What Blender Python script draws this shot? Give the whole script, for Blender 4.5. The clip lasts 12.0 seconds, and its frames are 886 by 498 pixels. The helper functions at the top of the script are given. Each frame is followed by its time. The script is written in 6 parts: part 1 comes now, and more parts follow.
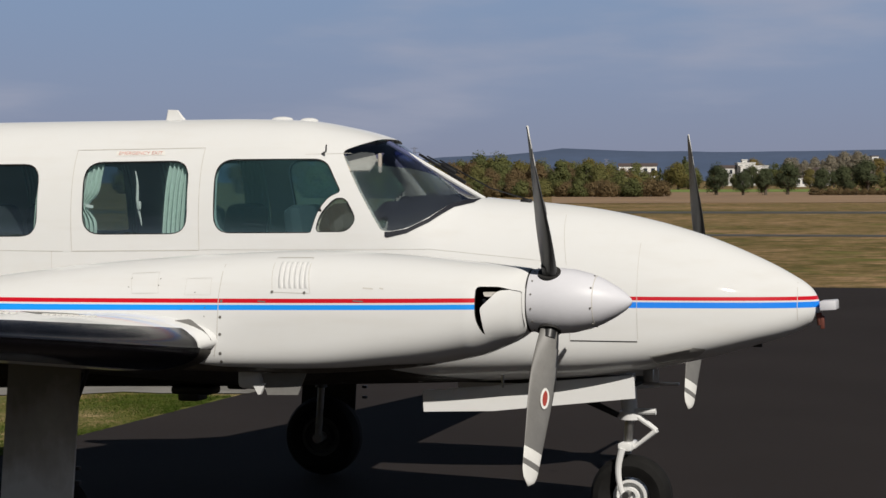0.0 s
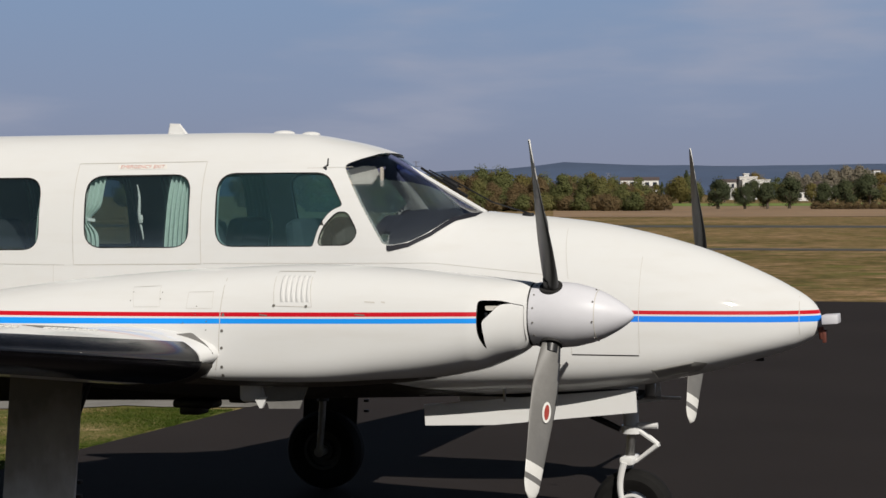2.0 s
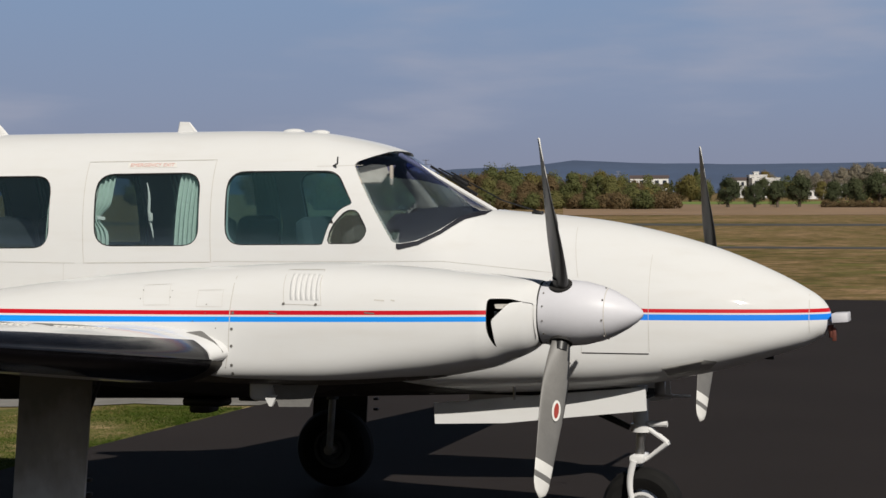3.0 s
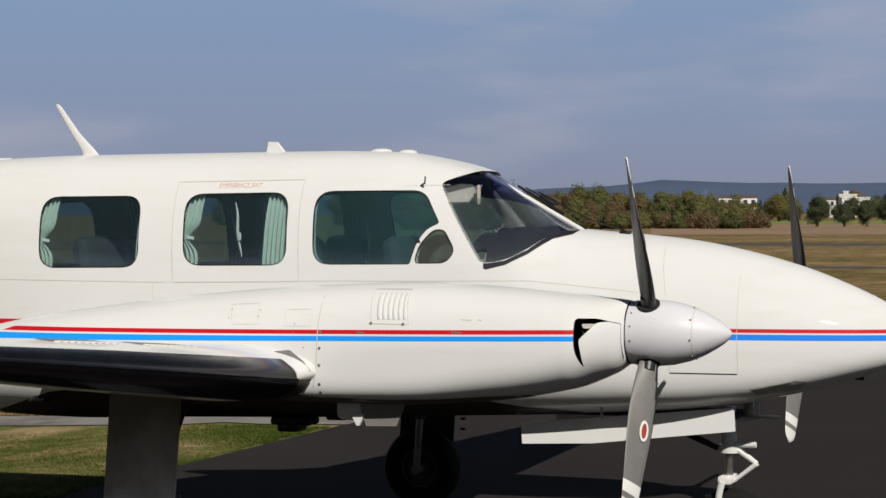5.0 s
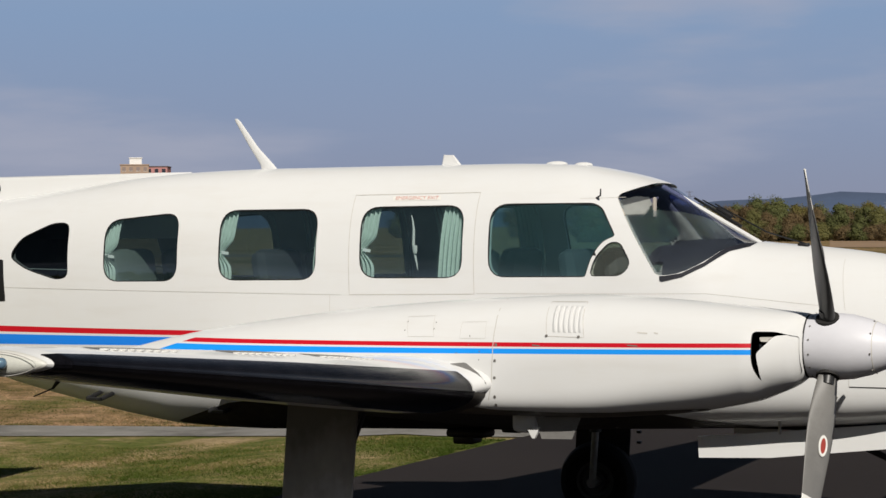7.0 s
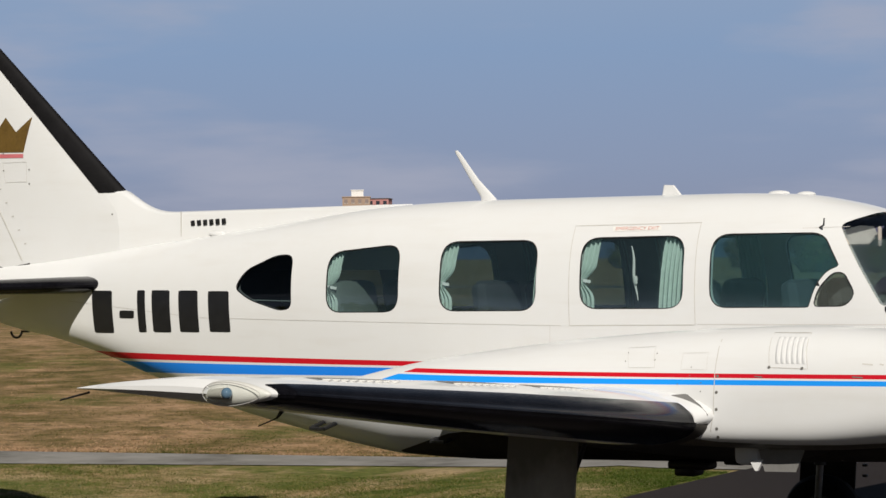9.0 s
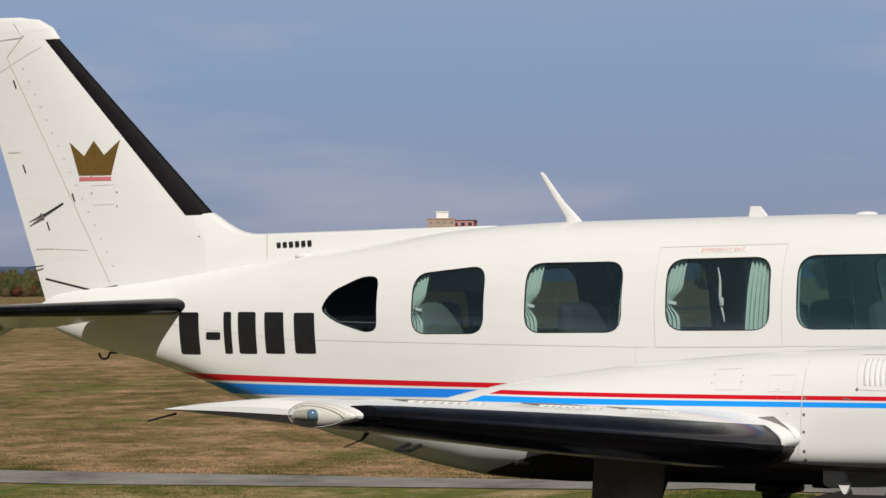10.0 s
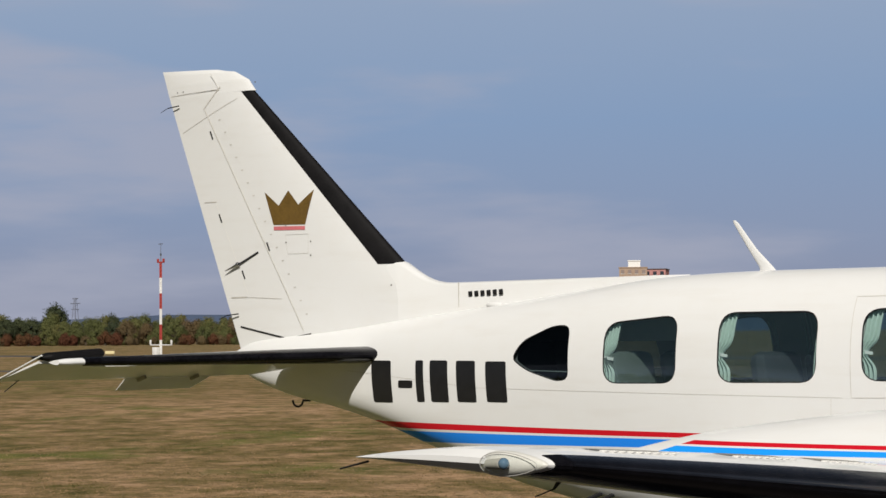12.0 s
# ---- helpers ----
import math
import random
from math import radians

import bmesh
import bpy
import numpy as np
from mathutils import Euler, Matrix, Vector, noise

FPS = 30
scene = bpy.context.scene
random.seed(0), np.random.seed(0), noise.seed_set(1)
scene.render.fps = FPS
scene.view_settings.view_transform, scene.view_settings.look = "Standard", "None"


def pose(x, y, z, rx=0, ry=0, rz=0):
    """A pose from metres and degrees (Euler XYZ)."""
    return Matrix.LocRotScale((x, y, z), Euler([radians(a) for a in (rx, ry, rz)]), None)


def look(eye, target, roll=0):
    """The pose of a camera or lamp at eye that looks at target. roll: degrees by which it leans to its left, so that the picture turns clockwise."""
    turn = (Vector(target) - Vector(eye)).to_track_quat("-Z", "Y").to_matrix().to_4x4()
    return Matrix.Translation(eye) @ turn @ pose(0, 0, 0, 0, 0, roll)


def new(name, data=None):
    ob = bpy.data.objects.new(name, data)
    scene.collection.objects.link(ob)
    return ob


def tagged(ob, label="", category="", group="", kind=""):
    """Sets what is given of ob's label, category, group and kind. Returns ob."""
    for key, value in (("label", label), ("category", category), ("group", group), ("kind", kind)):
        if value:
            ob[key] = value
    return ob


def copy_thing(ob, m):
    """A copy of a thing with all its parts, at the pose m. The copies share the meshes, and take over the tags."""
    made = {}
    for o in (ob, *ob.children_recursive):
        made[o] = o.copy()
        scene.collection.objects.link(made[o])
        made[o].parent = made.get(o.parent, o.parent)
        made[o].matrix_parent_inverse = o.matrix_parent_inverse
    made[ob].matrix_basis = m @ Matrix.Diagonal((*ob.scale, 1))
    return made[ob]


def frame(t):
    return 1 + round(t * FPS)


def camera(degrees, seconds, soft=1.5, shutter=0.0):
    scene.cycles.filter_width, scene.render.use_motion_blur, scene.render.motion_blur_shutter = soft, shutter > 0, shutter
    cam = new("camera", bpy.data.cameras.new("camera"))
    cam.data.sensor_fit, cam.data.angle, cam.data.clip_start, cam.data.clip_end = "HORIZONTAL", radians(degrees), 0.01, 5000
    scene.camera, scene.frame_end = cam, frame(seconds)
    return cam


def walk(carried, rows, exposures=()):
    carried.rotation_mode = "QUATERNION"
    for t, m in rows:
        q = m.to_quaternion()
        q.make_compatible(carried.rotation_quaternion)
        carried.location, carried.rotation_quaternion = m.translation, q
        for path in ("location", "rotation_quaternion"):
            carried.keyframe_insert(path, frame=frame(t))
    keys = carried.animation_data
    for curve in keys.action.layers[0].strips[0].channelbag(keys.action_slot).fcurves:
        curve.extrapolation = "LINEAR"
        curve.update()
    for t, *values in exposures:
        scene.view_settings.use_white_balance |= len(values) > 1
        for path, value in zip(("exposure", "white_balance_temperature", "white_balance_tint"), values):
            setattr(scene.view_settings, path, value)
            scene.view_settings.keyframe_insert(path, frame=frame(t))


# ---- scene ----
cam = camera(23.93, 12.0)
EYE = (1.435, -11.26, 1.967)
# seconds, yaw, pitch, roll of a camera that turns on a stand
TURNS = [
    (0.0, 17.478, -1.869, 0.23), (0.5, 17.477, -1.723, 0.23), (1.0, 17.482, -1.616, 0.23), (1.5, 17.501, -1.536, 0.22),
    (2.0, 17.525, -1.491, 0.20), (2.5, 17.584, -1.531, 0.18), (2.7, 17.634, -1.555, 0.19), (4.3, 19.25, -1.203, 0.22),
    (4.5, 19.512, -1.126, 0.22), (5.0, 20.179, -0.993, 0.22), (5.5, 21.080, -0.938, 0.23), (6.0, 22.558, -0.808, 0.28),
    (6.5, 23.776, -0.659, 0.29), (6.7, 24.26, -0.650, 0.30), (8.3, 28.31, -0.400, 0.44), (8.5, 28.948, -0.340, 0.46),
    (9.0, 30.998, 0.267, 0.53), (9.5, 32.129, 0.556, 0.56), (10.0, 33.323, 0.882, 0.57), (10.5, 34.651, 1.265, 0.59),
    (11.0, 36.215, 1.852, 0.57), (11.5, 37.529, 2.113, 0.51), (12.0, 38.555, 2.264, 0.42),
]
walk(cam, [(t, pose(*EYE, 90 + pitch, 0, yaw) @ pose(0, 0, 0, 0, 0, -roll)) for t, yaw, pitch, roll in TURNS],
     [(0.0, -0.08), (2.7, -0.08), (6.5, 0.0), (9.5, 0.03), (12.0, 0.03)])

# ---- light ----
SUN_AHEAD, SUN_SIDE, SUN_UP = 0.76, -0.98, 1.0        # towards the sun: along the nose, to the lit side, up
sun_dir = Vector((SUN_AHEAD, SUN_SIDE, SUN_UP)).normalized()
elev = math.asin(sun_dir.z)
world = bpy.data.worlds.new("sky")
scene.world = world
world.use_nodes = True
wn, wl = world.node_tree.nodes, world.node_tree.links
sky = wn.new("ShaderNodeTexSky")
sky.sky_type, sky.sun_disc = "NISHITA", False
sky.sun_elevation, sky.sun_rotation = elev, math.atan2(sun_dir.x, sun_dir.y)
sky.air_density, sky.dust_density, sky.ozone_density, sky.altitude = 1.0, 0.6, 3.0, 100
# a hazy autumn sky: violet-grey haze low down and thin veils of cloud
coord = wn.new("ShaderNodeTexCoord")
sep = wn.new("ShaderNodeSeparateXYZ")
wl.new(coord.outputs["Generated"], sep.inputs[0])
low = wn.new("ShaderNodeMapRange")
low.interpolation_type = "SMOOTHSTEP"
for k, v in ((1, 0.16), (2, 0.27), (3, 0.95), (4, 0.0)):
    low.inputs[k].default_value = v
wl.new(sep.outputs[2], low.inputs[0])
tones = wn.new("ShaderNodeValToRGB")
for el, (p, c) in zip([tones.color_ramp.elements[0], tones.color_ramp.elements[1], *(tones.color_ramp.elements.new(0.5) for _ in range(2))], ((0.0, (0.435, 0.470, 0.640)), (0.55, (0.370, 0.560, 0.90)), (0.09, (0.430, 0.530, 0.770)), (0.20, (0.402, 0.572, 0.875)))):
    el.position, el.color = p, (*c, 1)
span = wn.new("ShaderNodeMath")
span.operation = "MULTIPLY"
span.inputs[1].default_value = 2.0
wl.new(sep.outputs[2], span.inputs[0])
wl.new(span.outputs[0], tones.inputs[0])
gain = wn.new("ShaderNodeMixRGB")
gain.blend_type = "MULTIPLY"
gain.inputs[0].default_value = 1.0
gain.inputs[2].default_value = (9.35, 9.35, 9.35, 1)
wl.new(tones.outputs[0], gain.inputs[1])
hazed = wn.new("ShaderNodeMixRGB")
wl.new(low.outputs[0], hazed.inputs[0])
dim = wn.new("ShaderNodeMixRGB")
dim.blend_type = "MULTIPLY"
dim.inputs[0].default_value = 1.0
dim.inputs[2].default_value = (0.33, 0.31, 0.28, 1)
wl.new(sky.outputs[0], dim.inputs[1])
wl.new(dim.outputs[0], hazed.inputs[1])
wl.new(gain.outputs[0], hazed.inputs[2])
stretch = wn.new("ShaderNodeMapping")
stretch.inputs["Scale"].default_value = (2.2, 2.2, 11.0)
wl.new(coord.outputs["Generated"], stretch.inputs[0])
veil = wn.new("ShaderNodeTexNoise")
veil.inputs["Scale"].default_value, veil.inputs["Detail"].default_value, veil.inputs["Roughness"].default_value = 2.4, 5.0, 0.5
wl.new(stretch.outputs[0], veil.inputs["Vector"])
veil_ramp = wn.new("ShaderNodeMapRange")
veil_ramp.interpolation_type = "SMOOTHSTEP"
for k, v in ((1, 0.45), (2, 0.70), (3, 0.0), (4, 0.72)):
    veil_ramp.inputs[k].default_value = v
wl.new(veil.outputs["Fac"], veil_ramp.inputs[0])
cloudy = wn.new("ShaderNodeMixRGB")
cloudy.inputs[2].default_value = (5.9, 6.2, 7.7, 1)
high = wn.new("ShaderNodeMapRange")
high.interpolation_type = "SMOOTHSTEP"
for k, v in ((1, 0.20), (2, 0.42), (3, 1.0), (4, 0.0)):
    high.inputs[k].default_value = v
wl.new(sep.outputs[2], high.inputs[0])
thin = wn.new("ShaderNodeMath")
thin.operation = "MULTIPLY"
wl.new(veil_ramp.outputs[0], thin.inputs[0])
wl.new(high.outputs[0], thin.inputs[1])
wl.new(thin.outputs[0], cloudy.inputs[0])
wl.new(hazed.outputs[0], cloudy.inputs[1])
bg = wn["Background"]
bg.inputs["Strength"].default_value = 0.063
wl.new(cloudy.outputs[0], bg.inputs["Color"])
lamp = bpy.data.lights.new("sun", "SUN")
lamp.energy, lamp.angle, lamp.color = 4.40, radians(0.53), (1.0, 0.945, 0.865)
sun = new("sun", lamp)
sun.matrix_world = look(tuple(sun_dir * 50), (0, 0, 0))

# ---- materials ----
class Nodes:
    """A short hand for building one node material."""
    def __init__(self, name):
        self.m = bpy.data.materials.new(name)
        self.m.use_nodes = True
        self.t = self.m.node_tree
        self.b = self.t.nodes["Principled BSDF"]
        self.out = self.t.nodes["Material Output"]
        self.pos = None

    def n(self, kind, **kw):
        node = self.t.nodes.new(kind)
        for k, v in kw.items():
            if k == "op":
                node.operation = v
            elif k == "blend":
                node.blend_type = v
            elif k == "data_type":
                node.data_type = v
        return node

    def put(self, sock, v):
        if isinstance(v, bpy.types.NodeSocket):
            self.t.links.new(v, sock)
        elif v is not None:
            sock.default_value = v

    def math(self, op, a, b=None, c=None, clamp=False):
        n = self.n("ShaderNodeMath", op=op)
        n.use_clamp = clamp
        for s, v in zip(n.inputs, (a, b, c)):
            self.put(s, v)
        return n.outputs[0]

    def place(self):
        """World position (x, y, z)."""
        if not self.pos:
            g = self.n("ShaderNodeNewGeometry")
            self.sep = self.n("ShaderNodeSeparateXYZ")
            self.t.links.new(g.outputs["Position"], self.sep.inputs[0])
            self.pos = g.outputs["Position"]
        return self.sep.outputs

    def noise(self, scale, detail=4.0, rough=0.55, stretch=None, dist=0.0):
        self.place()
        vec = self.pos
        if stretch:
            mp = self.n("ShaderNodeMapping")
            self.t.links.new(vec, mp.inputs["Vector"])
            mp.inputs["Scale"].default_value = stretch
            vec = mp.outputs[0]
        n = self.n("ShaderNodeTexNoise")
        self.t.links.new(vec, n.inputs["Vector"])
        for k, v in (("Scale", scale), ("Detail", detail), ("Roughness", rough), ("Distortion", dist)):
            n.inputs[k].default_value = v
        return n.outputs["Fac"]

    def ramp(self, fac, stops):
        r = self.n("ShaderNodeValToRGB")
        e = r.color_ramp.elements
        while len(e) < len(stops):
            e.new(0.5)
        for el, (p, c) in zip(e, stops):
            el.position, el.color = p, (*c, 1) if len(c) == 3 else c
        self.put(r.inputs[0], fac)
        return r.outputs[0]

    def mix(self, fac, a, b, blend="MIX"):
        n = self.n("ShaderNodeMixRGB", blend=blend)
        self.put(n.inputs[0], fac)
        for s, v in ((n.inputs[1], a), (n.inputs[2], b)):
            self.put(s, (*v, 1) if isinstance(v, tuple) and len(v) == 3 else v)
        return n.outputs[0]

    def band(self, v, lo, hi, soft=0.001):
        """1 where lo < v < hi."""
        a = self.math("DIVIDE", self.math("SUBTRACT", v, lo), soft, clamp=True)
        b = self.math("DIVIDE", self.math("SUBTRACT", hi, v), soft, clamp=True)
        return self.math("MULTIPLY", a, b)

    def bump(self, height, strength=0.2, dist=0.01):
        b = self.n("ShaderNodeBump")
        b.inputs["Strength"].default_value, b.inputs["Distance"].default_value = strength, dist
        self.t.links.new(height, b.inputs["Height"])
        self.t.links.new(b.outputs[0], self.b.inputs["Normal"])

    def set(self, color=None, rough=None, metal=None, coat=None, spec=None):
        for k, v in (("Base Color", color), ("Roughness", rough), ("Metallic", metal), ("Coat Weight", coat), ("Specular IOR Level", spec)):
            if v is not None:
                self.put(self.b.inputs[k], (*v, 1) if isinstance(v, tuple) and len(v) == 3 else v)
        return self.m


def plain(name, color, rough=0.5, metal=0.0, vary=0.12, scale=18.0, bump=0.0, coat=0.0, spec=0.5):
    """A surface with grain and light wear at two scales."""
    k = Nodes(name)
    f = k.math("ADD", k.math("MULTIPLY", k.noise(scale), 0.6), k.math("MULTIPLY", k.noise(scale * 7, 3), 0.4))
    lo = tuple(c * (1 - vary) for c in color)
    hi = tuple(min(1, c * (1 + vary)) for c in color)
    k.set(k.ramp(f, [(0.3, lo), (0.7, hi)]), k.math("MULTIPLY_ADD", f, 0.2, rough - 0.1), metal, coat, spec)
    if bump:
        k.bump(f, bump)
    return k.m


WHITE = (0.708, 0.711, 0.702)
RED, BLUE, PALE_BLUE = (0.56, 0.007, 0.020), (0.014, 0.235, 0.83), (0.014, 0.31, 0.87)


def aircraft_paint(name, red=None, ahead=1.0, behind=None, blue=BLUE):
    """Glossy white paint, faintly dirty and rippled; ahead: where the bands end; red = (top, slope, x ahead, x behind, height ahead, height behind, blue ahead, blue behind)."""
    k = Nodes(name)
    x, y, z = k.place()
    big, fine = k.noise(1.3, 3), k.noise(9, 5)
    streak = k.noise(6, 4, stretch=(0.3, 1, 2.2))
    base = k.mix(k.math("MULTIPLY", k.math("SUBTRACT", fine, 0.45, clamp=True), 0.5), WHITE, (0.67, 0.65, 0.61))
    base = k.mix(k.math("MULTIPLY", k.math("SUBTRACT", streak, 0.52, clamp=True), 0.9), base, (0.60, 0.575, 0.53))
    col = base
    if red:
        top, slope, xa, xb, ha, hb, ba, bb = red
        u = k.math("DIVIDE", k.math("SUBTRACT", x, xa), xb - xa, clamp=True)
        u = k.math("MULTIPLY", u, u)
        rh = k.math("MULTIPLY_ADD", u, hb - ha, ha)
        bh = k.math("MULTIPLY_ADD", u, bb - ba, ba)
        gap = k.math("MULTIPLY", rh, 0.36)
        d = k.math("SUBTRACT", k.math("MULTIPLY_ADD", k.math("SUBTRACT", x, xa), slope, top), z)
        d = k.math("SUBTRACT", d, k.math("MULTIPLY", k.math("MAXIMUM", k.math("ADD", x, 1.4), 0.0), 0.0085))
        stop = k.math("LESS_THAN", x, ahead)
        if behind:
            back = k.math("SUBTRACT", x, k.math("MULTIPLY_ADD", z, behind[2], behind[0] - behind[1] * behind[2]))
            stop = k.math("MULTIPLY", stop, k.math("GREATER_THAN", back, 0.0))
        col = k.mix(k.math("MULTIPLY", k.band(d, 0.0, rh), stop), col, RED)
        b0 = k.math("ADD", rh, gap)
        col = k.mix(k.math("MULTIPLY", k.band(d, b0, k.math("ADD", b0, bh)), stop), col, blue)
    k.set(col, k.math("MULTIPLY_ADD", fine, 0.15, 0.42), 0.0, 0.40, 0.12)
    k.b.inputs["Coat Roughness"].default_value = 0.035
    k.b.inputs["Diffuse Roughness"].default_value = 0.35
    k.bump(k.math("ADD", k.math("MULTIPLY", big, 0.8), k.math("MULTIPLY", fine, 0.05)), 0.10, 0.02)
    return k.m


def glass_material(name, tint, ior=1.5, rough=0.02, film=0.0, film_color=(0.22, 0.40, 0.46), haze=0.0, haze_color=(0.5, 0.56, 0.6)):
    k = Nodes(name)
    tr, gl, fr, mx = (k.n("ShaderNode" + s) for s in ("BsdfTransparent", "BsdfGlossy", "LayerWeight", "MixShader"))
    tr.inputs[0].default_value = (*tint, 1)
    gl.inputs["Roughness"].default_value = rough
    fr.inputs["Blend"].default_value = 0.5
    f0 = ((ior - 1) / (ior + 1)) ** 2
    k.put(mx.inputs[0], k.math("MULTIPLY_ADD", k.math("POWER", fr.outputs["Facing"], 5.0), 1 - f0, f0))
    k.t.links.new(tr.outputs[0], mx.inputs[1])
    k.t.links.new(gl.outputs[0], mx.inputs[2])
    last = mx.outputs[0]
    if film:
        # a thin, uneven diffuse film of film_color is mixed over the pane
        df, m2 = k.n("ShaderNodeBsdfDiffuse"), k.n("ShaderNodeMixShader")
        df.inputs[0].default_value = (*film_color, 1)
        k.put(m2.inputs[0], k.math("MULTIPLY", k.math("MULTIPLY_ADD", k.noise(2.2, 3), 0.8, 0.6), film))
        k.t.links.new(last, m2.inputs[1])
        k.t.links.new(df.outputs[0], m2.inputs[2])
        last = m2.outputs[0]
    if haze:
        # light that falls on the far side of the pane is scattered through it
        tl, m3 = k.n("ShaderNodeBsdfTranslucent"), k.n("ShaderNodeMixShader")
        tl.inputs[0].default_value = (*haze_color, 1)
        m3.inputs[0].default_value = haze
        k.t.links.new(last, m3.inputs[1])
        k.t.links.new(tl.outputs[0], m3.inputs[2])
        last = m3.outputs[0]
    k.t.links.new(last, k.out.inputs[0])
    return k.m


M_FUS = aircraft_paint("white fuselage paint with red and blue bands", (1.358, 0.0, -0.6, -7.6, 0.021, 0.044, 0.032, 0.076))
M_NAC = aircraft_paint("white cowling paint with red and blue bands", (1.430, 0.0115, -1.39, -4.2, 0.021, 0.022, 0.024, 0.034), -1.292, (-4.36, 1.388, 3.4), PALE_BLUE)
M_WHITE = aircraft_paint("white paint")
M_SPIN = plain("pale grey spinner enamel", (0.66, 0.66, 0.695), 0.42, vary=0.02, scale=5, spec=0.3)
M_BOOT = plain("black rubber boot", (0.0065, 0.0062, 0.008), 0.20, vary=0.7, scale=7, spec=0.15)
M_FINBOOT = plain("black matt boot", (0.0075, 0.007, 0.0075), 0.6, vary=0.4, scale=9, spec=0.12)
M_TYRE = plain("tyre rubber", (0.010, 0.0095, 0.009), 0.75, vary=0.3, spec=0.2)
M_DARK = plain("dark cavity", (0.015, 0.014, 0.013), 0.8)
M_BLACK = plain("black paint", (0.012, 0.012, 0.013), 0.45, vary=0.3)
M_STEEL = plain("bare steel", (0.42, 0.41, 0.40), 0.35, 1.0, 0.15)
M_GREY = plain("grey propeller paint", (0.17, 0.165, 0.155), 0.45, vary=0.12)
M_PROPBLACK = plain("black propeller back", (0.02, 0.02, 0.02), 0.4, vary=0.3)
M_BANDW = plain("white tip band", (0.75, 0.74, 0.70), 0.45, vary=0.06)
M_CREAM = plain("cream lamp recess", (0.64, 0.63, 0.58), 0.45, vary=0.06)
M_REDPAINT = plain("red paint", (0.34, 0.05, 0.035), 0.45)
M_PINK = plain("faded red paint", (0.62, 0.17, 0.19), 0.5, vary=0.08)
M_GOLD = plain("brown gold paint", (0.145, 0.086, 0.020), 0.35, vary=0.30, scale=7)
M_SEAM = plain("panel seam shade", (0.54, 0.52, 0.48), 0.6)
M_RIVET = plain("screw heads", (0.20, 0.19, 0.17), 0.5, 0.4)
M_GLASS = glass_material("tinted cabin glass", (0.50, 0.62, 0.63), 1.95, film=0.03, film_color=(0.20, 0.36, 0.46), haze=0.10, haze_color=(0.55, 0.76, 0.82))
M_GLASS_PILOT = glass_material("teal cockpit side glass", (0.44, 0.72, 0.76), 1.95, film=0.055, film_color=(0.20, 0.46, 0.50), haze=0.18, haze_color=(0.50, 0.78, 0.84))
M_GLASS_VENT = glass_material("pale vent glass", (0.66, 0.72, 0.66), 1.6, film=0.10, film_color=(0.40, 0.44, 0.38))
M_GLASS_REAR = glass_material("dark rear glass", (0.16, 0.20, 0.22), 1.5)
M_SCREEN = glass_material("windscreen glass", (0.66, 0.75, 0.78), 1.45, 0.03, film=0.02, film_color=(0.40, 0.46, 0.58), haze=0.22, haze_color=(0.74, 0.82, 0.92))
M_TINT = glass_material("blue sun band glass", (0.20, 0.225, 0.42), 1.45, 0.03)
M_LENS = glass_material("lamp lens", (0.97, 0.98, 0.97), 1.08)
M_LINING = plain("cabin trim", (0.38, 0.385, 0.36), 0.85)
M_CURTAIN = plain("mint green curtain cloth", (0.50, 0.585, 0.52), 0.9, vary=0.15, scale=40, bump=0.2)
M_SEAT = plain("seat upholstery", (0.10, 0.12, 0.105), 0.85, vary=0.15, scale=30, bump=0.2)
M_SEATDARK = plain("dark seat upholstery", (0.028, 0.034, 0.038), 0.8)
M_CLOTH = plain("black cover cloth", (0.008, 0.009, 0.016), 0.75, vary=0.4, bump=0.3)
M_VISOR = plain("sun visor", (0.42, 0.38, 0.33), 0.7)
M_RUSTY = plain("rusty red metal", (0.16, 0.05, 0.035), 0.6, 0.3)
M_GEAR = plain("mottled dark gear paint", (0.06, 0.058, 0.055), 0.6, vary=0.3)
M_BELLYSHADE = plain("near-black paint for the shade below", (0.045, 0.040, 0.034), 0.55, vary=0.55, scale=4, spec=0.25)
M_NACSHADE = plain("underside shade laid over paint", (0.10, 0.09, 0.075), 0.45, vary=0.6, scale=5, spec=0.3)
# far door only: the deep shade it stands in is put into the colour
M_DOORSHADE = plain("far gear door darkened for deep shade", (0.03, 0.028, 0.026), 0.7, vary=0.3, spec=0.2)
M_UNDER = plain("grey gear door paint", (0.30, 0.285, 0.255), 0.5, vary=0.30, scale=3)


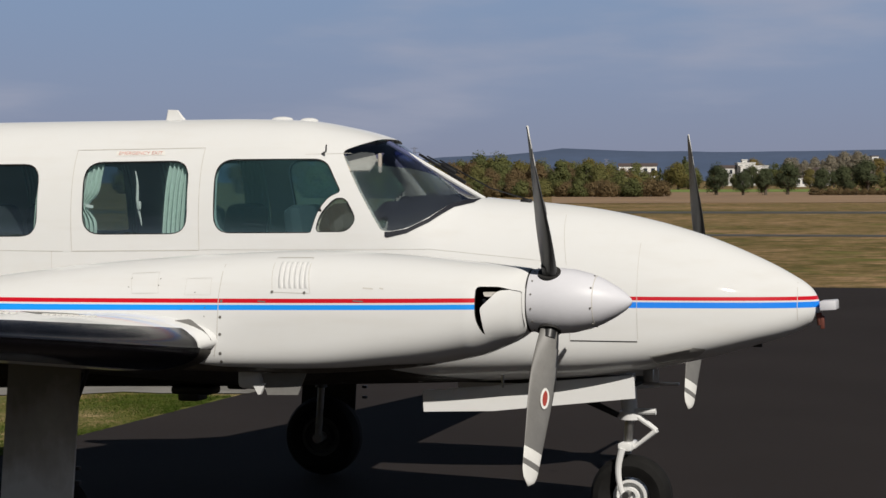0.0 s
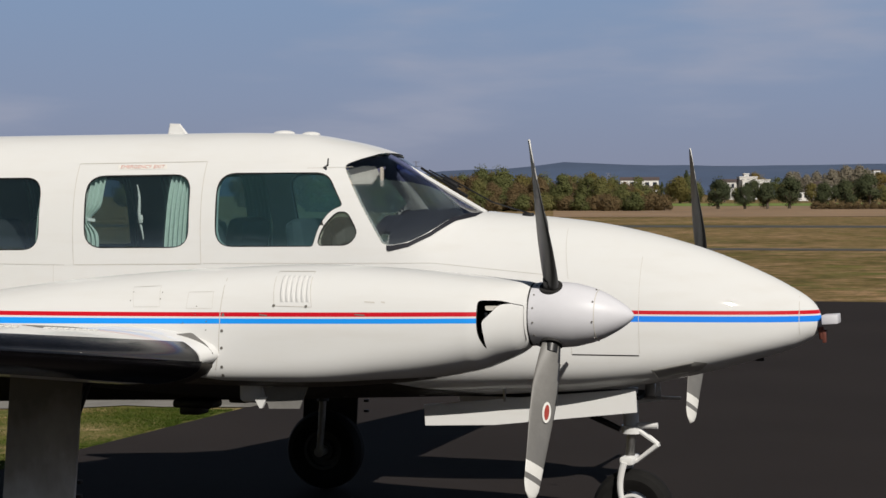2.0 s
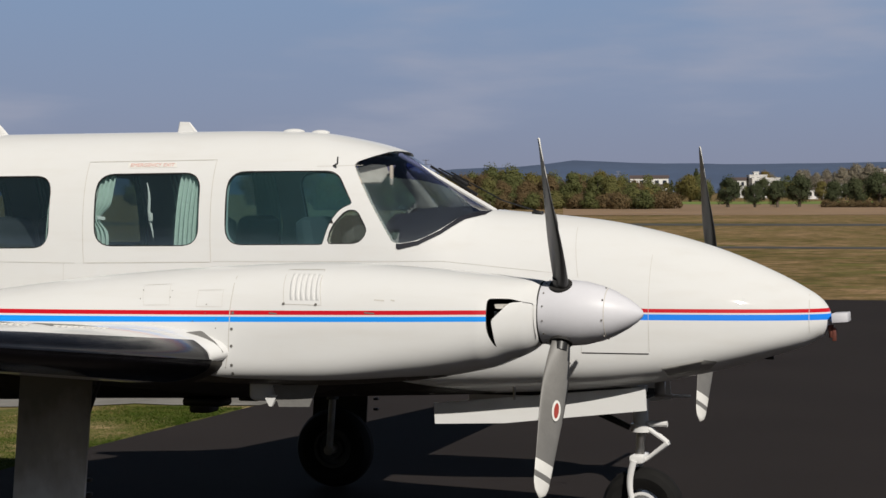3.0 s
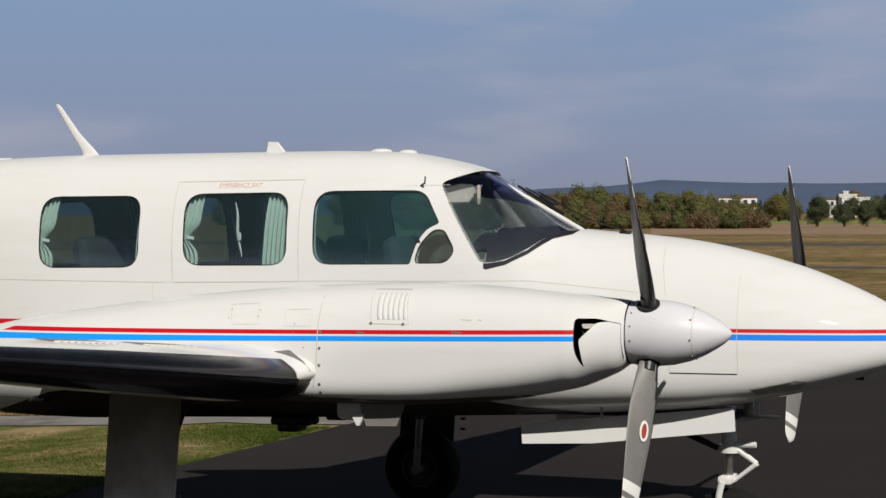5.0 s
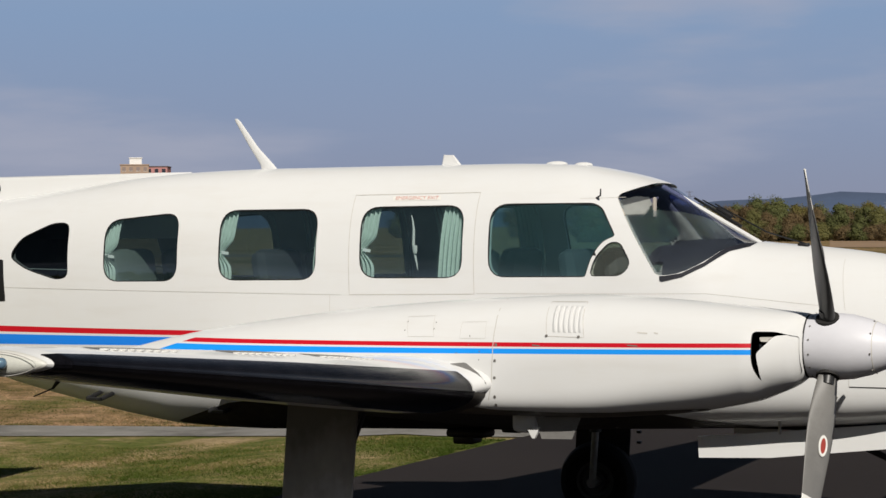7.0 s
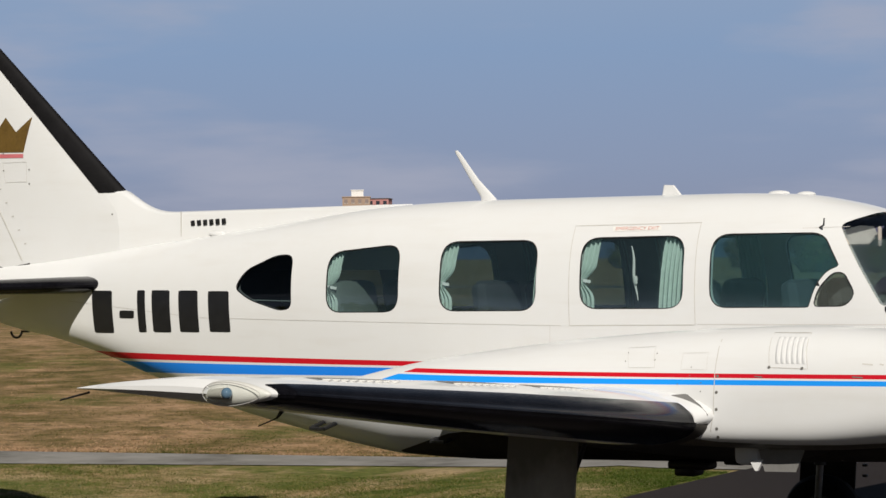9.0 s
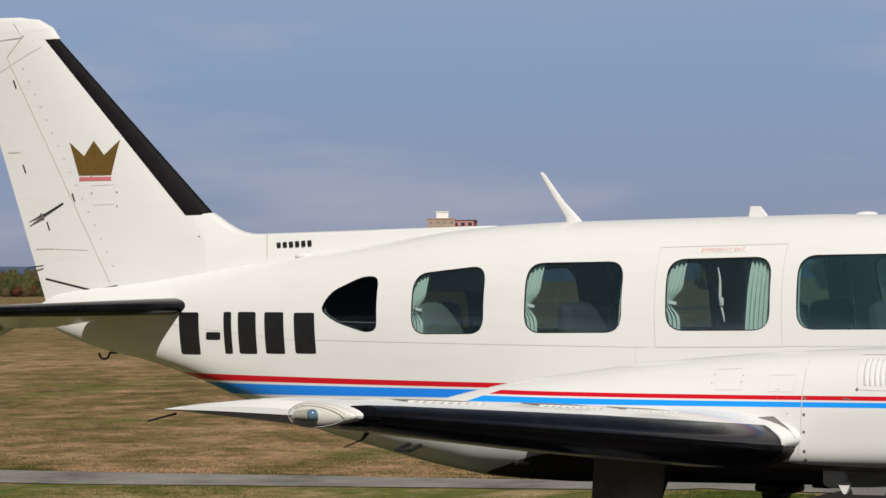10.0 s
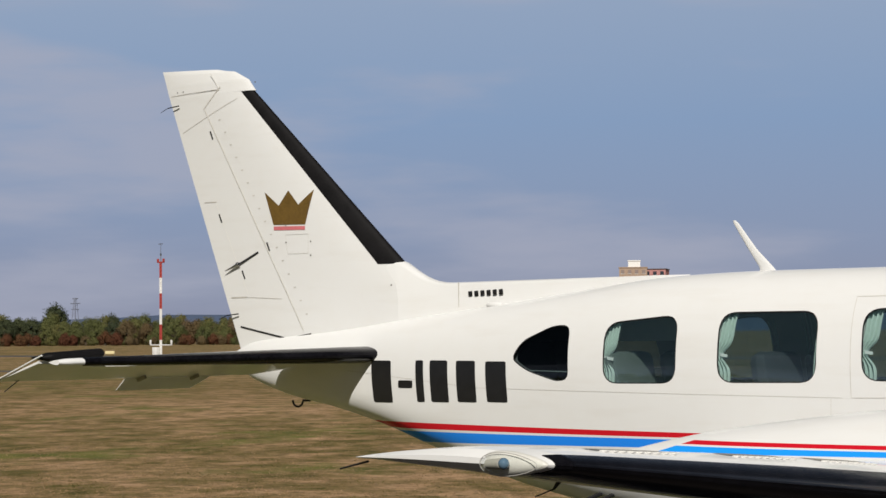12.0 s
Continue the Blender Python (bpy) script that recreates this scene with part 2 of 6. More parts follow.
def ground_materials():
    k = Nodes("mown grass, dry and green")
    x, y, z = k.place()
    big = k.noise(0.06, 5)
    mid = k.noise(0.75, 9, 0.72)
    lane = k.noise(1.1, 6, 0.65)
    fine = k.noise(3.5, 9, 0.78)
    f = k.math("ADD", k.math("MULTIPLY", big, 0.25), k.math("ADD", k.math("MULTIPLY", mid, 0.45), k.math("MULTIPLY", lane, 0.30)))
    col = k.ramp(f, [(0.40, (0.068, 0.070, 0.017)), (0.46, (0.150, 0.115, 0.040)), (0.51, (0.255, 0.172, 0.080)), (0.58, (0.43, 0.275, 0.155))])
    col = k.mix(k.math("MULTIPLY", k.math("SUBTRACT", fine, 0.46, clamp=True), 4.2, clamp=True), col, (0.07, 0.055, 0.020))
    col = k.mix(k.math("MULTIPLY", k.math("SUBTRACT", 0.43, fine, clamp=True), 3.0, clamp=True), col, (0.36, 0.27, 0.15))
    moss = k.noise(0.30, 8, 0.70)
    col = k.mix(k.math("MULTIPLY", k.math("SUBTRACT", moss, k.math("MULTIPLY_ADD", k.math("MULTIPLY_ADD", x, 0.06, 0.55, clamp=True), -0.060, 0.54), clamp=True), 9.0, clamp=True), col, k.ramp(mid, [(0.35, (0.085, 0.095, 0.022)), (0.65, (0.16, 0.155, 0.042))]))
    k.set(col, 0.95, 0, 0, 0.1)
    k.bump(fine, 0.6, 0.05)
    grass = k.m
    k = Nodes("green verge grass")
    mid, fine = k.noise(0.9, 10, 0.72), k.noise(9, 8, 0.8)
    col = k.ramp(mid, [(0.38, (0.10, 0.13, 0.025)), (0.47, (0.18, 0.175, 0.05)), (0.53, (0.31, 0.23, 0.11)), (0.60, (0.45, 0.33, 0.18))])
    lane = k.noise(0.8, 8, 0.66)
    col = k.mix(k.math("MULTIPLY", k.math("SUBTRACT", lane, k.math("SUBTRACT", 0.50, k.math("MULTIPLY", k.math("MULTIPLY_ADD", k.place()[0], 0.125, 1.75, clamp=True), 0.10)), clamp=True), 7.0, clamp=True), col, k.ramp(mid, [(0.35, (0.085, 0.115, 0.020)), (0.50, (0.15, 0.16, 0.040)), (0.65, (0.25, 0.215, 0.085))]))
    col = k.mix(k.math("MULTIPLY", k.math("SUBTRACT", fine, 0.50, clamp=True), 4.5, clamp=True), col, (0.035, 0.04, 0.010))
    col = k.mix(k.math("MULTIPLY", k.math("SUBTRACT", 0.44, fine, clamp=True), 4.0, clamp=True), col, (0.36, 0.30, 0.15))
    k.set(col, 0.95, 0, 0, 0.1)
    k.bump(fine, 0.6, 0.05)
    verge = k.m
    k = Nodes("dark apron asphalt")
    big, fine, grit = k.noise(0.35, 4), k.noise(30, 5, 0.7), k.noise(160, 2)
    f = k.math("ADD", k.math("MULTIPLY", big, 0.5), k.math("MULTIPLY", fine, 0.5))
    col = k.ramp(f, [(0.35, (0.0205, 0.0168, 0.016)), (0.65, (0.031, 0.0255, 0.024))])
    col = k.mix(k.math("MULTIPLY", k.math("SUBTRACT", grit, 0.55, clamp=True), 1.2), col, (0.070, 0.064, 0.060))
    k.set(col, 0.9, 0, 0, 0.12)
    k.bump(k.math("ADD", grit, fine), 0.4, 0.006)
    asphalt = k.m
    k = Nodes("pale worn concrete")
    col = k.ramp(k.noise(1.2, 6, 0.65), [(0.32, (0.13, 0.122, 0.105)), (0.45, (0.21, 0.20, 0.18)), (0.65, (0.29, 0.275, 0.25))])
    k.set(col, 0.9, 0, 0, 0.2)
    k.bump(k.noise(25, 4), 0.4, 0.01)
    return grass, verge, asphalt, k.m


M_GRASS, M_VERGE, M_ASPHALT, M_CONCRETE = ground_materials()
M_RUNWAY = plain("runway asphalt", (0.066, 0.064, 0.055), 0.9, scale=0.3)
M_SOIL = plain("bare reddish field", (0.27, 0.175, 0.098), 0.95, vary=0.30, scale=0.06)
M_MEADOW = plain("bright green meadow", (0.16, 0.22, 0.035), 0.95, vary=0.2, scale=0.1)


def leaf_material(name, colors):
    k = Nodes(name)
    info = k.n("ShaderNodeObjectInfo")
    geo = k.n("ShaderNodeNewGeometry")
    f = k.math("ADD", k.math("MULTIPLY", info.outputs["Random"], 0.72), k.math("MULTIPLY", geo.outputs["Random Per Island"], 0.28))
    col = k.ramp(f, [(i / (len(colors) - 1), c) for i, c in enumerate(colors)])
    k.set(col, 0.8, 0, 0, 0.15)
    tl, mx = k.n("ShaderNodeBsdfTranslucent"), k.n("ShaderNodeMixShader")
    k.t.links.new(col, tl.inputs[0])
    mx.inputs[0].default_value = 0.58
    k.t.links.new(k.b.outputs[0], mx.inputs[1])
    k.t.links.new(tl.outputs[0], mx.inputs[2])
    k.t.links.new(mx.outputs[0], k.out.inputs[0])
    return k.m


M_LEAF_GREEN = leaf_material("green leaves", [(0.162, 0.183, 0.075), (0.213, 0.226, 0.090), (0.282, 0.260, 0.103)])
M_LEAF_DARK = leaf_material("dark green leaves", [(0.086, 0.108, 0.066), (0.115, 0.136, 0.073), (0.148, 0.163, 0.080)])
M_LEAF_GOLD = leaf_material("yellowing leaves", [(0.225, 0.210, 0.075), (0.285, 0.240, 0.087), (0.330, 0.247, 0.099)])
M_LEAF_RUST = leaf_material("rust brown leaves", [(0.218, 0.168, 0.094), (0.252, 0.182, 0.096), (0.258, 0.206, 0.106)])
M_LEAF_RED = leaf_material("red autumn leaves", [(0.182, 0.082, 0.050), (0.231, 0.100, 0.058), (0.215, 0.134, 0.065)])
# haze over these far trees is mixed into the leaf colours
M_LEAF_GREY = leaf_material("thin grey-brown foliage with haze in its colour", [(0.33, 0.30, 0.25), (0.37, 0.33, 0.255), (0.40, 0.365, 0.30)])
M_BARK = plain("bark", (0.09, 0.07, 0.05), 0.9, vary=0.25, scale=6)
# the blue of distance haze is put into the hill's colour
M_HILL = plain("far wooded hill with blue haze in its colour", (0.064, 0.097, 0.172), 1.0, vary=0.12, scale=0.004)
M_WALLW = plain("white render", (0.72, 0.71, 0.68), 0.8, vary=0.06, scale=0.6)
M_WALLB = plain("tan brick wall", (0.34, 0.245, 0.18), 0.85, vary=0.12, scale=0.5)
# low contrast from haze is put into this window colour
M_TANPANE = plain("brown window bands with haze in the colour", (0.22, 0.17, 0.15), 0.5)
# the wing's shade is painted into the door, darker with height
k = Nodes("white gear door paint with shade painted towards the top")
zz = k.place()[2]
door_shade = k.math("ADD", k.math("MULTIPLY", zz, 1.25), k.math("ADD", k.math("MULTIPLY", k.noise(3.0, 5, 0.6, stretch=(1, 1, 0.35)), 0.75), k.math("MULTIPLY", k.noise(14, 4), 0.18)))
k.set(k.ramp(k.math("SUBTRACT", door_shade, 0.85), [(0.22, (0.78, 0.77, 0.75)), (0.46, (0.42, 0.39, 0.35)), (0.80, (0.17, 0.155, 0.13))]), 0.5, 0, 0, 0.3)
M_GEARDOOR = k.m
M_ROOF = plain("dark roof", (0.10, 0.075, 0.07), 0.8)
M_PANE = plain("dark window pane", (0.03, 0.035, 0.045), 0.15)
M_MASTRED = plain("mast red", (0.36, 0.045, 0.035), 0.5)
M_PINKWALL = plain("pink and grey balcony bands", (0.42, 0.20, 0.19), 0.8, vary=0.2, scale=0.4)
# bluish haze is part of this steel's colour
M_PYLON = plain("pylon steel with haze in its colour", (0.20, 0.22, 0.29), 0.9)
M_SIGN = plain("yellow sign", (0.66, 0.56, 0.30), 0.6)
M_FADED = plain("faded pink lettering", (0.66, 0.36, 0.32), 0.5, vary=0.1)
M_INLET = plain("grey inlet paint", (0.42, 0.41, 0.385), 0.5)
M_RIM = plain("grey lamp seal", (0.46, 0.45, 0.42), 0.5)
M_BULB = plain("blue-tinted lamp glass", (0.10, 0.17, 0.24), 0.08, coat=1.0)
M_SOCKET = plain("pale lamp socket", (0.40, 0.39, 0.34), 0.4)
M_SCOOP = plain("grey scoop paint", (0.20, 0.195, 0.185), 0.5)

# ---- shapes ----
def mesh_object(name, verts, faces, material, parent=None, label="", smooth=True, sharp=40):
    me = bpy.data.meshes.new(name)
    me.from_pydata([tuple(map(float, v)) for v in verts], [], [tuple(map(int, f)) for f in faces])
    me.materials.append(material)
    if smooth:
        me.polygons.foreach_set("use_smooth", [True] * len(me.polygons))
        if sharp:
            me.set_sharp_from_angle(angle=radians(sharp))
    me.validate()
    ob = new(name, me)
    ob.parent = parent
    if label:
        tagged(ob, label)
    return ob


def part(name, bm, material, parent, label="", smooth=True):
    """One bmesh as one mesh object under a thing or a part."""
    bmesh.ops.recalc_face_normals(bm, faces=bm.faces)
    me = bpy.data.meshes.new(name)
    bm.to_mesh(me)
    bm.free()
    me.materials.append(material)
    if smooth:
        me.polygons.foreach_set("use_smooth", [True] * len(me.polygons))
        me.set_sharp_from_angle(angle=radians(35))
    ob = new(name, me)
    ob.parent = parent
    if label:
        tagged(ob, label)
    return ob


def thing(name, label, category, group="", at=(0, 0, 0)):
    e = new(name)
    e.empty_display_size = 0.3
    e.location = at
    return tagged(e, label, category, group)


def block(bm, size, at, bevel=0.0, turn=None):
    """A bevelled block in bm."""
    r = bmesh.ops.create_cube(bm, size=1)
    vs = r["verts"]
    bmesh.ops.scale(bm, vec=size, verts=vs)
    if bevel:
        es = list({e for v in vs for e in v.link_edges})
        out = bmesh.ops.bevel(bm, geom=es, offset=bevel, segments=2, affect="EDGES", profile=0.5)
        vs = list({v for f in out["faces"] for v in f.verts} | {v for v in vs if v.is_valid})
    if turn:
        bmesh.ops.rotate(bm, cent=(0, 0, 0), matrix=Euler([radians(a) for a in turn]).to_matrix(), verts=vs)
    bmesh.ops.translate(bm, vec=at, verts=vs)
    return vs


def rod(bm, a, b, r0, r1=None, seg=12):
    """A round bar from a to b in bm."""
    a, b = Vector(a), Vector(b)
    r1 = r0 if r1 is None else r1
    r = bmesh.ops.create_cone(bm, cap_ends=True, segments=seg, radius1=r0, radius2=r1, depth=(b - a).length)
    m = Matrix.Translation((a + b) / 2) @ (b - a).to_track_quat("Z", "Y").to_matrix().to_4x4()
    bmesh.ops.transform(bm, matrix=m, verts=r["verts"])
    return r["verts"]


def tube(bm, pts, radii, seg=10):
    """One bent bar through pts in bm."""
    pts = [Vector(p) for p in pts]
    rings = []
    for i, p in enumerate(pts):
        d = (pts[min(i + 1, len(pts) - 1)] - pts[max(i - 1, 0)]).normalized()
        u = d.cross(Vector((0, 1, 0)) if abs(d.y) < 0.9 else Vector((1, 0, 0))).normalized()
        v = d.cross(u)
        rings.append([bm.verts.new(p + (u * math.cos(2 * math.pi * k / seg) + v * math.sin(2 * math.pi * k / seg)) * radii[i]) for k in range(seg)])
    for a, b in zip(rings, rings[1:]):
        for k in range(seg):
            bm.faces.new((a[k], a[(k + 1) % seg], b[(k + 1) % seg], b[k]))
    bm.faces.new(rings[0][::-1]), bm.faces.new(rings[-1])


def rounded(points, radius, seg=6):
    """A closed outline with rounded corners; radius is one number or one a corner."""
    out, n = [], len(points)
    for i, p in enumerate(points):
        p = Vector(p)
        r = radius[i] if isinstance(radius, (list, tuple)) else radius
        a, b = Vector(points[i - 1]) - p, Vector(points[(i + 1) % n]) - p
        r = min(r, a.length * 0.49, b.length * 0.49)
        a, b = p + a.normalized() * r, p + b.normalized() * r
        if r < 1e-4:
            out.append(tuple(p))
            continue
        for k in range(seg + 1):
            t = k / seg
            out.append(tuple((1 - t) ** 2 * a + 2 * t * (1 - t) * p + t * t * b))
    return out


def dense(poly, step=0.006):
    pts = []
    for (x0, z0), (x1, z1) in zip(poly, poly[1:] + poly[:1]):
        k = max(1, int(math.hypot(x1 - x0, z1 - z0) / step))
        pts += [(x0 + (x1 - x0) * i / k, z0 + (z1 - z0) * i / k) for i in range(k)]
    return np.array(pts)


def inside(px, pz, poly):
    """Which of the points lie inside the outline."""
    hit = np.zeros(px.shape, bool)
    n = len(poly)
    for i in range(n):
        x0, z0 = poly[i]
        x1, z1 = poly[(i + 1) % n]
        if z0 == z1:
            continue
        hit ^= ((z0 > pz) != (z1 > pz)) & (px < (x1 - x0) * (pz - z0) / (z1 - z0) + x0)
    return hit


class Hull:
    """A body lofted along x from rows of x, top, bottom, half width, widest height, roundness above, roundness below, about the plane y = mid."""
    def __init__(self, rows, mid=0.0):
        self.r, self.mid = np.array(sorted(rows)), mid

    def at(self, x):
        x = np.asarray(x, float)
        out = []
        xs = self.r[:, 0]
        for c in range(1, self.r.shape[1]):
            ys = self.r[:, c]
            # monotone cubic through the rows
            d = np.diff(ys) / np.diff(xs)
            m = np.concatenate([[d[0]], np.where(d[:-1] * d[1:] > 0, 2 * d[:-1] * d[1:] / (d[:-1] + d[1:] + 1e-12 * np.sign(d[:-1] + 1e-20)), 0), [d[-1]]])
            i = np.clip(np.searchsorted(xs, x) - 1, 0, len(xs) - 2)
            h = xs[i + 1] - xs[i]
            t = np.clip((x - xs[i]) / h, 0, 1)
            out.append((2 * t**3 - 3 * t**2 + 1) * ys[i] + (t**3 - 2 * t**2 + t) * h * m[i] + (3 * t**2 - 2 * t**3) * ys[i + 1] + (t**3 - t**2) * h * m[i + 1])
        return out

    def loop(self, x, n, inset=0.0):
        """Grid of points: stations x by n angles round."""
        top, bot, w, zc, nu, nl = (a[:, None] for a in self.at(x))
        th = np.linspace(0, 2 * np.pi, n, endpoint=False)[None, :]
        c, s = np.cos(th), np.sin(th)
        e = np.where(s >= 0, nu, nl)
        h = np.where(s >= 0, top - zc, zc - bot) - inset
        k = (np.abs(c) ** e + np.abs(s) ** e) ** (-1 / e)
        return np.broadcast_to(np.asarray(x)[:, None], k.shape), self.mid + (w - inset) * c * k, zc + h * s * k

    def side(self, x, z, sign, out=0.0):
        """The y of the skin at x and height z."""
        top, bot, w, zc, nu, nl = self.at(x)
        up = z >= zc
        e = np.where(up, nu, nl)
        h = np.where(up, top - zc, zc - bot)
        q = np.clip(np.abs(z - zc) / h, 0, 0.9999)
        return self.mid + sign * (w * (1 - q**e) ** (1 / e) + out)

    def normal(self, x, z, sign):
        d = 0.004
        gx = (self.side(x + d, z, sign) - self.side(x - d, z, sign)) / (2 * d)
        gz = (self.side(x, z + d, sign) - self.side(x, z - d, sign)) / (2 * d)
        v = Vector((-float(gx), 1.0, -float(gz))) * sign
        return v.normalized()

    def point(self, x, z, sign, out=0.0):
        p = Vector((x, float(self.side(x, z, sign)), z))
        return p + self.normal(x, z, sign) * out if out else p

    def points(self, x, z, sign, out=0.0):
        d = 0.004
        y = self.side(x, z, sign)
        gx = (self.side(x + d, z, sign) - self.side(x - d, z, sign)) / (2 * d)
        gz = (self.side(x, z + d, sign) - self.side(x, z - d, sign)) / (2 * d)
        nv = np.stack([-gx, np.ones_like(gx), -gz], -1) * sign
        nv /= np.linalg.norm(nv, axis=1)[:, None]
        return np.stack([x, y, z], -1) + nv * out

    def skin(self, name, xs, n, holes, material, parent, label="", inset=0.0, caps=True, keep=None, half=0):
        """The skin with openings. holes: (outline in x and z, sides); keep: only what lies inside this outline, on one half."""
        X, Y, Z = self.loop(xs, n, inset)
        X, Y, Z = X.copy(), Y.copy(), Z.copy()
        ns = len(xs)
        i, j = np.meshgrid(np.arange(ns - 1), np.arange(n), indexing="ij")
        a, b = i * n + j, i * n + (j + 1) % n
        F = np.stack([a, b, b + n, a + n], -1).reshape(-1, 4)
        V = np.stack([X, Y, Z], -1).reshape(-1, 3)
        for poly, sides in holes:
            C = V[F].mean(1)
            gone = inside(C[:, 0], C[:, 2], poly)
            if sides:
                gone &= ((C[:, 1] - self.mid) * sides > 0)
            if not gone.any():
                continue
            edge = np.intersect1d(np.unique(F[gone]), np.unique(F[~gone]))
            F = F[~gone]
            line = dense(poly)
            P = V[edge]
            k = ((P[:, None, 0] - line[None, :, 0]) ** 2 + (P[:, None, 2] - line[None, :, 1]) ** 2).argmin(1)
            x, z = line[k].T
            top = self.at(x)[0] - inset
            sg = np.where(P[:, 1] > self.mid, 1, -1)
            flat = (np.abs(P[:, 1] - self.mid) < 1e-6) | (z >= top - 1e-4)
            V[edge] = np.where(flat[:, None], np.stack([x, P[:, 1], P[:, 2]], -1), np.stack([x, self.side(x, z, sg) - sg * inset, z], -1))
        if keep:
            C = V[F].mean(1)
            F = F[inside(C[:, 0], C[:, 2], keep) & (C[:, 1] * half > 0)]
            caps = False
        faces = F.tolist()
        if caps:
            faces += [list(range(n))[::-1], list(range((ns - 1) * n, ns * n))]
        used = np.unique(np.concatenate([np.array(f) for f in faces]))
        idx = -np.ones(len(V), int)
        idx[used] = np.arange(len(used))
        return mesh_object(name, V[used], [idx[np.array(f)] for f in faces], material, parent, label, sharp=0 if not caps else 50)

    def patch(self, name, poly, sign, material, parent, label="", out=0.0, cell=0.02, thick=0.0):
        """A piece that lies along the skin inside an outline in x and z."""
        line = dense(poly)
        lo, hi = line.min(0), line.max(0)
        nx, nz = max(2, int((hi[0] - lo[0]) / cell) + 1), max(2, int((hi[1] - lo[1]) / cell) + 1)
        gx, gz = np.linspace(lo[0], hi[0], nx + 1), np.linspace(lo[1], hi[1], nz + 1)
        P = np.stack(np.meshgrid(gx, gz, indexing="ij"), -1).reshape(-1, 2)
        i, j = np.meshgrid(np.arange(nx), np.arange(nz), indexing="ij")
        a = (i * (nz + 1) + j).ravel()
        F = np.stack([a, a + nz + 1, a + nz + 2, a + 1], -1)
        C = P[F].mean(1)
        keep = inside(C[:, 0], C[:, 1], poly)
        kept, cut = np.unique(F[keep]), np.unique(F[~keep]) if (~keep).any() else np.array([], int)
        F = F[keep]
        rim = set(np.intersect1d(kept, cut)) | {v for v in kept if P[v][0] in (gx[0], gx[-1]) or P[v][1] in (gz[0], gz[-1])}
        P = P.copy()
        for v in rim:
            k = np.argmin(((line - P[v]) ** 2).sum(1))
            P[v] = line[k]
        idx = -np.ones(len(P), int)
        idx[kept] = np.arange(len(kept))
        V = self.points(P[kept][:, 0], P[kept][:, 1], sign, out)
        F = idx[F]
        return mesh_object(name, V, F, material, parent, label, sharp=0)

    def ribbon(self, name, line, sign, width, material, parent, out=0.0015, closed=False, label=""):
        """A thin strip along the skin that follows a line in x and z."""
        pts = [Vector(p) for p in line]
        n = len(pts)
        V, F = [], []
        Q = []
        for i, p in enumerate(pts):
            a = pts[i - 1] if (i or closed) else p
            b = pts[(i + 1) % n] if (i < n - 1 or closed) else p
            d = (b - a).normalized()
            s = Vector((-d.y, d.x)) * width / 2
            Q += [tuple(p + s), tuple(p - s)]
        Q = np.array(Q)
        V = self.points(Q[:, 0], Q[:, 1], sign, out)
        for i in range(n if closed else n - 1):
            k = (i + 1) % n
            F.append((2 * i, 2 * k, 2 * k + 1, 2 * i + 1))
        return mesh_object(name, V, F, material, parent, label, smooth=False)


def smooth_line(points, step=0.03):
    """Straight pieces cut fine."""
    out = []
    for (x0, z0), (x1, z1) in zip(points, points[1:]):
        k = max(1, int(math.hypot(x1 - x0, z1 - z0) / step))
        out += [(x0 + (x1 - x0) * i / k, z0 + (z1 - z0) * i / k) for i in range(k)]
    return out + [points[-1]]


def foil(u, t, camber=0.0):
    """Upper and lower ordinate of an aerofoil of thickness t at u of its chord."""
    y = t / 0.2 * (0.2969 * np.sqrt(u) - 0.126 * u - 0.3516 * u**2 + 0.2843 * u**3 - 0.1036 * u**4)
    c = camber * 4 * u * (1 - u)
    return c + y, c - y


def foil_loft(name, rows, axis, material, parent, label="", u0=0.0, u1=1.0, grow=0.0, n=28, refine=10, camber=0.0, low=None):
    """A wing-like body. rows: span, leading x, trailing x, offset, thickness; axis 'y': span along y, offset z; axis 'z': span along z, offset y."""
    us = u0 + (u1 - u0) * (1 - np.cos(np.linspace(0, np.pi / 2 if u0 == 0 and u1 < 0.4 else np.pi, n))) / (1 if u0 == 0 and u1 < 0.4 else 2)
    ul = us * (low / u1) if low else us
    R = []
    for a, b in zip(rows, rows[1:]):
        for k in range(refine):
            R.append([p + (q - p) * k / refine for p, q in zip(a, b)])
    R.append(list(rows[-1]))
    V, F = [], []
    for s, le, te, off, t in R:
        c = le - te
        up, lo = foil(us, t / c, camber)[0], foil(ul, t / c, camber)[1]
        ring = [(le - u * c, o * c + grow) for u, o in zip(us[::-1], up[::-1])] + [(le - u * c, o * c - grow) for u, o in zip(ul[1:] if u0 == 0 else ul, lo[1:] if u0 == 0 else lo)]
        if grow and u0 == 0:
            k = len(us) - 1
            ring[k] = (ring[k][0] + grow, (ring[k - 1][1] + ring[k + 1][1]) / 2)
        for x, o in ring:
            V.append((x, s, off + o) if axis == "y" else (x, off + o, s))
    m = len(V) // len(R)
    for i in range(len(R) - 1):
        for j in range(m):
            k = (j + 1) % m
            F.append((i * m + j, i * m + k, (i + 1) * m + k, (i + 1) * m + j))
    F += [tuple(range(m))[::-1], tuple(range((len(R) - 1) * m, len(R) * m))]
    ob = mesh_object(name, V, F, material, parent, label, sharp=0)
    bm = bmesh.new()
    bm.from_mesh(ob.data)
    bmesh.ops.recalc_face_normals(bm, faces=bm.faces)
    bm.to_mesh(ob.data)
    bm.free()
    ob.data.set_sharp_from_angle(angle=radians(38))
    return ob


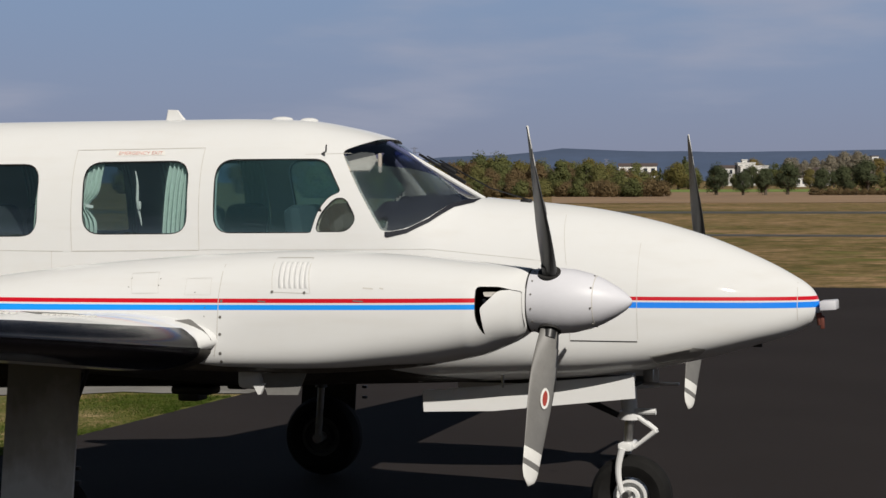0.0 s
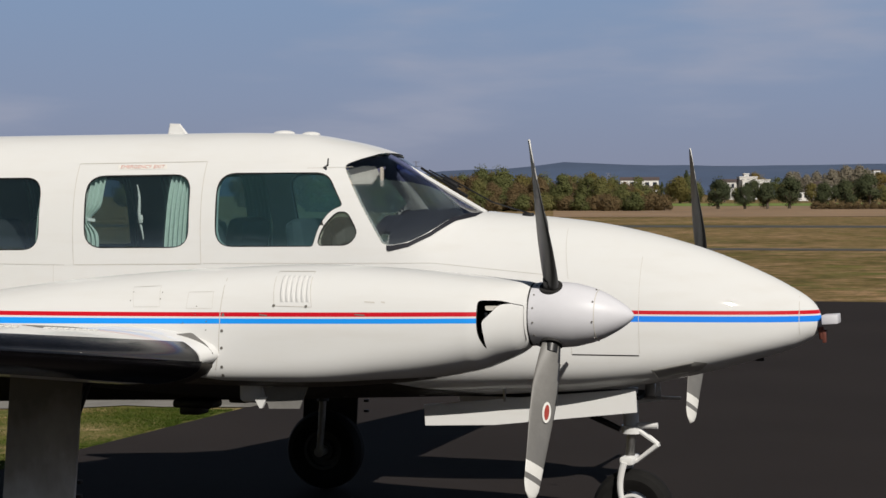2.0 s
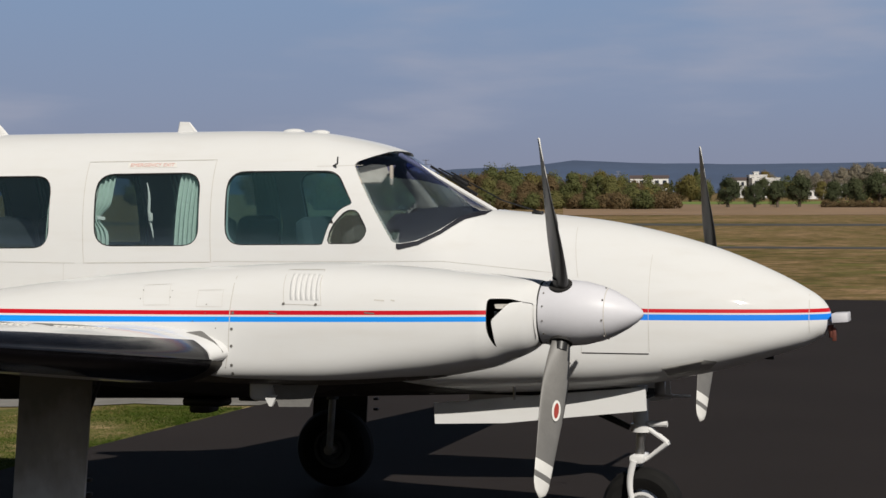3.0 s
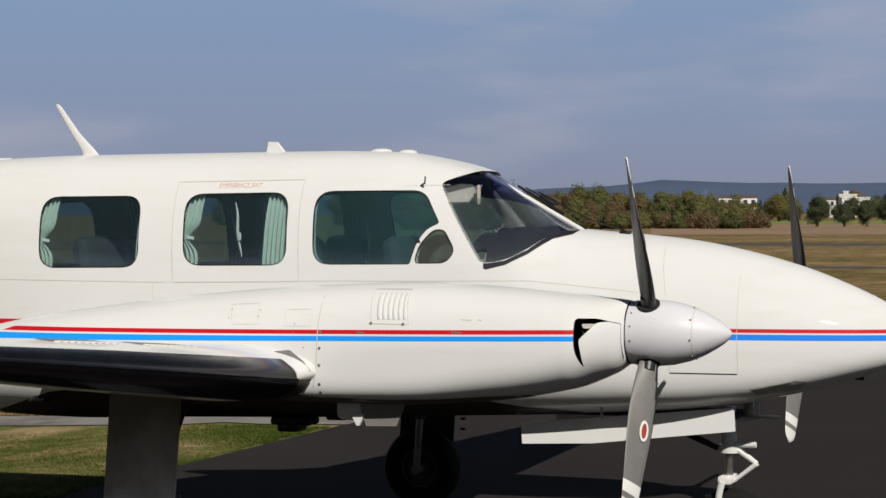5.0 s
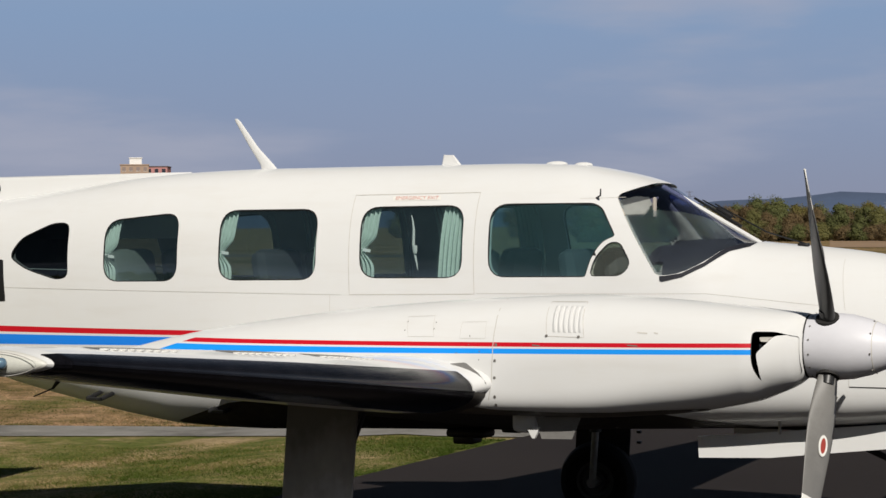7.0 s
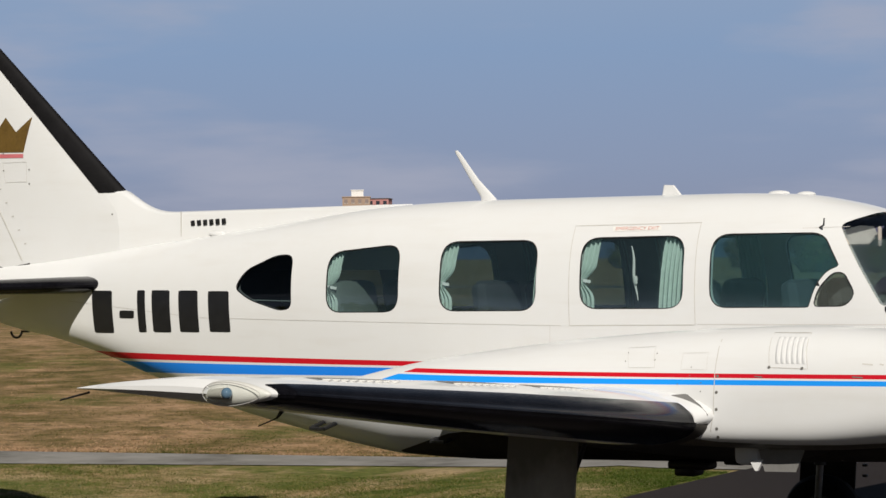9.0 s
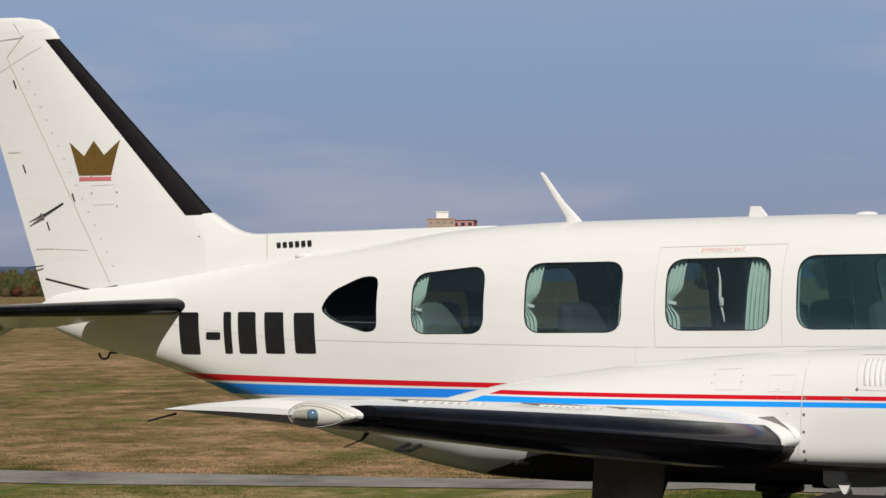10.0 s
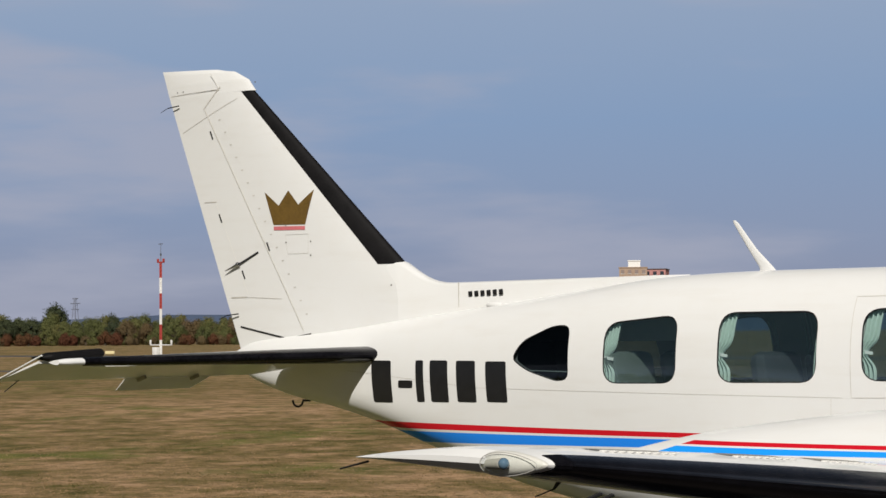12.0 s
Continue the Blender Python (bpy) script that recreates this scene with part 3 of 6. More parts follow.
def revolve(name, profile, axis_at, material, parent, label="", seg=48):
    """A body turned about a line along x. profile: x and radius; axis_at: y, z."""
    V, F = [], []
    for x, r in profile:
        for k in range(seg):
            a = 2 * math.pi * k / seg
            V.append((x, axis_at[0] + r * math.cos(a), axis_at[1] + r * math.sin(a)))
    for i in range(len(profile) - 1):
        for k in range(seg):
            q = (k + 1) % seg
            F.append((i * seg + k, i * seg + q, (i + 1) * seg + q, (i + 1) * seg + k))
    ob = mesh_object(name, V, F, material, parent, label, sharp=0)
    bm = bmesh.new()
    bm.from_mesh(ob.data)
    bmesh.ops.remove_doubles(bm, verts=bm.verts, dist=1e-5)
    bmesh.ops.recalc_face_normals(bm, faces=bm.faces)
    bm.to_mesh(ob.data)
    bm.free()
    ob.data.set_sharp_from_angle(angle=radians(40))
    return ob

# ---- the airplane ----
plane = thing("airplane", "white twin-engine propeller airplane with red and blue stripes, parked on asphalt", "airplane")

# x, top, bottom, half width, widest height, roundness above, below
FUSELAGE = Hull([
    (0.005, 1.300, 1.268, 0.016, 1.284, 2, 2), (-0.012, 1.345, 1.235, 0.060, 1.280, 2, 2), (-0.05, 1.395, 1.190, 0.115, 1.275, 2, 2), (-0.152, 1.462, 1.134, 0.205, 1.265, 2, 2.4),
    (-0.304, 1.540, 1.085, 0.290, 1.250, 2, 2.8), (-0.611, 1.664, 0.999, 0.405, 1.22, 2.05, 3.1), (-0.923, 1.752, 0.934, 0.490, 1.20, 2.1, 3.3),
    (-1.24, 1.814, 0.895, 0.545, 1.19, 2.15, 3.3), (-1.56, 1.849, 0.872, 0.585, 1.19, 2.25, 3.0), (-1.873, 1.878, 0.855, 0.615, 1.21, 2.55, 3.1),
    (-2.189, 2.057, 0.840, 0.638, 1.26, 2.85, 3.2), (-2.425, 2.206, 0.830, 0.652, 1.30, 2.85, 3.2), (-2.663, 2.273, 0.820, 0.660, 1.34, 2.75, 3.2),
    (-2.94, 2.317, 0.805, 0.665, 1.36, 2.7, 3.2), (-3.4, 2.329, 0.79, 0.668, 1.36, 2.7, 3.2), (-4.3, 2.328, 0.765, 0.668, 1.36, 2.7, 3.2),
    (-4.93, 2.326, 0.742, 0.664, 1.36, 2.7, 3.1), (-5.389, 2.315, 0.745, 0.648, 1.38, 2.65, 3.0), (-5.803, 2.290, 0.790, 0.618, 1.41, 2.6, 2.9),
    (-6.228, 2.241, 0.870, 0.572, 1.41, 2.55, 3.0), (-6.665, 2.188, 0.955, 0.510, 1.43, 2.5, 3.0), (-7.365, 2.108, 1.137, 0.395, 1.50, 2.4, 2.8),
    (-7.975, 2.045, 1.318, 0.288, 1.58, 2.3, 2.6), (-8.5, 1.995, 1.436, 0.200, 1.65, 2.2, 2.4), (-8.884, 1.965, 1.499, 0.140, 1.72, 2, 2),
    (-9.336, 1.90, 1.630, 0.072, 1.76, 2, 2), (-9.50, 1.84, 1.72, 0.03, 1.78, 2, 2),
])

# outlines of the openings, x and height
W_PILOT = rounded([(-3.232, 1.682), (-2.662, 1.686), (-2.629, 1.805), (-2.574, 1.882), (-2.507, 1.910), (-2.624, 2.092), (-3.262, 2.092)], [0.10, 0.01, 0.06, 0.06, 0.02, 0.07, 0.11])
W_VENT = rounded([(-2.640, 1.690), (-2.455, 1.692), (-2.405, 1.760), (-2.478, 1.878), (-2.540, 1.878), (-2.618, 1.790)], [0.03, 0.05, 0.06, 0.05, 0.04, 0.06])
W_EXIT = rounded([(-4.032, 1.672), (-3.389, 1.677), (-3.418, 2.087), (-4.066, 2.081)], 0.11)
W_THIRD = rounded([(-4.970, 1.654), (-4.316, 1.660), (-4.344, 2.073), (-5.004, 2.071)], 0.11)
W_FOURTH = rounded([(-5.808, 1.641), (-5.259, 1.647), (-5.298, 2.062), (-5.843, 2.014)], 0.11)
W_LAST = rounded([(-6.600, 1.790), (-6.530, 1.905), (-6.275, 2.006), (-6.135, 2.000), (-6.090, 1.665), (-6.185, 1.648), (-6.460, 1.715)], [0.05, 0.08, 0.10, 0.06, 0.07, 0.05, 0.10])
SCREEN = rounded([(-2.270, 1.697), (-2.552, 2.133), (-2.436, 2.188), (-2.408, 2.218), (-2.30, 2.45), (-1.50, 2.35), (-1.84, 1.868), (-1.897, 1.864), (-1.954, 1.842), (-2.032, 1.767), (-2.135, 1.711), (-2.223, 1.696)], [0.02, 0.03, 0.02, 0.0, 0, 0, 0, 0.03, 0.05, 0.08, 0.08, 0.03])
SIDE_WINDOWS = (W_PILOT, W_VENT, W_EXIT, W_THIRD, W_FOURTH, W_LAST)
HOLES = [(w, s) for w in SIDE_WINDOWS for s in (-1, 1)] + [(SCREEN, 0)]
xs = np.concatenate([0.005 - 0.16 * np.linspace(0, 1, 26)[:-1] ** 2, np.arange(-0.155, -1.70, -0.05), np.arange(-1.70, -6.70, -0.016), np.arange(-6.70, -9.50, -0.045), [-9.50]])
fuselage = FUSELAGE.skin("fuselage", xs, 256, HOLES, M_FUS, plane, "white painted metal fuselage with red and blue stripes")
xs_in = np.arange(-1.62, -6.9, -0.020)
lining = FUSELAGE.skin("cabin_lining", xs_in, 220, HOLES, M_LINING, plane, "dark cabin trim", inset=0.045)
for poly, nm in zip(SIDE_WINDOWS, ("side_window", "vent_window", "exit_window", "side_window", "side_window", "rear_window")):
    for sg in (-1, 1):
        FUSELAGE.patch(nm, poly, sg, M_GLASS_PILOT if poly is W_PILOT else M_GLASS_VENT if poly is W_VENT else M_GLASS_REAR if poly is W_LAST else M_GLASS, plane, "tinted window pane", out=-0.010).visible_shadow = False
        FUSELAGE.ribbon("window_seal", poly, sg, 0.012, M_BLACK, plane, out=-0.004, closed=True, label="dark rubber window seal")
# the shade under the belly is painted on as a near-black patch
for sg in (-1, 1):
    FUSELAGE.patch("sooty_belly", [(-1.75, 0.885), (-2.05, 0.915), (-2.4, 0.975), (-3.0, 1.02), (-4.4, 1.00), (-4.95, 0.93), (-5.25, 0.84), (-5.45, 0.785), (-5.2, 0.758), (-4.9, 0.752), (-4.3, 0.775), (-3.4, 0.80), (-2.66, 0.83), (-2.2, 0.848), (-1.9, 0.862)], sg, M_BELLYSHADE, plane, "belly skin with its dark shade painted on", out=0.003, cell=0.018)
# windscreen, one pane a side, with a post between
BAND = [(-2.62, 2.09), (-2.56, 2.095), (-2.46, 2.128), (-2.40, 2.120), (-2.345, 2.052), (-2.245, 2.037), (-2.165, 2.013), (-2.115, 1.988), (-2.07, 1.960), (-1.995, 1.908), (-1.93, 1.865), (-1.80, 1.86), (-1.70, 2.3), (-2.40, 2.5), (-2.62, 2.4)]
SILL_X = [-2.552, -2.270, -2.223, -2.135, -2.032, -1.954, -1.897, -1.84]
SILL_Z = [2.133, 1.697, 1.696, 1.711, 1.767, 1.842, 1.864, 1.868]
xs_glass = np.arange(-1.80, -2.62, -0.007)
for sg in (-1, 1):
    pane = FUSELAGE.skin("windscreen_pane", xs_glass, 520, [], M_SCREEN, plane, "clear curved windscreen pane", inset=0.010, keep=SCREEN, half=sg)
    pane.data.materials.append(M_TINT)
    pane.visible_shadow = False
    # each pane is flatter than the hull, from the side sill up to the middle post
    for v in pane.data.vertices:
        x, y, z = v.co
        z1 = float(np.interp(x, SILL_X, SILL_Z))
        y1 = abs(float(FUSELAGE.side(np.array(x), np.array(z1), 1))) - 0.01
        z0 = float(FUSELAGE.at(x)[0]) - 0.010
        flat = 0.35 * min(1.0, max(0.0, (x + 2.50) / 0.30))
        v.co.z = z + flat * min(0.0, z0 + (z1 - z0) * min(1.0, abs(y) / y1) - z)
    for p in pane.data.polygons:
        if inside(np.array([p.center.x]), np.array([p.center.z]), BAND)[0]:
            p.material_index = 1

# wings, built for one side and mirrored
WINGS, NACS, PROPS = {}, {}, {}


def wing_z(y):
    return 1.20 + 0.100 * (abs(y) - 2.4)


for sg, side in ((-1, "right"), (1, "left")):
    rows = [(sg * 0.50, -2.52, -4.95, wing_z(0.5) - 0.02, 0.36), (sg * 1.5, -2.54, -4.93, wing_z(1.5) - 0.01, 0.32), (sg * 1.95, -2.55, -4.70, wing_z(1.95), 0.29), (sg * 2.4, -2.565, -4.10, wing_z(2.4), 0.26),
            (sg * 4.0, -2.53, -3.68, wing_z(4.0), 0.20), (sg * 5.50, -2.475, -3.36, wing_z(5.5), 0.110)]
    wing = foil_loft("wing", rows, "y", M_WHITE, plane, "white metal wing, its inboard underside darkened for shade", camber=0.012)
    # inboard faces that look down are coloured near-black for shade
    wing.data.materials.append(M_BELLYSHADE)
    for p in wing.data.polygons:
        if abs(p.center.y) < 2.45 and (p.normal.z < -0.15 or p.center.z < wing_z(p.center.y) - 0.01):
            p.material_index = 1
    WINGS[sg] = wing
    boot = foil_loft("deicing_boot", [(sg * 2.34, -2.563, -4.12, wing_z(2.34), 0.262), (sg * 2.4, -2.565, -4.10, wing_z(2.4), 0.26), *rows[3:], (sg * 5.70, -2.47, -3.34, wing_z(5.7), 0.092), (sg * 5.755, -2.4975, -3.3235, wing_z(5.744), 0.0799)], "y", M_BOOT, wing, "black rubber leading edge boot", u1=0.06, grow=0.004, camber=0.012, low=0.15)
    tip = foil_loft("wing_tip", [(sg * 5.50, -2.475, -3.36, wing_z(5.5), 0.110), (sg * 5.70, -2.47, -3.34, wing_z(5.7), 0.092), (sg * 5.80, -2.52, -3.31, wing_z(5.78), 0.070), (sg * 5.85, -2.62, -3.24, wing_z(5.82), 0.02)], "y", M_WHITE, wing, "white wing tip fairing", camber=0.012)

# nacelles
NAC_ROWS = [
    (-1.105, 1.556, 1.262, 0.150, 1.405, 2, 2), (-1.16, 1.562, 1.222, 0.235, 1.39, 2.2, 2.2), (-1.25, 1.570, 1.180, 0.300, 1.37, 2.3, 2.3), (-1.35, 1.581, 1.142, 0.345, 1.35, 2.4, 2.5), (-1.715, 1.613, 1.080, 0.395, 1.30, 2.5, 2.9),
    (-2.175, 1.632, 1.052, 0.415, 1.25, 2.6, 3.6), (-2.68, 1.613, 1.055, 0.415, 1.23, 2.6, 4.0), (-3.26, 1.570, 1.06, 0.395, 1.23, 2.4, 3.5), (-3.89, 1.497, 1.09, 0.335, 1.24, 2.1, 2.8),
    (-4.39, 1.420, 1.14, 0.235, 1.25, 1.9, 2.2), (-4.95, 1.295, 1.22, 0.05, 1.26, 2, 2),
]
W_INTAKE = rounded([(-1.296, 1.482), (-1.200, 1.480), (-1.113, 1.455), (-1.111, 1.285), (-1.150, 1.258), (-1.219, 1.243), (-1.262, 1.256), (-1.292, 1.330)], [0.02, 0.02, 0.01, 0.02, 0.03, 0.03, 0.04, 0.05])


def blade_mesh(name, hub, angle, parent, label, R=0.928):
    """One propeller blade; angle from up, turning to the near side."""
    n, m = 30, 40
    V, F = [], []
    for i in range(n):
        r = 0.10 + (R - 0.10) * i / (n - 1)
        q = min(1.0, (r - 0.10) / (R - 0.10))
        chord = 0.085 + 0.095 * math.sin(min(1, q * 1.9) * math.pi / 2) if q < 0.9 else 0.18 * math.sqrt(max(0.0, 1 - ((q - 0.9) / 0.1005) ** 2))
        chord *= 0.90 - 0.25 * max(0, q - 0.35) / 0.65
        th = 0.050 * (1 - q) ** 1.6 + 0.010
        twist = radians(52 - 34 * q**0.8)
        for j in range(m):
            a = 2 * math.pi * j / m
            u, v = math.cos(a), math.sin(a)
            cu = chord / 2 * u
            cv = th / 2 * v * (1.0 if q < 0.05 else (1 - 0.25 * u))
            V.append((-cu * math.sin(twist) + cv * math.cos(twist), cu * math.cos(twist) + cv * math.sin(twist), r))
    for i in range(n - 1):
        for j in range(m):
            k = (j + 1) % m
            F.append((i * m + j, i * m + k, (i + 1) * m + k, (i + 1) * m + j))
    F.append(tuple(range((n - 1) * m, n * m)))
    rot = Matrix.Rotation(radians(angle), 3, "X")
    ob = mesh_object(name, [Vector(hub) + rot @ Vector(v) for v in V], F, M_GREY, parent, label, sharp=0)
    ob.data.materials.append(M_PROPBLACK)
    ob.data.materials.append(M_BANDW)
    for p in ob.data.polygons:
        c = sum((Vector(V[v]) for v in p.vertices), Vector()) / len(p.vertices)
        j = p.vertices[0] % m
        if len(p.vertices) == 4 and j >= m // 2 - max(0, round(8 * (1 - c.z / 0.78))):
            p.material_index = 1
        elif c.z > R - 0.075 or R - 0.165 < c.z < R - 0.12:
            p.material_index = 2
    # maker's oval on the front face
    tw, r0 = radians(52 - 34 * ((0.50 - 0.10) / (R - 0.10)) ** 0.8), 0.50
    for nm, mat, rr, rc, lift in (("blade_emblem", M_BANDW, 0.052, 0.027, 0.019), ("emblem_centre", M_REDPAINT, 0.038, 0.015, 0.0205)):
        bm = bmesh.new()
        vs = []
        for k in range(20):
            a = 2 * math.pi * k / 20
            cu, z = rc * math.cos(a) - 0.012, r0 + rr * math.sin(a)
            vs.append(bm.verts.new(Vector(hub) + rot @ Vector((-cu * math.sin(tw) + lift * math.cos(tw), cu * math.cos(tw) + lift * math.sin(tw), z))))
        bm.faces.new(vs)
        part(nm, bm, mat, parent, "plain oval mark", smooth=False)
    return ob


for sg in (-1, 1):
    mid = sg * 1.80
    nac = Hull(NAC_ROWS, mid)
    xs = np.concatenate([np.arange(-1.105, -1.5, -0.008), np.arange(-1.5, -4.95, -0.05), [-4.95]])
    nacelle = nac.skin("engine_nacelle", xs, 128, [(W_INTAKE, -1), (W_INTAKE, 1)], M_NAC, plane, "white engine cowling with thin red and blue stripes")
    nac.skin("intake_duct", np.arange(-1.12, -1.47, -0.01), 96, [(W_INTAKE, -1), (W_INTAKE, 1)], M_DARK, nacelle, "dark intake cavity", inset=0.012)
    for s2 in (-1, 1):
        nac.patch("inner_cowl", rounded([(-1.200, 1.464), (-1.272, 1.384), (-1.263, 1.320), (-1.257, 1.244), (-1.160, 1.236), (-1.097, 1.262), (-1.097, 1.470)], [0.01, 0.015, 0.01, 0.01, 0.01, 0.0, 0.0]), s2, M_WHITE, nacelle, "cream inner cowl beside the intake", out=-0.005, cell=0.012)
        nac.patch("intake_ledge", rounded([(-1.262, 1.478), (-1.250, 1.450), (-1.112, 1.444), (-1.112, 1.462), (-1.180, 1.476)], 0.006), s2, M_UNDER, nacelle, "pale ledge in the intake", out=-0.040, cell=0.012)
        for x, z in ((-1.215, 1.462), (-1.160, 1.455)):
            nac.patch("cowl_screw", rounded([(x - 0.006, z - 0.005), (x + 0.006, z - 0.005), (x + 0.006, z + 0.005), (x - 0.006, z + 0.005)], 0.005), s2, M_RIVET, nacelle, out=-0.037, cell=0.01)
        bm = bmesh.new()
        rod(bm, (-1.262, mid + s2 * 0.20, 1.30), (-1.285, mid + s2 * 0.20, 1.42), 0.012, 0.012, 8)
        rod(bm, (-1.275, mid + s2 * 0.22, 1.28), (-1.262, mid + s2 * 0.22, 1.33), 0.018, 0.010, 8)
        part("intake_pipe", bm, M_STEEL, nacelle, "small pipe inside the intake")
    NACS[sg] = nacelle
    hub = (-1.003 + (0.043 if sg > 0 else 0.0), mid, 1.405)
    spinner = revolve("propeller", [(-1.10, 0.02), (-1.10, 0.146), (-1.06, 0.152), (-0.98, 0.155), (-0.90, 0.148), (-0.82, 0.128), (-0.76, 0.104), (-0.70, 0.070), (-0.66, 0.042), (-0.635, 0.017), (-0.627, 0.001)], (mid, 1.405), M_SPIN, plane, "pale grey spinner")
    PROPS[sg] = spinner
    for ang in (30, 150, 270):
        blade_mesh("blade", hub, ang, spinner, "grey propeller blade with white tip bands", 0.928 if sg < 0 else 0.965)

# fin and rudder
def fin_le(z):
    return -7.863 - (z - 2.439) * 1.0967


def fin_te(z):
    return -9.469 - (z - 1.84) * 0.390


def hinge_x(z):
    return -8.770 - (z - 1.962) * 0.610


fin_rows = [(1.80, -7.45, fin_te(1.80), 0, 0.19), (2.30, -7.72, fin_te(2.30), 0, 0.175), (2.44, fin_le(2.44), fin_te(2.44), 0, 0.17), (3.773, fin_le(3.773), fin_te(3.773), 0, 0.10)]
fin = foil_loft("tail_fin", fin_rows, "z", M_WHITE, plane, "white swept tail fin")
fin_cap = foil_loft("fin_cap", [(3.773, -9.31, fin_te(3.773), 0, 0.10), (3.86, -9.38, fin_te(3.86), 0, 0.085), (3.93, -9.52, fin_te(3.94), 0, 0.05), (3.955, -9.70, fin_te(3.97), 0, 0.02)], "z", M_WHITE, fin, "white fin cap")
# the cap rises a little towards its trailing edge
for v in fin_cap.data.vertices:
    v.co.z += 0.050 * max(0.0, -9.62 - v.co.x) * max(0.0, (v.co.z - 3.80) / 0.155)
foil_loft("fin_boot", [(2.445, fin_le(2.445), fin_te(2.445), 0, 0.17), (3.77, fin_le(3.77), fin_te(3.77), 0, 0.10)], "z", M_FINBOOT, fin, "black leading edge boot", u1=0.108, grow=0.003)
# dorsal ridge
V, F = [], []
for i in range(41):
    x = -5.55 - 2.45 * i / 40
    top = 2.316 - 0.012 * max(0, (-5.7 - x)) / 1.8 + (0.0 if x > -7.45 else 0.16 * ((-7.45 - x) / 0.42) ** 2)
    top = min(top, 2.46)
    w = 0.012 + 0.05 * i / 40
    for y, z in ((-w * 1.5, 1.9), (-w, top - 0.03), (-w * 0.7, top - 0.008), (0, top), (w * 0.7, top - 0.008), (w, top - 0.03), (w * 1.5, 1.9)):
        V.append((x, y, z))
for i in range(40):
    for j in range(6):
        F.append((i * 7 + j, i * 7 + j + 1, i * 7 + j + 8, i * 7 + j + 7))
mesh_object("dorsal_fin", V, F, M_WHITE, plane, "white dorsal fillet ahead of the fin")


# ---- tailplane and drooping elevators ----
def slab_wedge(name, outline, material, parent, label=""):
    """A closed solid from a top and a bottom outline of equal count: [(top point, bottom point), ...]."""
    n = len(outline)
    V = [p[0] for p in outline] + [p[1] for p in outline]
    F = [tuple(range(n)), tuple(range(2 * n - 1, n - 1, -1))] + [(i, (i + 1) % n, n + (i + 1) % n, n + i) for i in range(n)]
    bm = bmesh.new()
    vs = [bm.verts.new(v) for v in V]
    for f in F:
        bm.faces.new([vs[i] for i in f])
    bmesh.ops.recalc_face_normals(bm, faces=bm.faces)
    return part(name, bm, material, parent, label, smooth=False)


for sg in (-1, 1):
    stab_rows = [(sg * 0.04, -7.86, -8.66, 1.812, 0.12), (sg * 0.40, -7.935, -8.66, 1.810, 0.115), (sg * 2.40, -8.44, -8.62, 1.795, 0.050)]
    stab = foil_loft("tailplane", stab_rows, "y", M_WHITE, plane, "white tailplane")
    foil_loft("deicing_boot", [(sg * 0.16, -7.885, -8.66, 1.8115, 0.118), (sg * 0.40, -7.935, -8.66, 1.810, 0.115), stab_rows[2], (sg * 2.45, -8.443, -8.614, 1.795, 0.049)], "y", M_BOOT, stab, "black leading edge boot", u1=0.18, grow=0.003)
    foil_loft("tailplane_tip", [(sg * 2.40, -8.44, -8.62, 1.795, 0.052), (sg * 2.56, -8.45, -8.60, 1.794, 0.046), (sg * 2.63, -8.48, -8.58, 1.793, 0.03)], "y", M_WHITE, stab, "white tip cap", refine=4)
    # elevator hinged behind, drooping about 17 degrees
    def el(x, y, up):
        d = -8.64 - x
        return (x, sg * y, 1.795 - 0.30 * d + up)
    elevator = slab_wedge("elevator", [(el(-8.66, 0.16, 0.030), el(-8.66, 0.16, -0.036)), (el(-8.66, 2.18, 0.022), el(-8.66, 2.18, -0.030)), (el(-8.64, 2.66, 0.008), el(-8.64, 2.66, -0.008)),
                                       (el(-9.05, 2.66, 0.003), el(-9.05, 2.66, -0.003)), (el(-9.05, 0.34, 0.004), el(-9.05, 0.34, -0.004)), (el(-8.93, 0.16, 0.01), el(-8.93, 0.16, -0.01))], M_WHITE, stab, "white elevator hanging down")
    horn = foil_loft("elevator_horn", [(sg * 2.20, -8.545, -8.72, 1.846, 0.062), (sg * 2.60, -8.575, -8.72, 1.828, 0.054), (sg * 2.66, -8.62, -8.72, 1.822, 0.02)], "y", M_FINBOOT, stab, "black-edged elevator horn balance")
    bm = bmesh.new()
    rod(bm, el(-8.60, 2.668, 0.03), el(-9.06, 2.668, 0.0), 0.006, 0.005, 6)
    part("elevator_end_cap", bm, M_WHITE, stab, "white end edge of the elevator")
    def tb(x, y, up):
        return (x, sg * y, 1.672 - 0.55 * (-9.04 - x) + up)
    slab_wedge("trim_tab", [(tb(-9.04, 0.76, 0.005), tb(-9.04, 0.76, -0.006)), (tb(-9.04, 1.56, 0.005), tb(-9.04, 1.56, -0.006)), (tb(-9.20, 1.50, 0.002), tb(-9.20, 1.50, -0.002)), (tb(-9.20, 0.80, 0.002), tb(-9.20, 0.80, -0.002))], M_WHITE, stab, "trim tab angled down")
    bm = bmesh.new()
    rod(bm, el(-9.0, 2.5, 0), (-9.16, sg * 2.5, 1.60), 0.004, 0.003, 5)
    part("static_wick", bm, M_BLACK, stab, "thin black static wick")
    for y in (0.95, 1.45):
        bm = bmesh.new()
        block(bm, (0.08, 0.02, 0.025), (-9.0, sg * y, 1.665), 0.004, (0, -18, 0))
        part("tab_hinge", bm, M_UNDER, stab, "dark hinge arm")

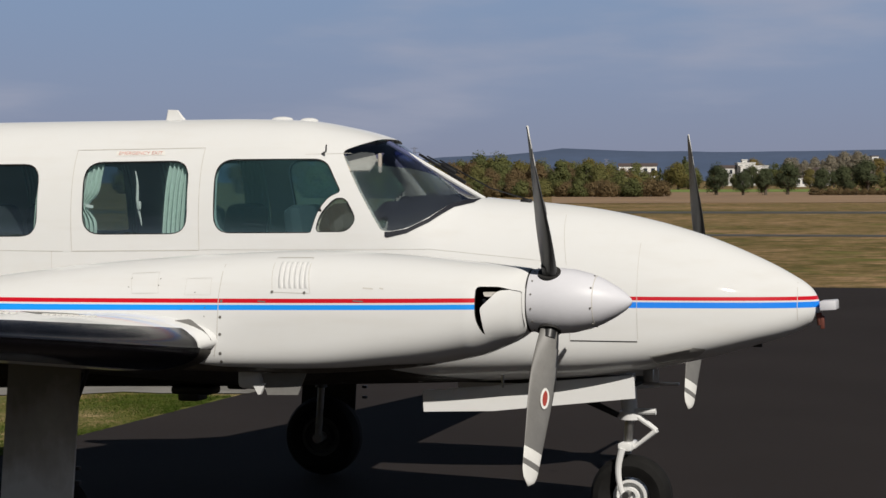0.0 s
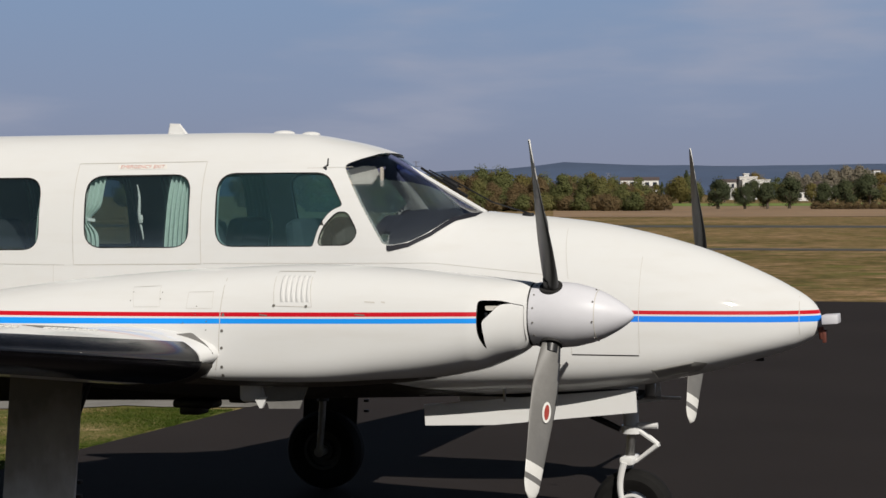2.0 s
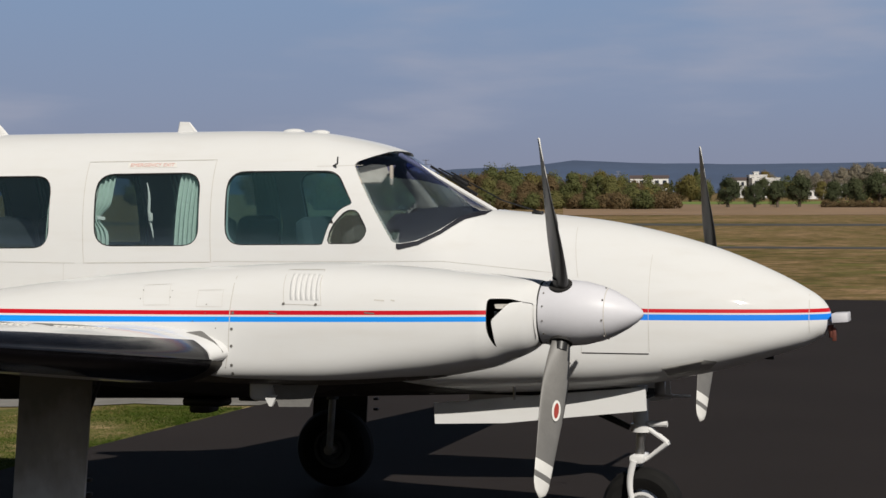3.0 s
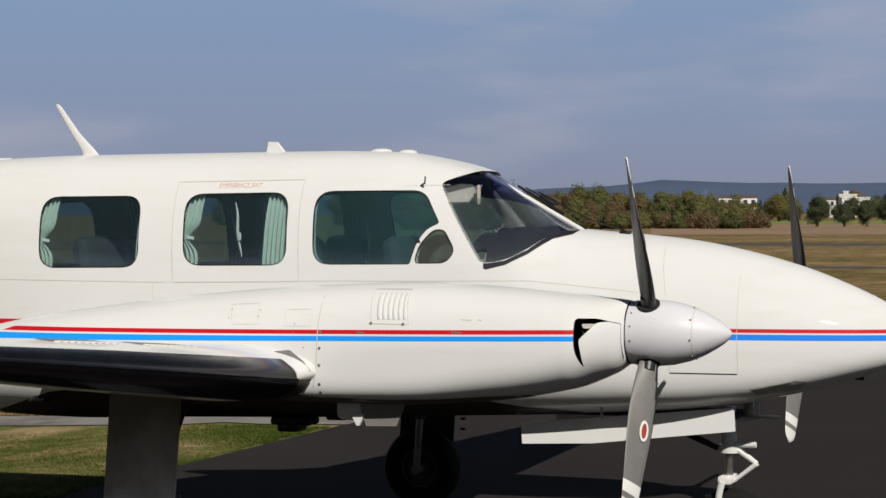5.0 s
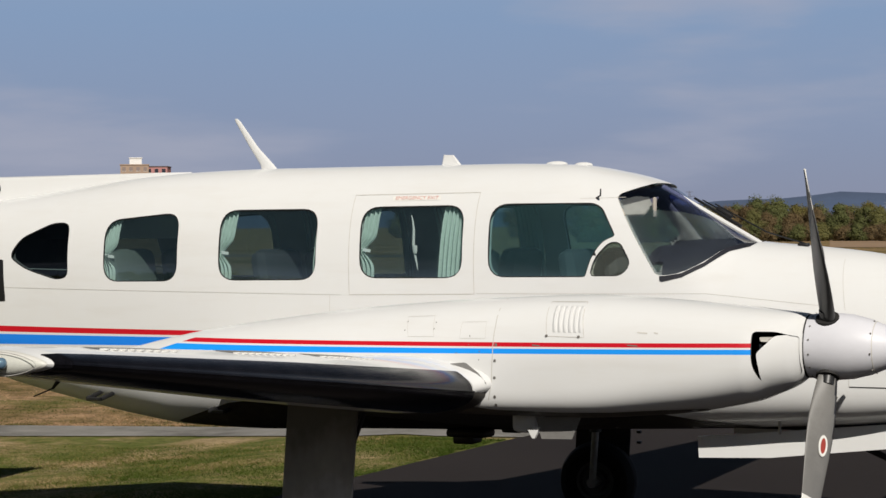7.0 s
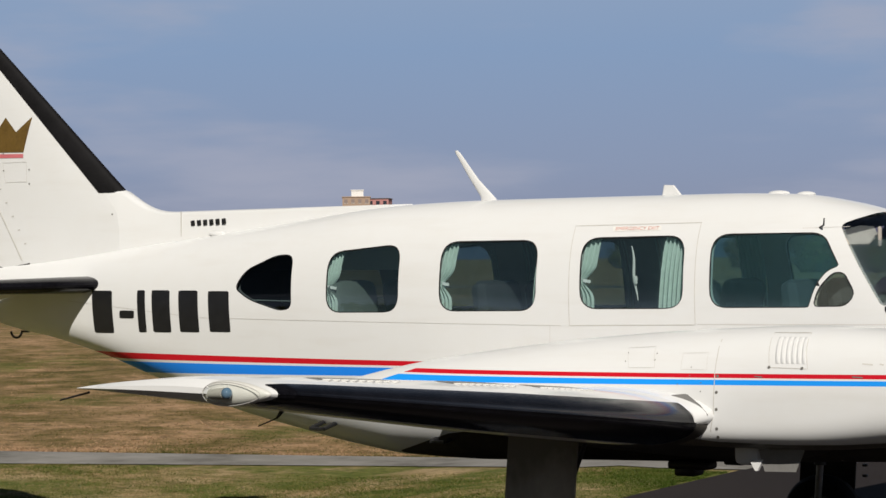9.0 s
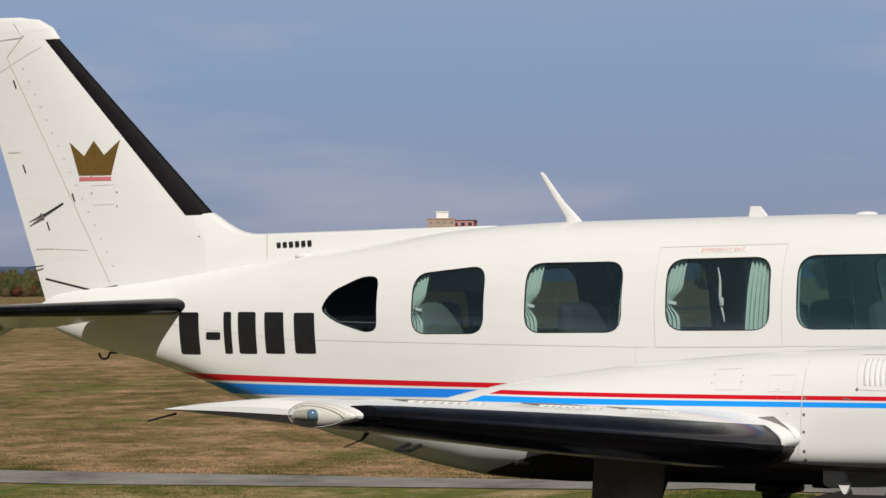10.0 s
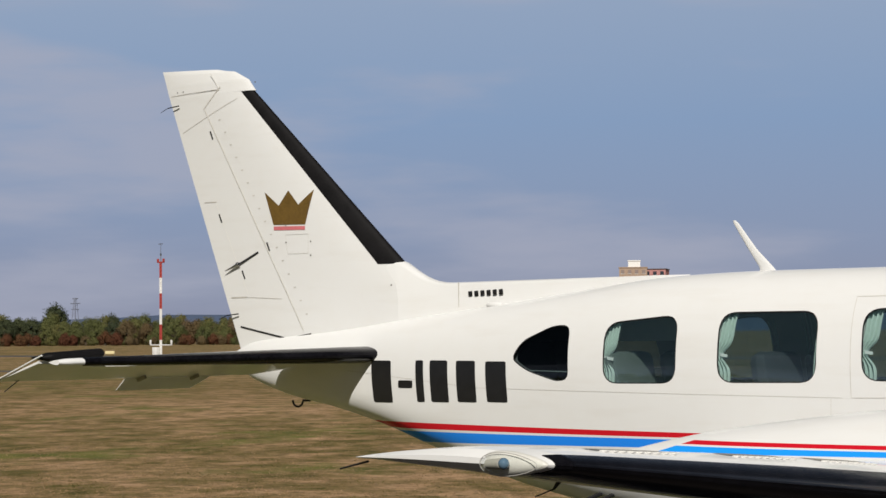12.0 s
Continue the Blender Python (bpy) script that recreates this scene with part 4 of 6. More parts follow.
# ---- fin details ----
def fin_y(x, z, out=0.003):
    r = sorted(fin_rows)
    zs = [q[0] for q in r]
    le, te, t = (float(np.interp(z, zs, [q[i] for q in r])) for i in (1, 2, 4))
    u = min(1, max(0, (le - x) / (le - te)))
    return -(float(foil(np.array(u), t / (le - te))[0]) * (le - te) + out)


def fin_plate(name, outline, material, label="", out=0.003, cuts=1):
    """A painted or laid-on flat shape on the near face of the fin."""
    pts = smooth_line(list(outline) + [outline[0]], 0.05)[:-1]
    bm = bmesh.new()
    f = bm.faces.new([bm.verts.new((x, fin_y(x, z, out), z)) for x, z in pts])
    bmesh.ops.triangulate(bm, faces=[f])
    return part(name, bm, material, fin, label, smooth=False)


def fin_line(name, a, b, width, material, label=""):
    (x0, z0), (x1, z1) = a, b
    L = math.hypot(x1 - x0, z1 - z0)
    nx, nz = -(z1 - z0) / L * width / 2, (x1 - x0) / L * width / 2
    return fin_plate(name, [(x0 + nx, z0 + nz), (x1 + nx, z1 + nz), (x1 - nx, z1 - nz), (x0 - nx, z0 - nz)], material, label, out=0.002)


fin_plate("crown_emblem", [(-9.072, 2.758), (-9.162, 3.003), (-9.015, 2.896), (-8.919, 3.004), (-8.819, 2.896), (-8.675, 3.000), (-8.748, 2.750)], M_GOLD, "brown-gold pointed emblem")
fin_plate("emblem_bar", [(-9.070, 2.746), (-8.750, 2.738), (-8.750, 2.711), (-9.070, 2.718)], M_PINK, "faded red bar under the emblem")
fin_line("rudder_hinge_line", (-8.775, 1.985), (-9.80, 3.655), 0.010, M_BANDW, "pale rudder hinge seam")
fin_line("rudder_hinge_gap", (-8.784, 1.985), (-9.809, 3.655), 0.004, M_SEAM)
fin_line("rudder_foot_gap", (-9.465, 2.014), (-8.947, 1.923), 0.014, M_DARK, "dark gap under the rudder")
fin_line("rudder_foot_gap", (-8.947, 1.923), (-8.70, 1.957), 0.014, M_DARK, "dark gap under the rudder")
fin_line("rudder_top_gap", (-9.82, 3.66), (-9.63, 3.82), 0.009, M_SEAM)
fin_line("cap_seam", (-10.2, 3.79), (-9.64, 3.80), 0.006, M_SEAM)
fin_line("cap_seam", (-9.64, 3.80), (-9.74, 3.93), 0.005, M_BANDW)
fin_line("panel_seam", (-10.07, 3.50), (-9.45, 3.72), 0.004, M_SEAM)
fin_line("tab_gap", (-9.84, 2.957), (-9.70, 2.955), 0.008, M_SEAM)
fin_line("tab_gap", (-9.56, 2.232), (-9.38, 2.233), 0.010, M_SEAM)
fin_line("tab_hinge_seam", (-9.70, 2.94), (-9.37, 2.26), 0.004, M_BANDW)
fin_line("panel_seam", (-9.38, 2.232), (-9.0, 2.215), 0.003, M_SEAM)
for (x, z) in ((-9.735, 3.46), (-9.135, 2.60), (-9.66, 2.83), (-9.415, 2.40)):
    fin_line("hinge_bracket", (x + 0.014, z - 0.032), (x - 0.014, z + 0.032), 0.015, M_BLACK, "dark hinge opening")
for i in range(16):
    z = 2.10 + 0.098 * i
    fin_line("rivet", (hinge_x(z) + 0.10, z), (hinge_x(z) + 0.122, z + 0.003), 0.008, M_SEAM)
for x, z in ((-7.93, 2.38), (-7.95, 2.29), (-8.95, 2.74), (-8.70, 2.62), (-8.95, 2.62), (-8.70, 2.52), (-10.13, 3.81), (-10.06, 3.81), (-9.32, 3.83)):
    fin_plate("rivet", [(x, z), (x + 0.012, z), (x + 0.012, z + 0.010), (x, z + 0.010)], M_RIVET)
for a, b in (((-8.95, 2.68), (-8.72, 2.68)), ((-8.72, 2.68), (-8.72, 2.54)), ((-8.72, 2.54), (-8.93, 2.54)), ((-8.93, 2.54), (-8.95, 2.68))):
    fin_line("access_panel_seam", a, b, 0.0022, M_SEAM)
# dipole aerial on the rudder side, trailing wire wicks
bm = bmesh.new()
y0 = fin_y(-9.45, 2.48)
rod(bm, (-9.46, y0 - 0.008, 2.478), (-9.245, y0 - 0.014, 2.562), 0.006, 0.010, 8)
aerial = part("dipole_aerial", bm, M_BLACK, fin, "black rod aerial")
bm = bmesh.new()
rod(bm, (-9.60, y0 - 0.006, 2.432), (-9.46, y0 - 0.008, 2.478), 0.003, 0.014, 8)
block(bm, (0.04, 0.016, 0.04), (-9.47, y0 - 0.002, 2.475), 0.006)
part("aerial_mount", bm, M_STEEL, aerial, "grey metal aerial mount")
for z in (3.70, 2.10):
    bm = bmesh.new()
    rod(bm, (fin_te(z) + 0.10, -0.03, z + 0.01), (fin_te(z) - 0.02, -0.03, z), 0.005, 0.004, 6)
    rod(bm, (fin_te(z) - 0.02, -0.03, z), (fin_te(z) - 0.10, -0.03, z - 0.03), 0.003, 0.002, 6)
    part("static_wick", bm, M_BLACK, fin, "thin black static wick")
# dorsal details
for a in ((-7.36, 2.11), ):
    bm = bmesh.new()
    block(bm, (0.006, 0.004, 0.185), (-7.36, -0.056, 2.21), 0.0)
    part("dorsal_seam", bm, M_SEAM, plane)
for i in range(6):
    bm = bmesh.new()
    block(bm, (0.032, 0.003, 0.036), (-7.262 + 0.052 * i, -0.054, 2.222 + 0.002 * i), 0.004, (0, -6, 0))
    part("name_bar", bm, M_BLACK, plane, "small black lettering bar")
bm = bmesh.new()
r = bmesh.ops.create_uvsphere(bm, u_segments=16, v_segments=8, radius=1)
bmesh.ops.scale(bm, vec=(0.07, 0.03, 0.022), verts=r["verts"])
bmesh.ops.translate(bm, vec=(-7.02, -0.10, 2.143), verts=r["verts"])
part("spine_light", bm, M_WHITE, plane, "small white light dome on the spine")
bm = bmesh.new()
tube(bm, [(-8.90 - 0.05 * math.cos(math.pi * k / 10), 0, 1.475 - 0.045 * math.sin(math.pi * k / 10)) for k in range(11)] + [(-8.78, 0, 1.476)], [0.008] * 12)
part("tie_down_ring", bm, M_BLACK, plane, "dark tie-down ring under the tail")

# ---- fuselage marks and seams ----
def ring(q):
    return [p for a, b in zip(q, q[1:] + q[:1]) for p in smooth_line([a, b])[:-1]]


for x0, x1, z0, z1, lean in ((-7.975, -7.700, 1.487, 1.772, 0.02), (-7.665, -7.518, 1.588, 1.640, 0.0), (-7.500, -7.395, 1.497, 1.776, 0.02), (-7.375, -7.140, 1.500, 1.776, 0.02), (-7.120, -6.875, 1.505, 1.775, 0.02), (-6.845, -6.590, 1.510, 1.772, 0.02)):
    q = 0.13 * (x1 - x0) if z0 < 1.55 else 0.0
    for sg in (-1, 1):
        FUSELAGE.patch("marking_bar", rounded([(x0 + lean + q, z0), (x1 + lean - q, z0), (x1 - lean - q, z1), (x0 - lean + q, z1)], 0.01), sg, M_BLACK, plane, "plain black marking bar", out=0.002, cell=0.03)
for sg in (-1, 1):
    FUSELAGE.ribbon("exit_seam", ring([(-4.094, 1.579), (-3.313, 1.589), (-3.350, 2.156), (-4.137, 2.149)]), sg, 0.004, M_SEAM, plane, closed=True, label="thin seam round the emergency exit")
    for pts in ([(-6.9, 1.60), (-4.15, 1.578)], [(-3.30, 1.592), (-2.0, 1.60)], [(-2.0, 1.60), (-1.36, 1.535)], [(-1.333, 1.781), (-1.272, 1.516)], [(-0.905, 1.632), (-0.887, 1.128)], [(-8.2, 1.70), (-6.9, 1.60)],
                [(-2.75, 2.115), (-2.5, 2.12)], [(-4.22, 1.30), (-4.22, 1.58)]):
        FUSELAGE.ribbon("skin_seam", smooth_line(pts), sg, 0.0022, M_SEAM, plane)
    FUSELAGE.ribbon("bay_door_seam", smooth_line([(-1.236, 1.120), (-0.890, 1.116)]), sg, 0.006, M_DARK, plane, label="dark gap under the nose locker door")
    FUSELAGE.ribbon("nose_cone_seam", smooth_line([(-0.105, 1.42), (-0.098, 1.35), (-0.096, 1.22)]), sg, 0.003, M_SEAM, plane)
    FUSELAGE.ribbon("skin_seam", smooth_line([(-1.242, 1.40), (-1.238, 1.12)]), sg, 0.0025, M_SEAM, plane)
    # black sealing strip under the windscreen
    FUSELAGE.patch("windscreen_seal", [(-2.262, 1.694), (-2.223, 1.693), (-2.135, 1.708), (-2.032, 1.763), (-1.954, 1.838), (-1.897, 1.860), (-1.84, 1.866), (-1.85, 1.846), (-1.93, 1.822), (-2.026, 1.742), (-2.131, 1.686), (-2.240, 1.660)], sg, M_CLOTH, plane, "black sealing strip under the windscreen", out=0.004, cell=0.015)
    # ram air inlet let into the lower nose
    FUSELAGE.patch("air_inlet", rounded([(-0.830, 1.040), (-0.815, 0.995), (-0.600, 1.030), (-0.549, 1.074), (-0.62, 1.084)], 0.012), sg, M_INLET, plane, "grey slanting air inlet in the lower nose", out=0.002, cell=0.02)
    FUSELAGE.ribbon("inlet_lip", smooth_line([(-0.60, 1.028), (-0.812, 0.992), (-0.832, 1.043), (-0.62, 1.086)]), sg, 0.009, M_BANDW, plane, out=0.008, label="pale raised inlet lip")
# raised lettering plate over the exit
FUSELAGE.patch("exit_sign_plate", [(-3.885, 2.113), (-3.582, 2.115), (-3.592, 2.142), (-3.893, 2.140)], -1, M_BANDW, plane, "pale sign plate", out=0.0015, cell=0.03)
cu = bpy.data.curves.new("exit_sign", "FONT")
cu.body, cu.size, cu.align_x, cu.align_y = "EMERGENCY EXIT", 0.026, "CENTER", "CENTER"
tmp = new("exit_sign", cu)
dg = bpy.context.evaluated_depsgraph_get()
me = bpy.data.meshes.new_from_object(tmp.evaluated_get(dg))
bpy.data.objects.remove(tmp)
co = np.array([v.co[:] for v in me.vertices])
wx = co[:, 0].max() - co[:, 0].min()
co[:, 0] = -3.737 + co[:, 0] * 0.27 / wx
co[:, 1] = 2.1275 + co[:, 1]
new_co = FUSELAGE.points(co[:, 0], co[:, 1], -1, 0.004)
for v, c in zip(me.vertices, new_co):
    v.co = c
me.materials.append(M_FADED)
sign = new("exit_sign", me)
sign.parent = plane
tagged(sign, "red lettering reading emergency exit")

# ---- roof fittings ----
def blade_aerial(name, pts, half, label):
    bm = bmesh.new()
    n = len(pts)
    mid = Vector((sum(p[0] for p in pts) / n, 0, sum(p[1] for p in pts) / n))
    c = [bm.verts.new((x, 0, z)) for x, z in pts]
    l = [bm.verts.new((x * 0.82 + mid.x * 0.18, -half * (1 if z < mid.z else 0.6), z * 0.94 + mid.z * 0.06)) for x, z in pts]
    r = [bm.verts.new((v.co.x, -v.co.y, v.co.z)) for v in l]
    bm.faces.new(l), bm.faces.new(r[::-1])
    for i in range(n):
        k = (i + 1) % n
        bm.faces.new((c[i], c[k], l[k], l[i]))
        bm.faces.new((c[k], c[i], r[i], r[k]))
    return part(name, bm, M_WHITE, plane, label, smooth=False)


V, F = [], []
for i in range(19):
    t = i / 18
    z = 2.296 + 0.347 * t
    back = float(np.interp(z, [2.296, 2.32, 2.345, 2.46, 2.643], [-4.983, -4.990, -5.000, -5.098, -5.226]))
    chord = float(np.interp(z, [2.296, 2.32, 2.345, 2.46, 2.63, 2.643], [0.150, 0.118, 0.098, 0.060, 0.036, 0.018]))
    for k in range(12):
        a = 2 * math.pi * k / 12
        V.append((back + chord / 2 * math.cos(a), (0.011 - 0.006 * t) * math.sin(a), z))
for i in range(18):
    for k in range(12):
        F.append((i * 12 + k, i * 12 + (k + 1) % 12, i * 12 + 12 + (k + 1) % 12, i * 12 + 12 + k))
F.append(tuple(range(18 * 12, 19 * 12)))
mesh_object("whip_aerial", V, F, M_WHITE, plane, "white swept blade aerial on the roof")
blade_aerial("fin_aerial", [(-3.825, 2.31), (-3.68, 2.31), (-3.69, 2.332), (-3.737, 2.388), (-3.803, 2.391), (-3.815, 2.335)], 0.014, "small white fin aerial on the roof")
for x, rx, top in ((-3.08, 0.065, 2.329), (-2.915, 0.055, 2.320)):
    bm = bmesh.new()
    r = bmesh.ops.create_uvsphere(bm, u_segments=20, v_segments=10, radius=1)
    bmesh.ops.scale(bm, vec=(rx, 0.05, 0.018), verts=r["verts"])
    bmesh.ops.translate(bm, vec=(x, 0, top - 0.006), verts=r["verts"])
    part("roof_dome", bm, M_WHITE, plane, "flat white dome on the roof")
bm = bmesh.new()
p = FUSELAGE.point(-2.66, 2.118, -1)
rod(bm, p, p + Vector((0.035, -0.03, 0.012)), 0.005, 0.005, 6)
rod(bm, p + Vector((0.035, -0.03, 0.012)), p + Vector((0.038, -0.03, 0.05)), 0.005, 0.004, 6)
part("air_probe", bm, M_BLACK, plane, "small black air probe")
# windscreen post and wipers
bm = bmesh.new()
rod(bm, (-2.44, 0, 2.188), (-1.865, 0, 1.862), 0.014, 0.014, 8)
part("windscreen_post", bm, M_WHITE, plane, "pale post between the windscreen panes")
bm = bmesh.new()
rod(bm, (-1.58, -0.08, 1.858), (-1.80, -0.10, 1.925), 0.0045, 0.004, 6)
rod(bm, (-1.80, -0.10, 1.925), (-2.09, -0.12, 2.082), 0.004, 0.004, 6)
wiper = part("wiper_arm", bm, M_BLACK, plane, "thin black windscreen wiper arm")
bm = bmesh.new()
rod(bm, (-1.93, -0.15, 1.955), (-2.20, -0.15, 2.116), 0.010, 0.007, 6)
block(bm, (0.10, 0.03, 0.022), (-2.03, -0.14, 2.035), 0.005, (0, 30, 0))
rod(bm, (-1.97, -0.13, 2.005), (-2.16, -0.13, 2.105), 0.005, 0.004, 6)
part("wiper_blade", bm, M_BLACK, wiper, "black wiper blade")
bm = bmesh.new()
block(bm, (0.06, 0.05, 0.026), (-1.60, -0.08, 1.852), 0.008)
part("wiper_pivot", bm, M_BLACK, wiper)

# ---- nose fittings ----
bm = bmesh.new()
block(bm, (0.085, 0.15, 0.050), (0.055, -0.02, 1.297), 0.005, (0, -4, 0))
part("nose_bracket", bm, M_SPIN, plane, "white bracket on the nose tip")
bm = bmesh.new()
rod(bm, (0.0, -0.03, 1.255), (0.012, -0.03, 1.19), 0.016, 0.018, 12)
block(bm, (0.02, 0.04, 0.07), (0.022, -0.03, 1.205), 0.004)
part("nose_lamp", bm, M_RUSTY, plane, "small rusty red fitting under the nose tip")
bm = bmesh.new()
block(bm, (0.05, 0.02, 0.02), (-0.33, 0, 1.072), 0.005)
part("drain_stub", bm, M_BLACK, plane)
bm = bmesh.new()
rod(bm, FUSELAGE.point(-1.30, 1.07, -1), FUSELAGE.point(-1.33, 1.025, -1) + Vector((0, -0.02, 0)), 0.006, 0.016, 12)
part("drain_pipe", bm, M_UNDER, plane, "short grey drain pipe")
bm = bmesh.new()
block(bm, (0.06, 0.02, 0.09), (-0.93, 0.0, 0.885), 0.006)
block(bm, (0.20, 0.03, 0.015), (-0.86, 0.0, 0.850), 0.004)
part("pitot_mast", bm, M_STEEL, plane, "dark pitot mast under the nose")
# nose wheel doors and leg
for sg in (-1, 1):
    def dr(x, z, o):
        return (1.422 + (x - 1.422) * 0.991, sg * (0.31 + 0.10 * (0.90 - z)) + o * sg, 1.967 + (z - 1.967) * 0.991)
    slab_wedge("nose_gear_door", [(dr(-2.16, 0.800, 0), dr(-2.16, 0.800, 0.012)), (dr(-0.965, 0.915, 0), dr(-0.965, 0.915, 0.012)), (dr(-0.955, 0.790, 0), dr(-0.955, 0.790, 0.012)), (dr(-1.75, 0.700, 0), dr(-1.75, 0.700, 0.012)), (dr(-2.15, 0.685, 0), dr(-2.15, 0.685, 0.012))], M_WHITE, plane, "open white nose gear door")
# flat near-black plate stands in for the shade inside the bay
bm = bmesh.new()
block(bm, (1.25, 0.40, 0.02), (-1.58, 0, 0.862), 0.0)
part("nose_gear_bay", bm, M_DARK, plane, "flat dark plate for the shaded nose gear bay")
bm = bmesh.new()
rod(bm, (-1.045, 0, 0.90), (-1.035, 0, 0.655), 0.045, 0.042, 16)
rod(bm, (-1.034, 0, 0.695), (-1.034, 0, 0.65), 0.058, 0.058, 16)
leg = part("nose_gear", bm, M_WHITE, plane, "white nose gear leg")
bm = bmesh.new()
rod(bm, (-1.035, 0, 0.66), (-1.045, 0, 0.52), 0.027, 0.027, 14)
part("oleo", bm, M_STEEL, leg, "bare steel oleo strut")
bm = bmesh.new()
rod(bm, (-1.00, -0.02, 0.697), (-0.885, -0.02, 0.698), 0.016, 0.018, 10)
part("steering_arm", bm, M_WHITE, leg, "white steering arm")
for a, b in (((-0.995, 0, 0.672), (-0.885, 0, 0.593)), ((-0.885, 0, 0.593), (-1.01, 0, 0.495))):
    bm = bmesh.new()
    d = (Vector(b) - Vector(a)).normalized()
    for o in (-0.022, 0.022):
        rod(bm, Vector(a) + Vector((0, o, 0)), Vector(b) + Vector((0, o * 0.4, 0)), 0.014, 0.011, 8)
    part("torque_link", bm, M_WHITE, leg, "white torque link")
bm = bmesh.new()
rod(bm, (-1.10, 0, 0.67), (-1.27, 0, 0.745), 0.016, 0.02, 8)
rod(bm, (-1.27, 0, 0.745), (-1.40, 0, 0.86), 0.018, 0.02, 8)
part("drag_brace", bm, M_BLACK, leg, "dark drag brace")
bm = bmesh.new()
block(bm, (0.075, 0.21, 0.045), (-1.045, 0, 0.505), 0.012)
for sg in (-1, 1):
    tube(bm, [(-1.055 - 0.022 * math.sin(k / 9 * math.pi), sg * 0.105, 0.50 - 0.25 * k / 9) for k in range(10)], [0.019 - 0.004 * k / 9 for k in range(10)])
part("fork", bm, M_WHITE, leg, "white wheel fork")


def wheel(at, r, w, parent, rim=M_WHITE, hub=0.5):
    prof = [(-w * 0.30, r * 0.48), (-w * 0.42, r * 0.58), (-w * 0.5, r * 0.76), (-w * 0.44, r * 0.90), (-w * 0.28, r * 0.97), (-w * 0.17, r * 0.992), (-w * 0.15, r * 0.975), (-w * 0.13, r * 0.995), (0, r), (w * 0.13, r * 0.995), (w * 0.15, r * 0.975), (w * 0.17, r * 0.992), (w * 0.28, r * 0.97), (w * 0.44, r * 0.90), (w * 0.5, r * 0.76), (w * 0.42, r * 0.58), (w * 0.30, r * 0.48)]

    def turned(nm, pr, mat, par, lab):
        V, F, seg = [], [], 48
        for y, rr in pr:
            for k in range(seg):
                a = 2 * math.pi * k / seg
                V.append((at[0] + rr * math.cos(a), at[1] + y, at[2] + rr * math.sin(a)))
        for i in range(len(pr) - 1):
            for k in range(seg):
                F.append((i * seg + k, i * seg + (k + 1) % seg, (i + 1) * seg + (k + 1) % seg, (i + 1) * seg + k))
        return mesh_object(nm, V, F, mat, par, lab, sharp=30)
    turned("tyre", prof, M_TYRE, parent, "black rubber tyre")
    q = r * hub
    turned("rim", [(-w * 0.16, 0.001), (-w * 0.16, q * 0.30), (-w * 0.30, q * 0.34), (-w * 0.30, q * 0.52), (-w * 0.12, q * 0.58), (-w * 0.14, q * 0.80), (-w * 0.33, q * 0.86), (-w * 0.33, q * 1.02), (0, q * 1.0), (w * 0.33, q * 1.02), (w * 0.33, q * 0.86), (w * 0.14, q * 0.80), (w * 0.12, q * 0.5), (w * 0.2, q * 0.3), (w * 0.2, 0.001)], rim, parent, "wheel rim")


wheel((-1.025, 0, 0.228), 0.228, 0.145, leg, M_WHITE, 0.40)
bm = bmesh.new()
rod(bm, (-1.033, -0.125, 0.245), (-1.033, 0.125, 0.245), 0.020, 0.020, 12)
part("axle_nut", bm, M_STEEL, leg, "steel axle nut")

# ---- main gear ----
for sg in (-1, 1):
    lx = -3.50 if sg > 0 else -3.63
    bm = bmesh.new()
    rod(bm, (lx, sg * 1.71, 1.12), (lx, sg * 1.71, 0.60), 0.045, 0.04, 14)
    main = part("main_gear", bm, M_GEAR, plane, "dark grey main gear leg")
    bm = bmesh.new()
    rod(bm, (lx, sg * 1.71, 0.61), (lx - 0.025, sg * 1.71, 0.26), 0.024, 0.024, 12)
    rod(bm, (lx - 0.025, sg * 1.69, 0.26), (lx - 0.03, sg * 1.86, 0.26), 0.034, 0.030, 12)
    part("oleo", bm, M_UNDER, main, "grey oleo strut")
    wheel((lx - 0.03, sg * 1.84, 0.262), 0.262, 0.20, main, M_GEAR)

    def md(x, z, o):
        return (x - (0.07 if sg > 0 else 0.0), sg * (2.10 + 0.02 * (1.06 - z) + o), z)
    slab_wedge("main_gear_door", [(md(-3.685, 1.12, 0), md(-3.685, 1.12, 0.015)), (md(-3.295, 1.12, 0), md(-3.295, 1.12, 0.015)), (md(-3.345, 0.37, 0), md(-3.345, 0.37, 0.015)), (md(-3.735, 0.37, 0), md(-3.735, 0.37, 0.015))], M_GEARDOOR if sg < 0 else M_DOORSHADE, main, "flat main gear door with shade in its paint")
    for z in (0.57, 0.50):
        bm = bmesh.new()
        block(bm, (0.03, 0.03, 0.018), (-3.33, sg * 2.09, z), 0.003)
        part("door_latch", bm, M_BLACK, main)
    bm = bmesh.new()
    rod(bm, (-3.30, sg * 2.02, 1.06), (-3.36, sg * 2.06, 0.86), 0.012, 0.012, 8)
    part("door_rod", bm, M_BLACK, main, "dark door rod")

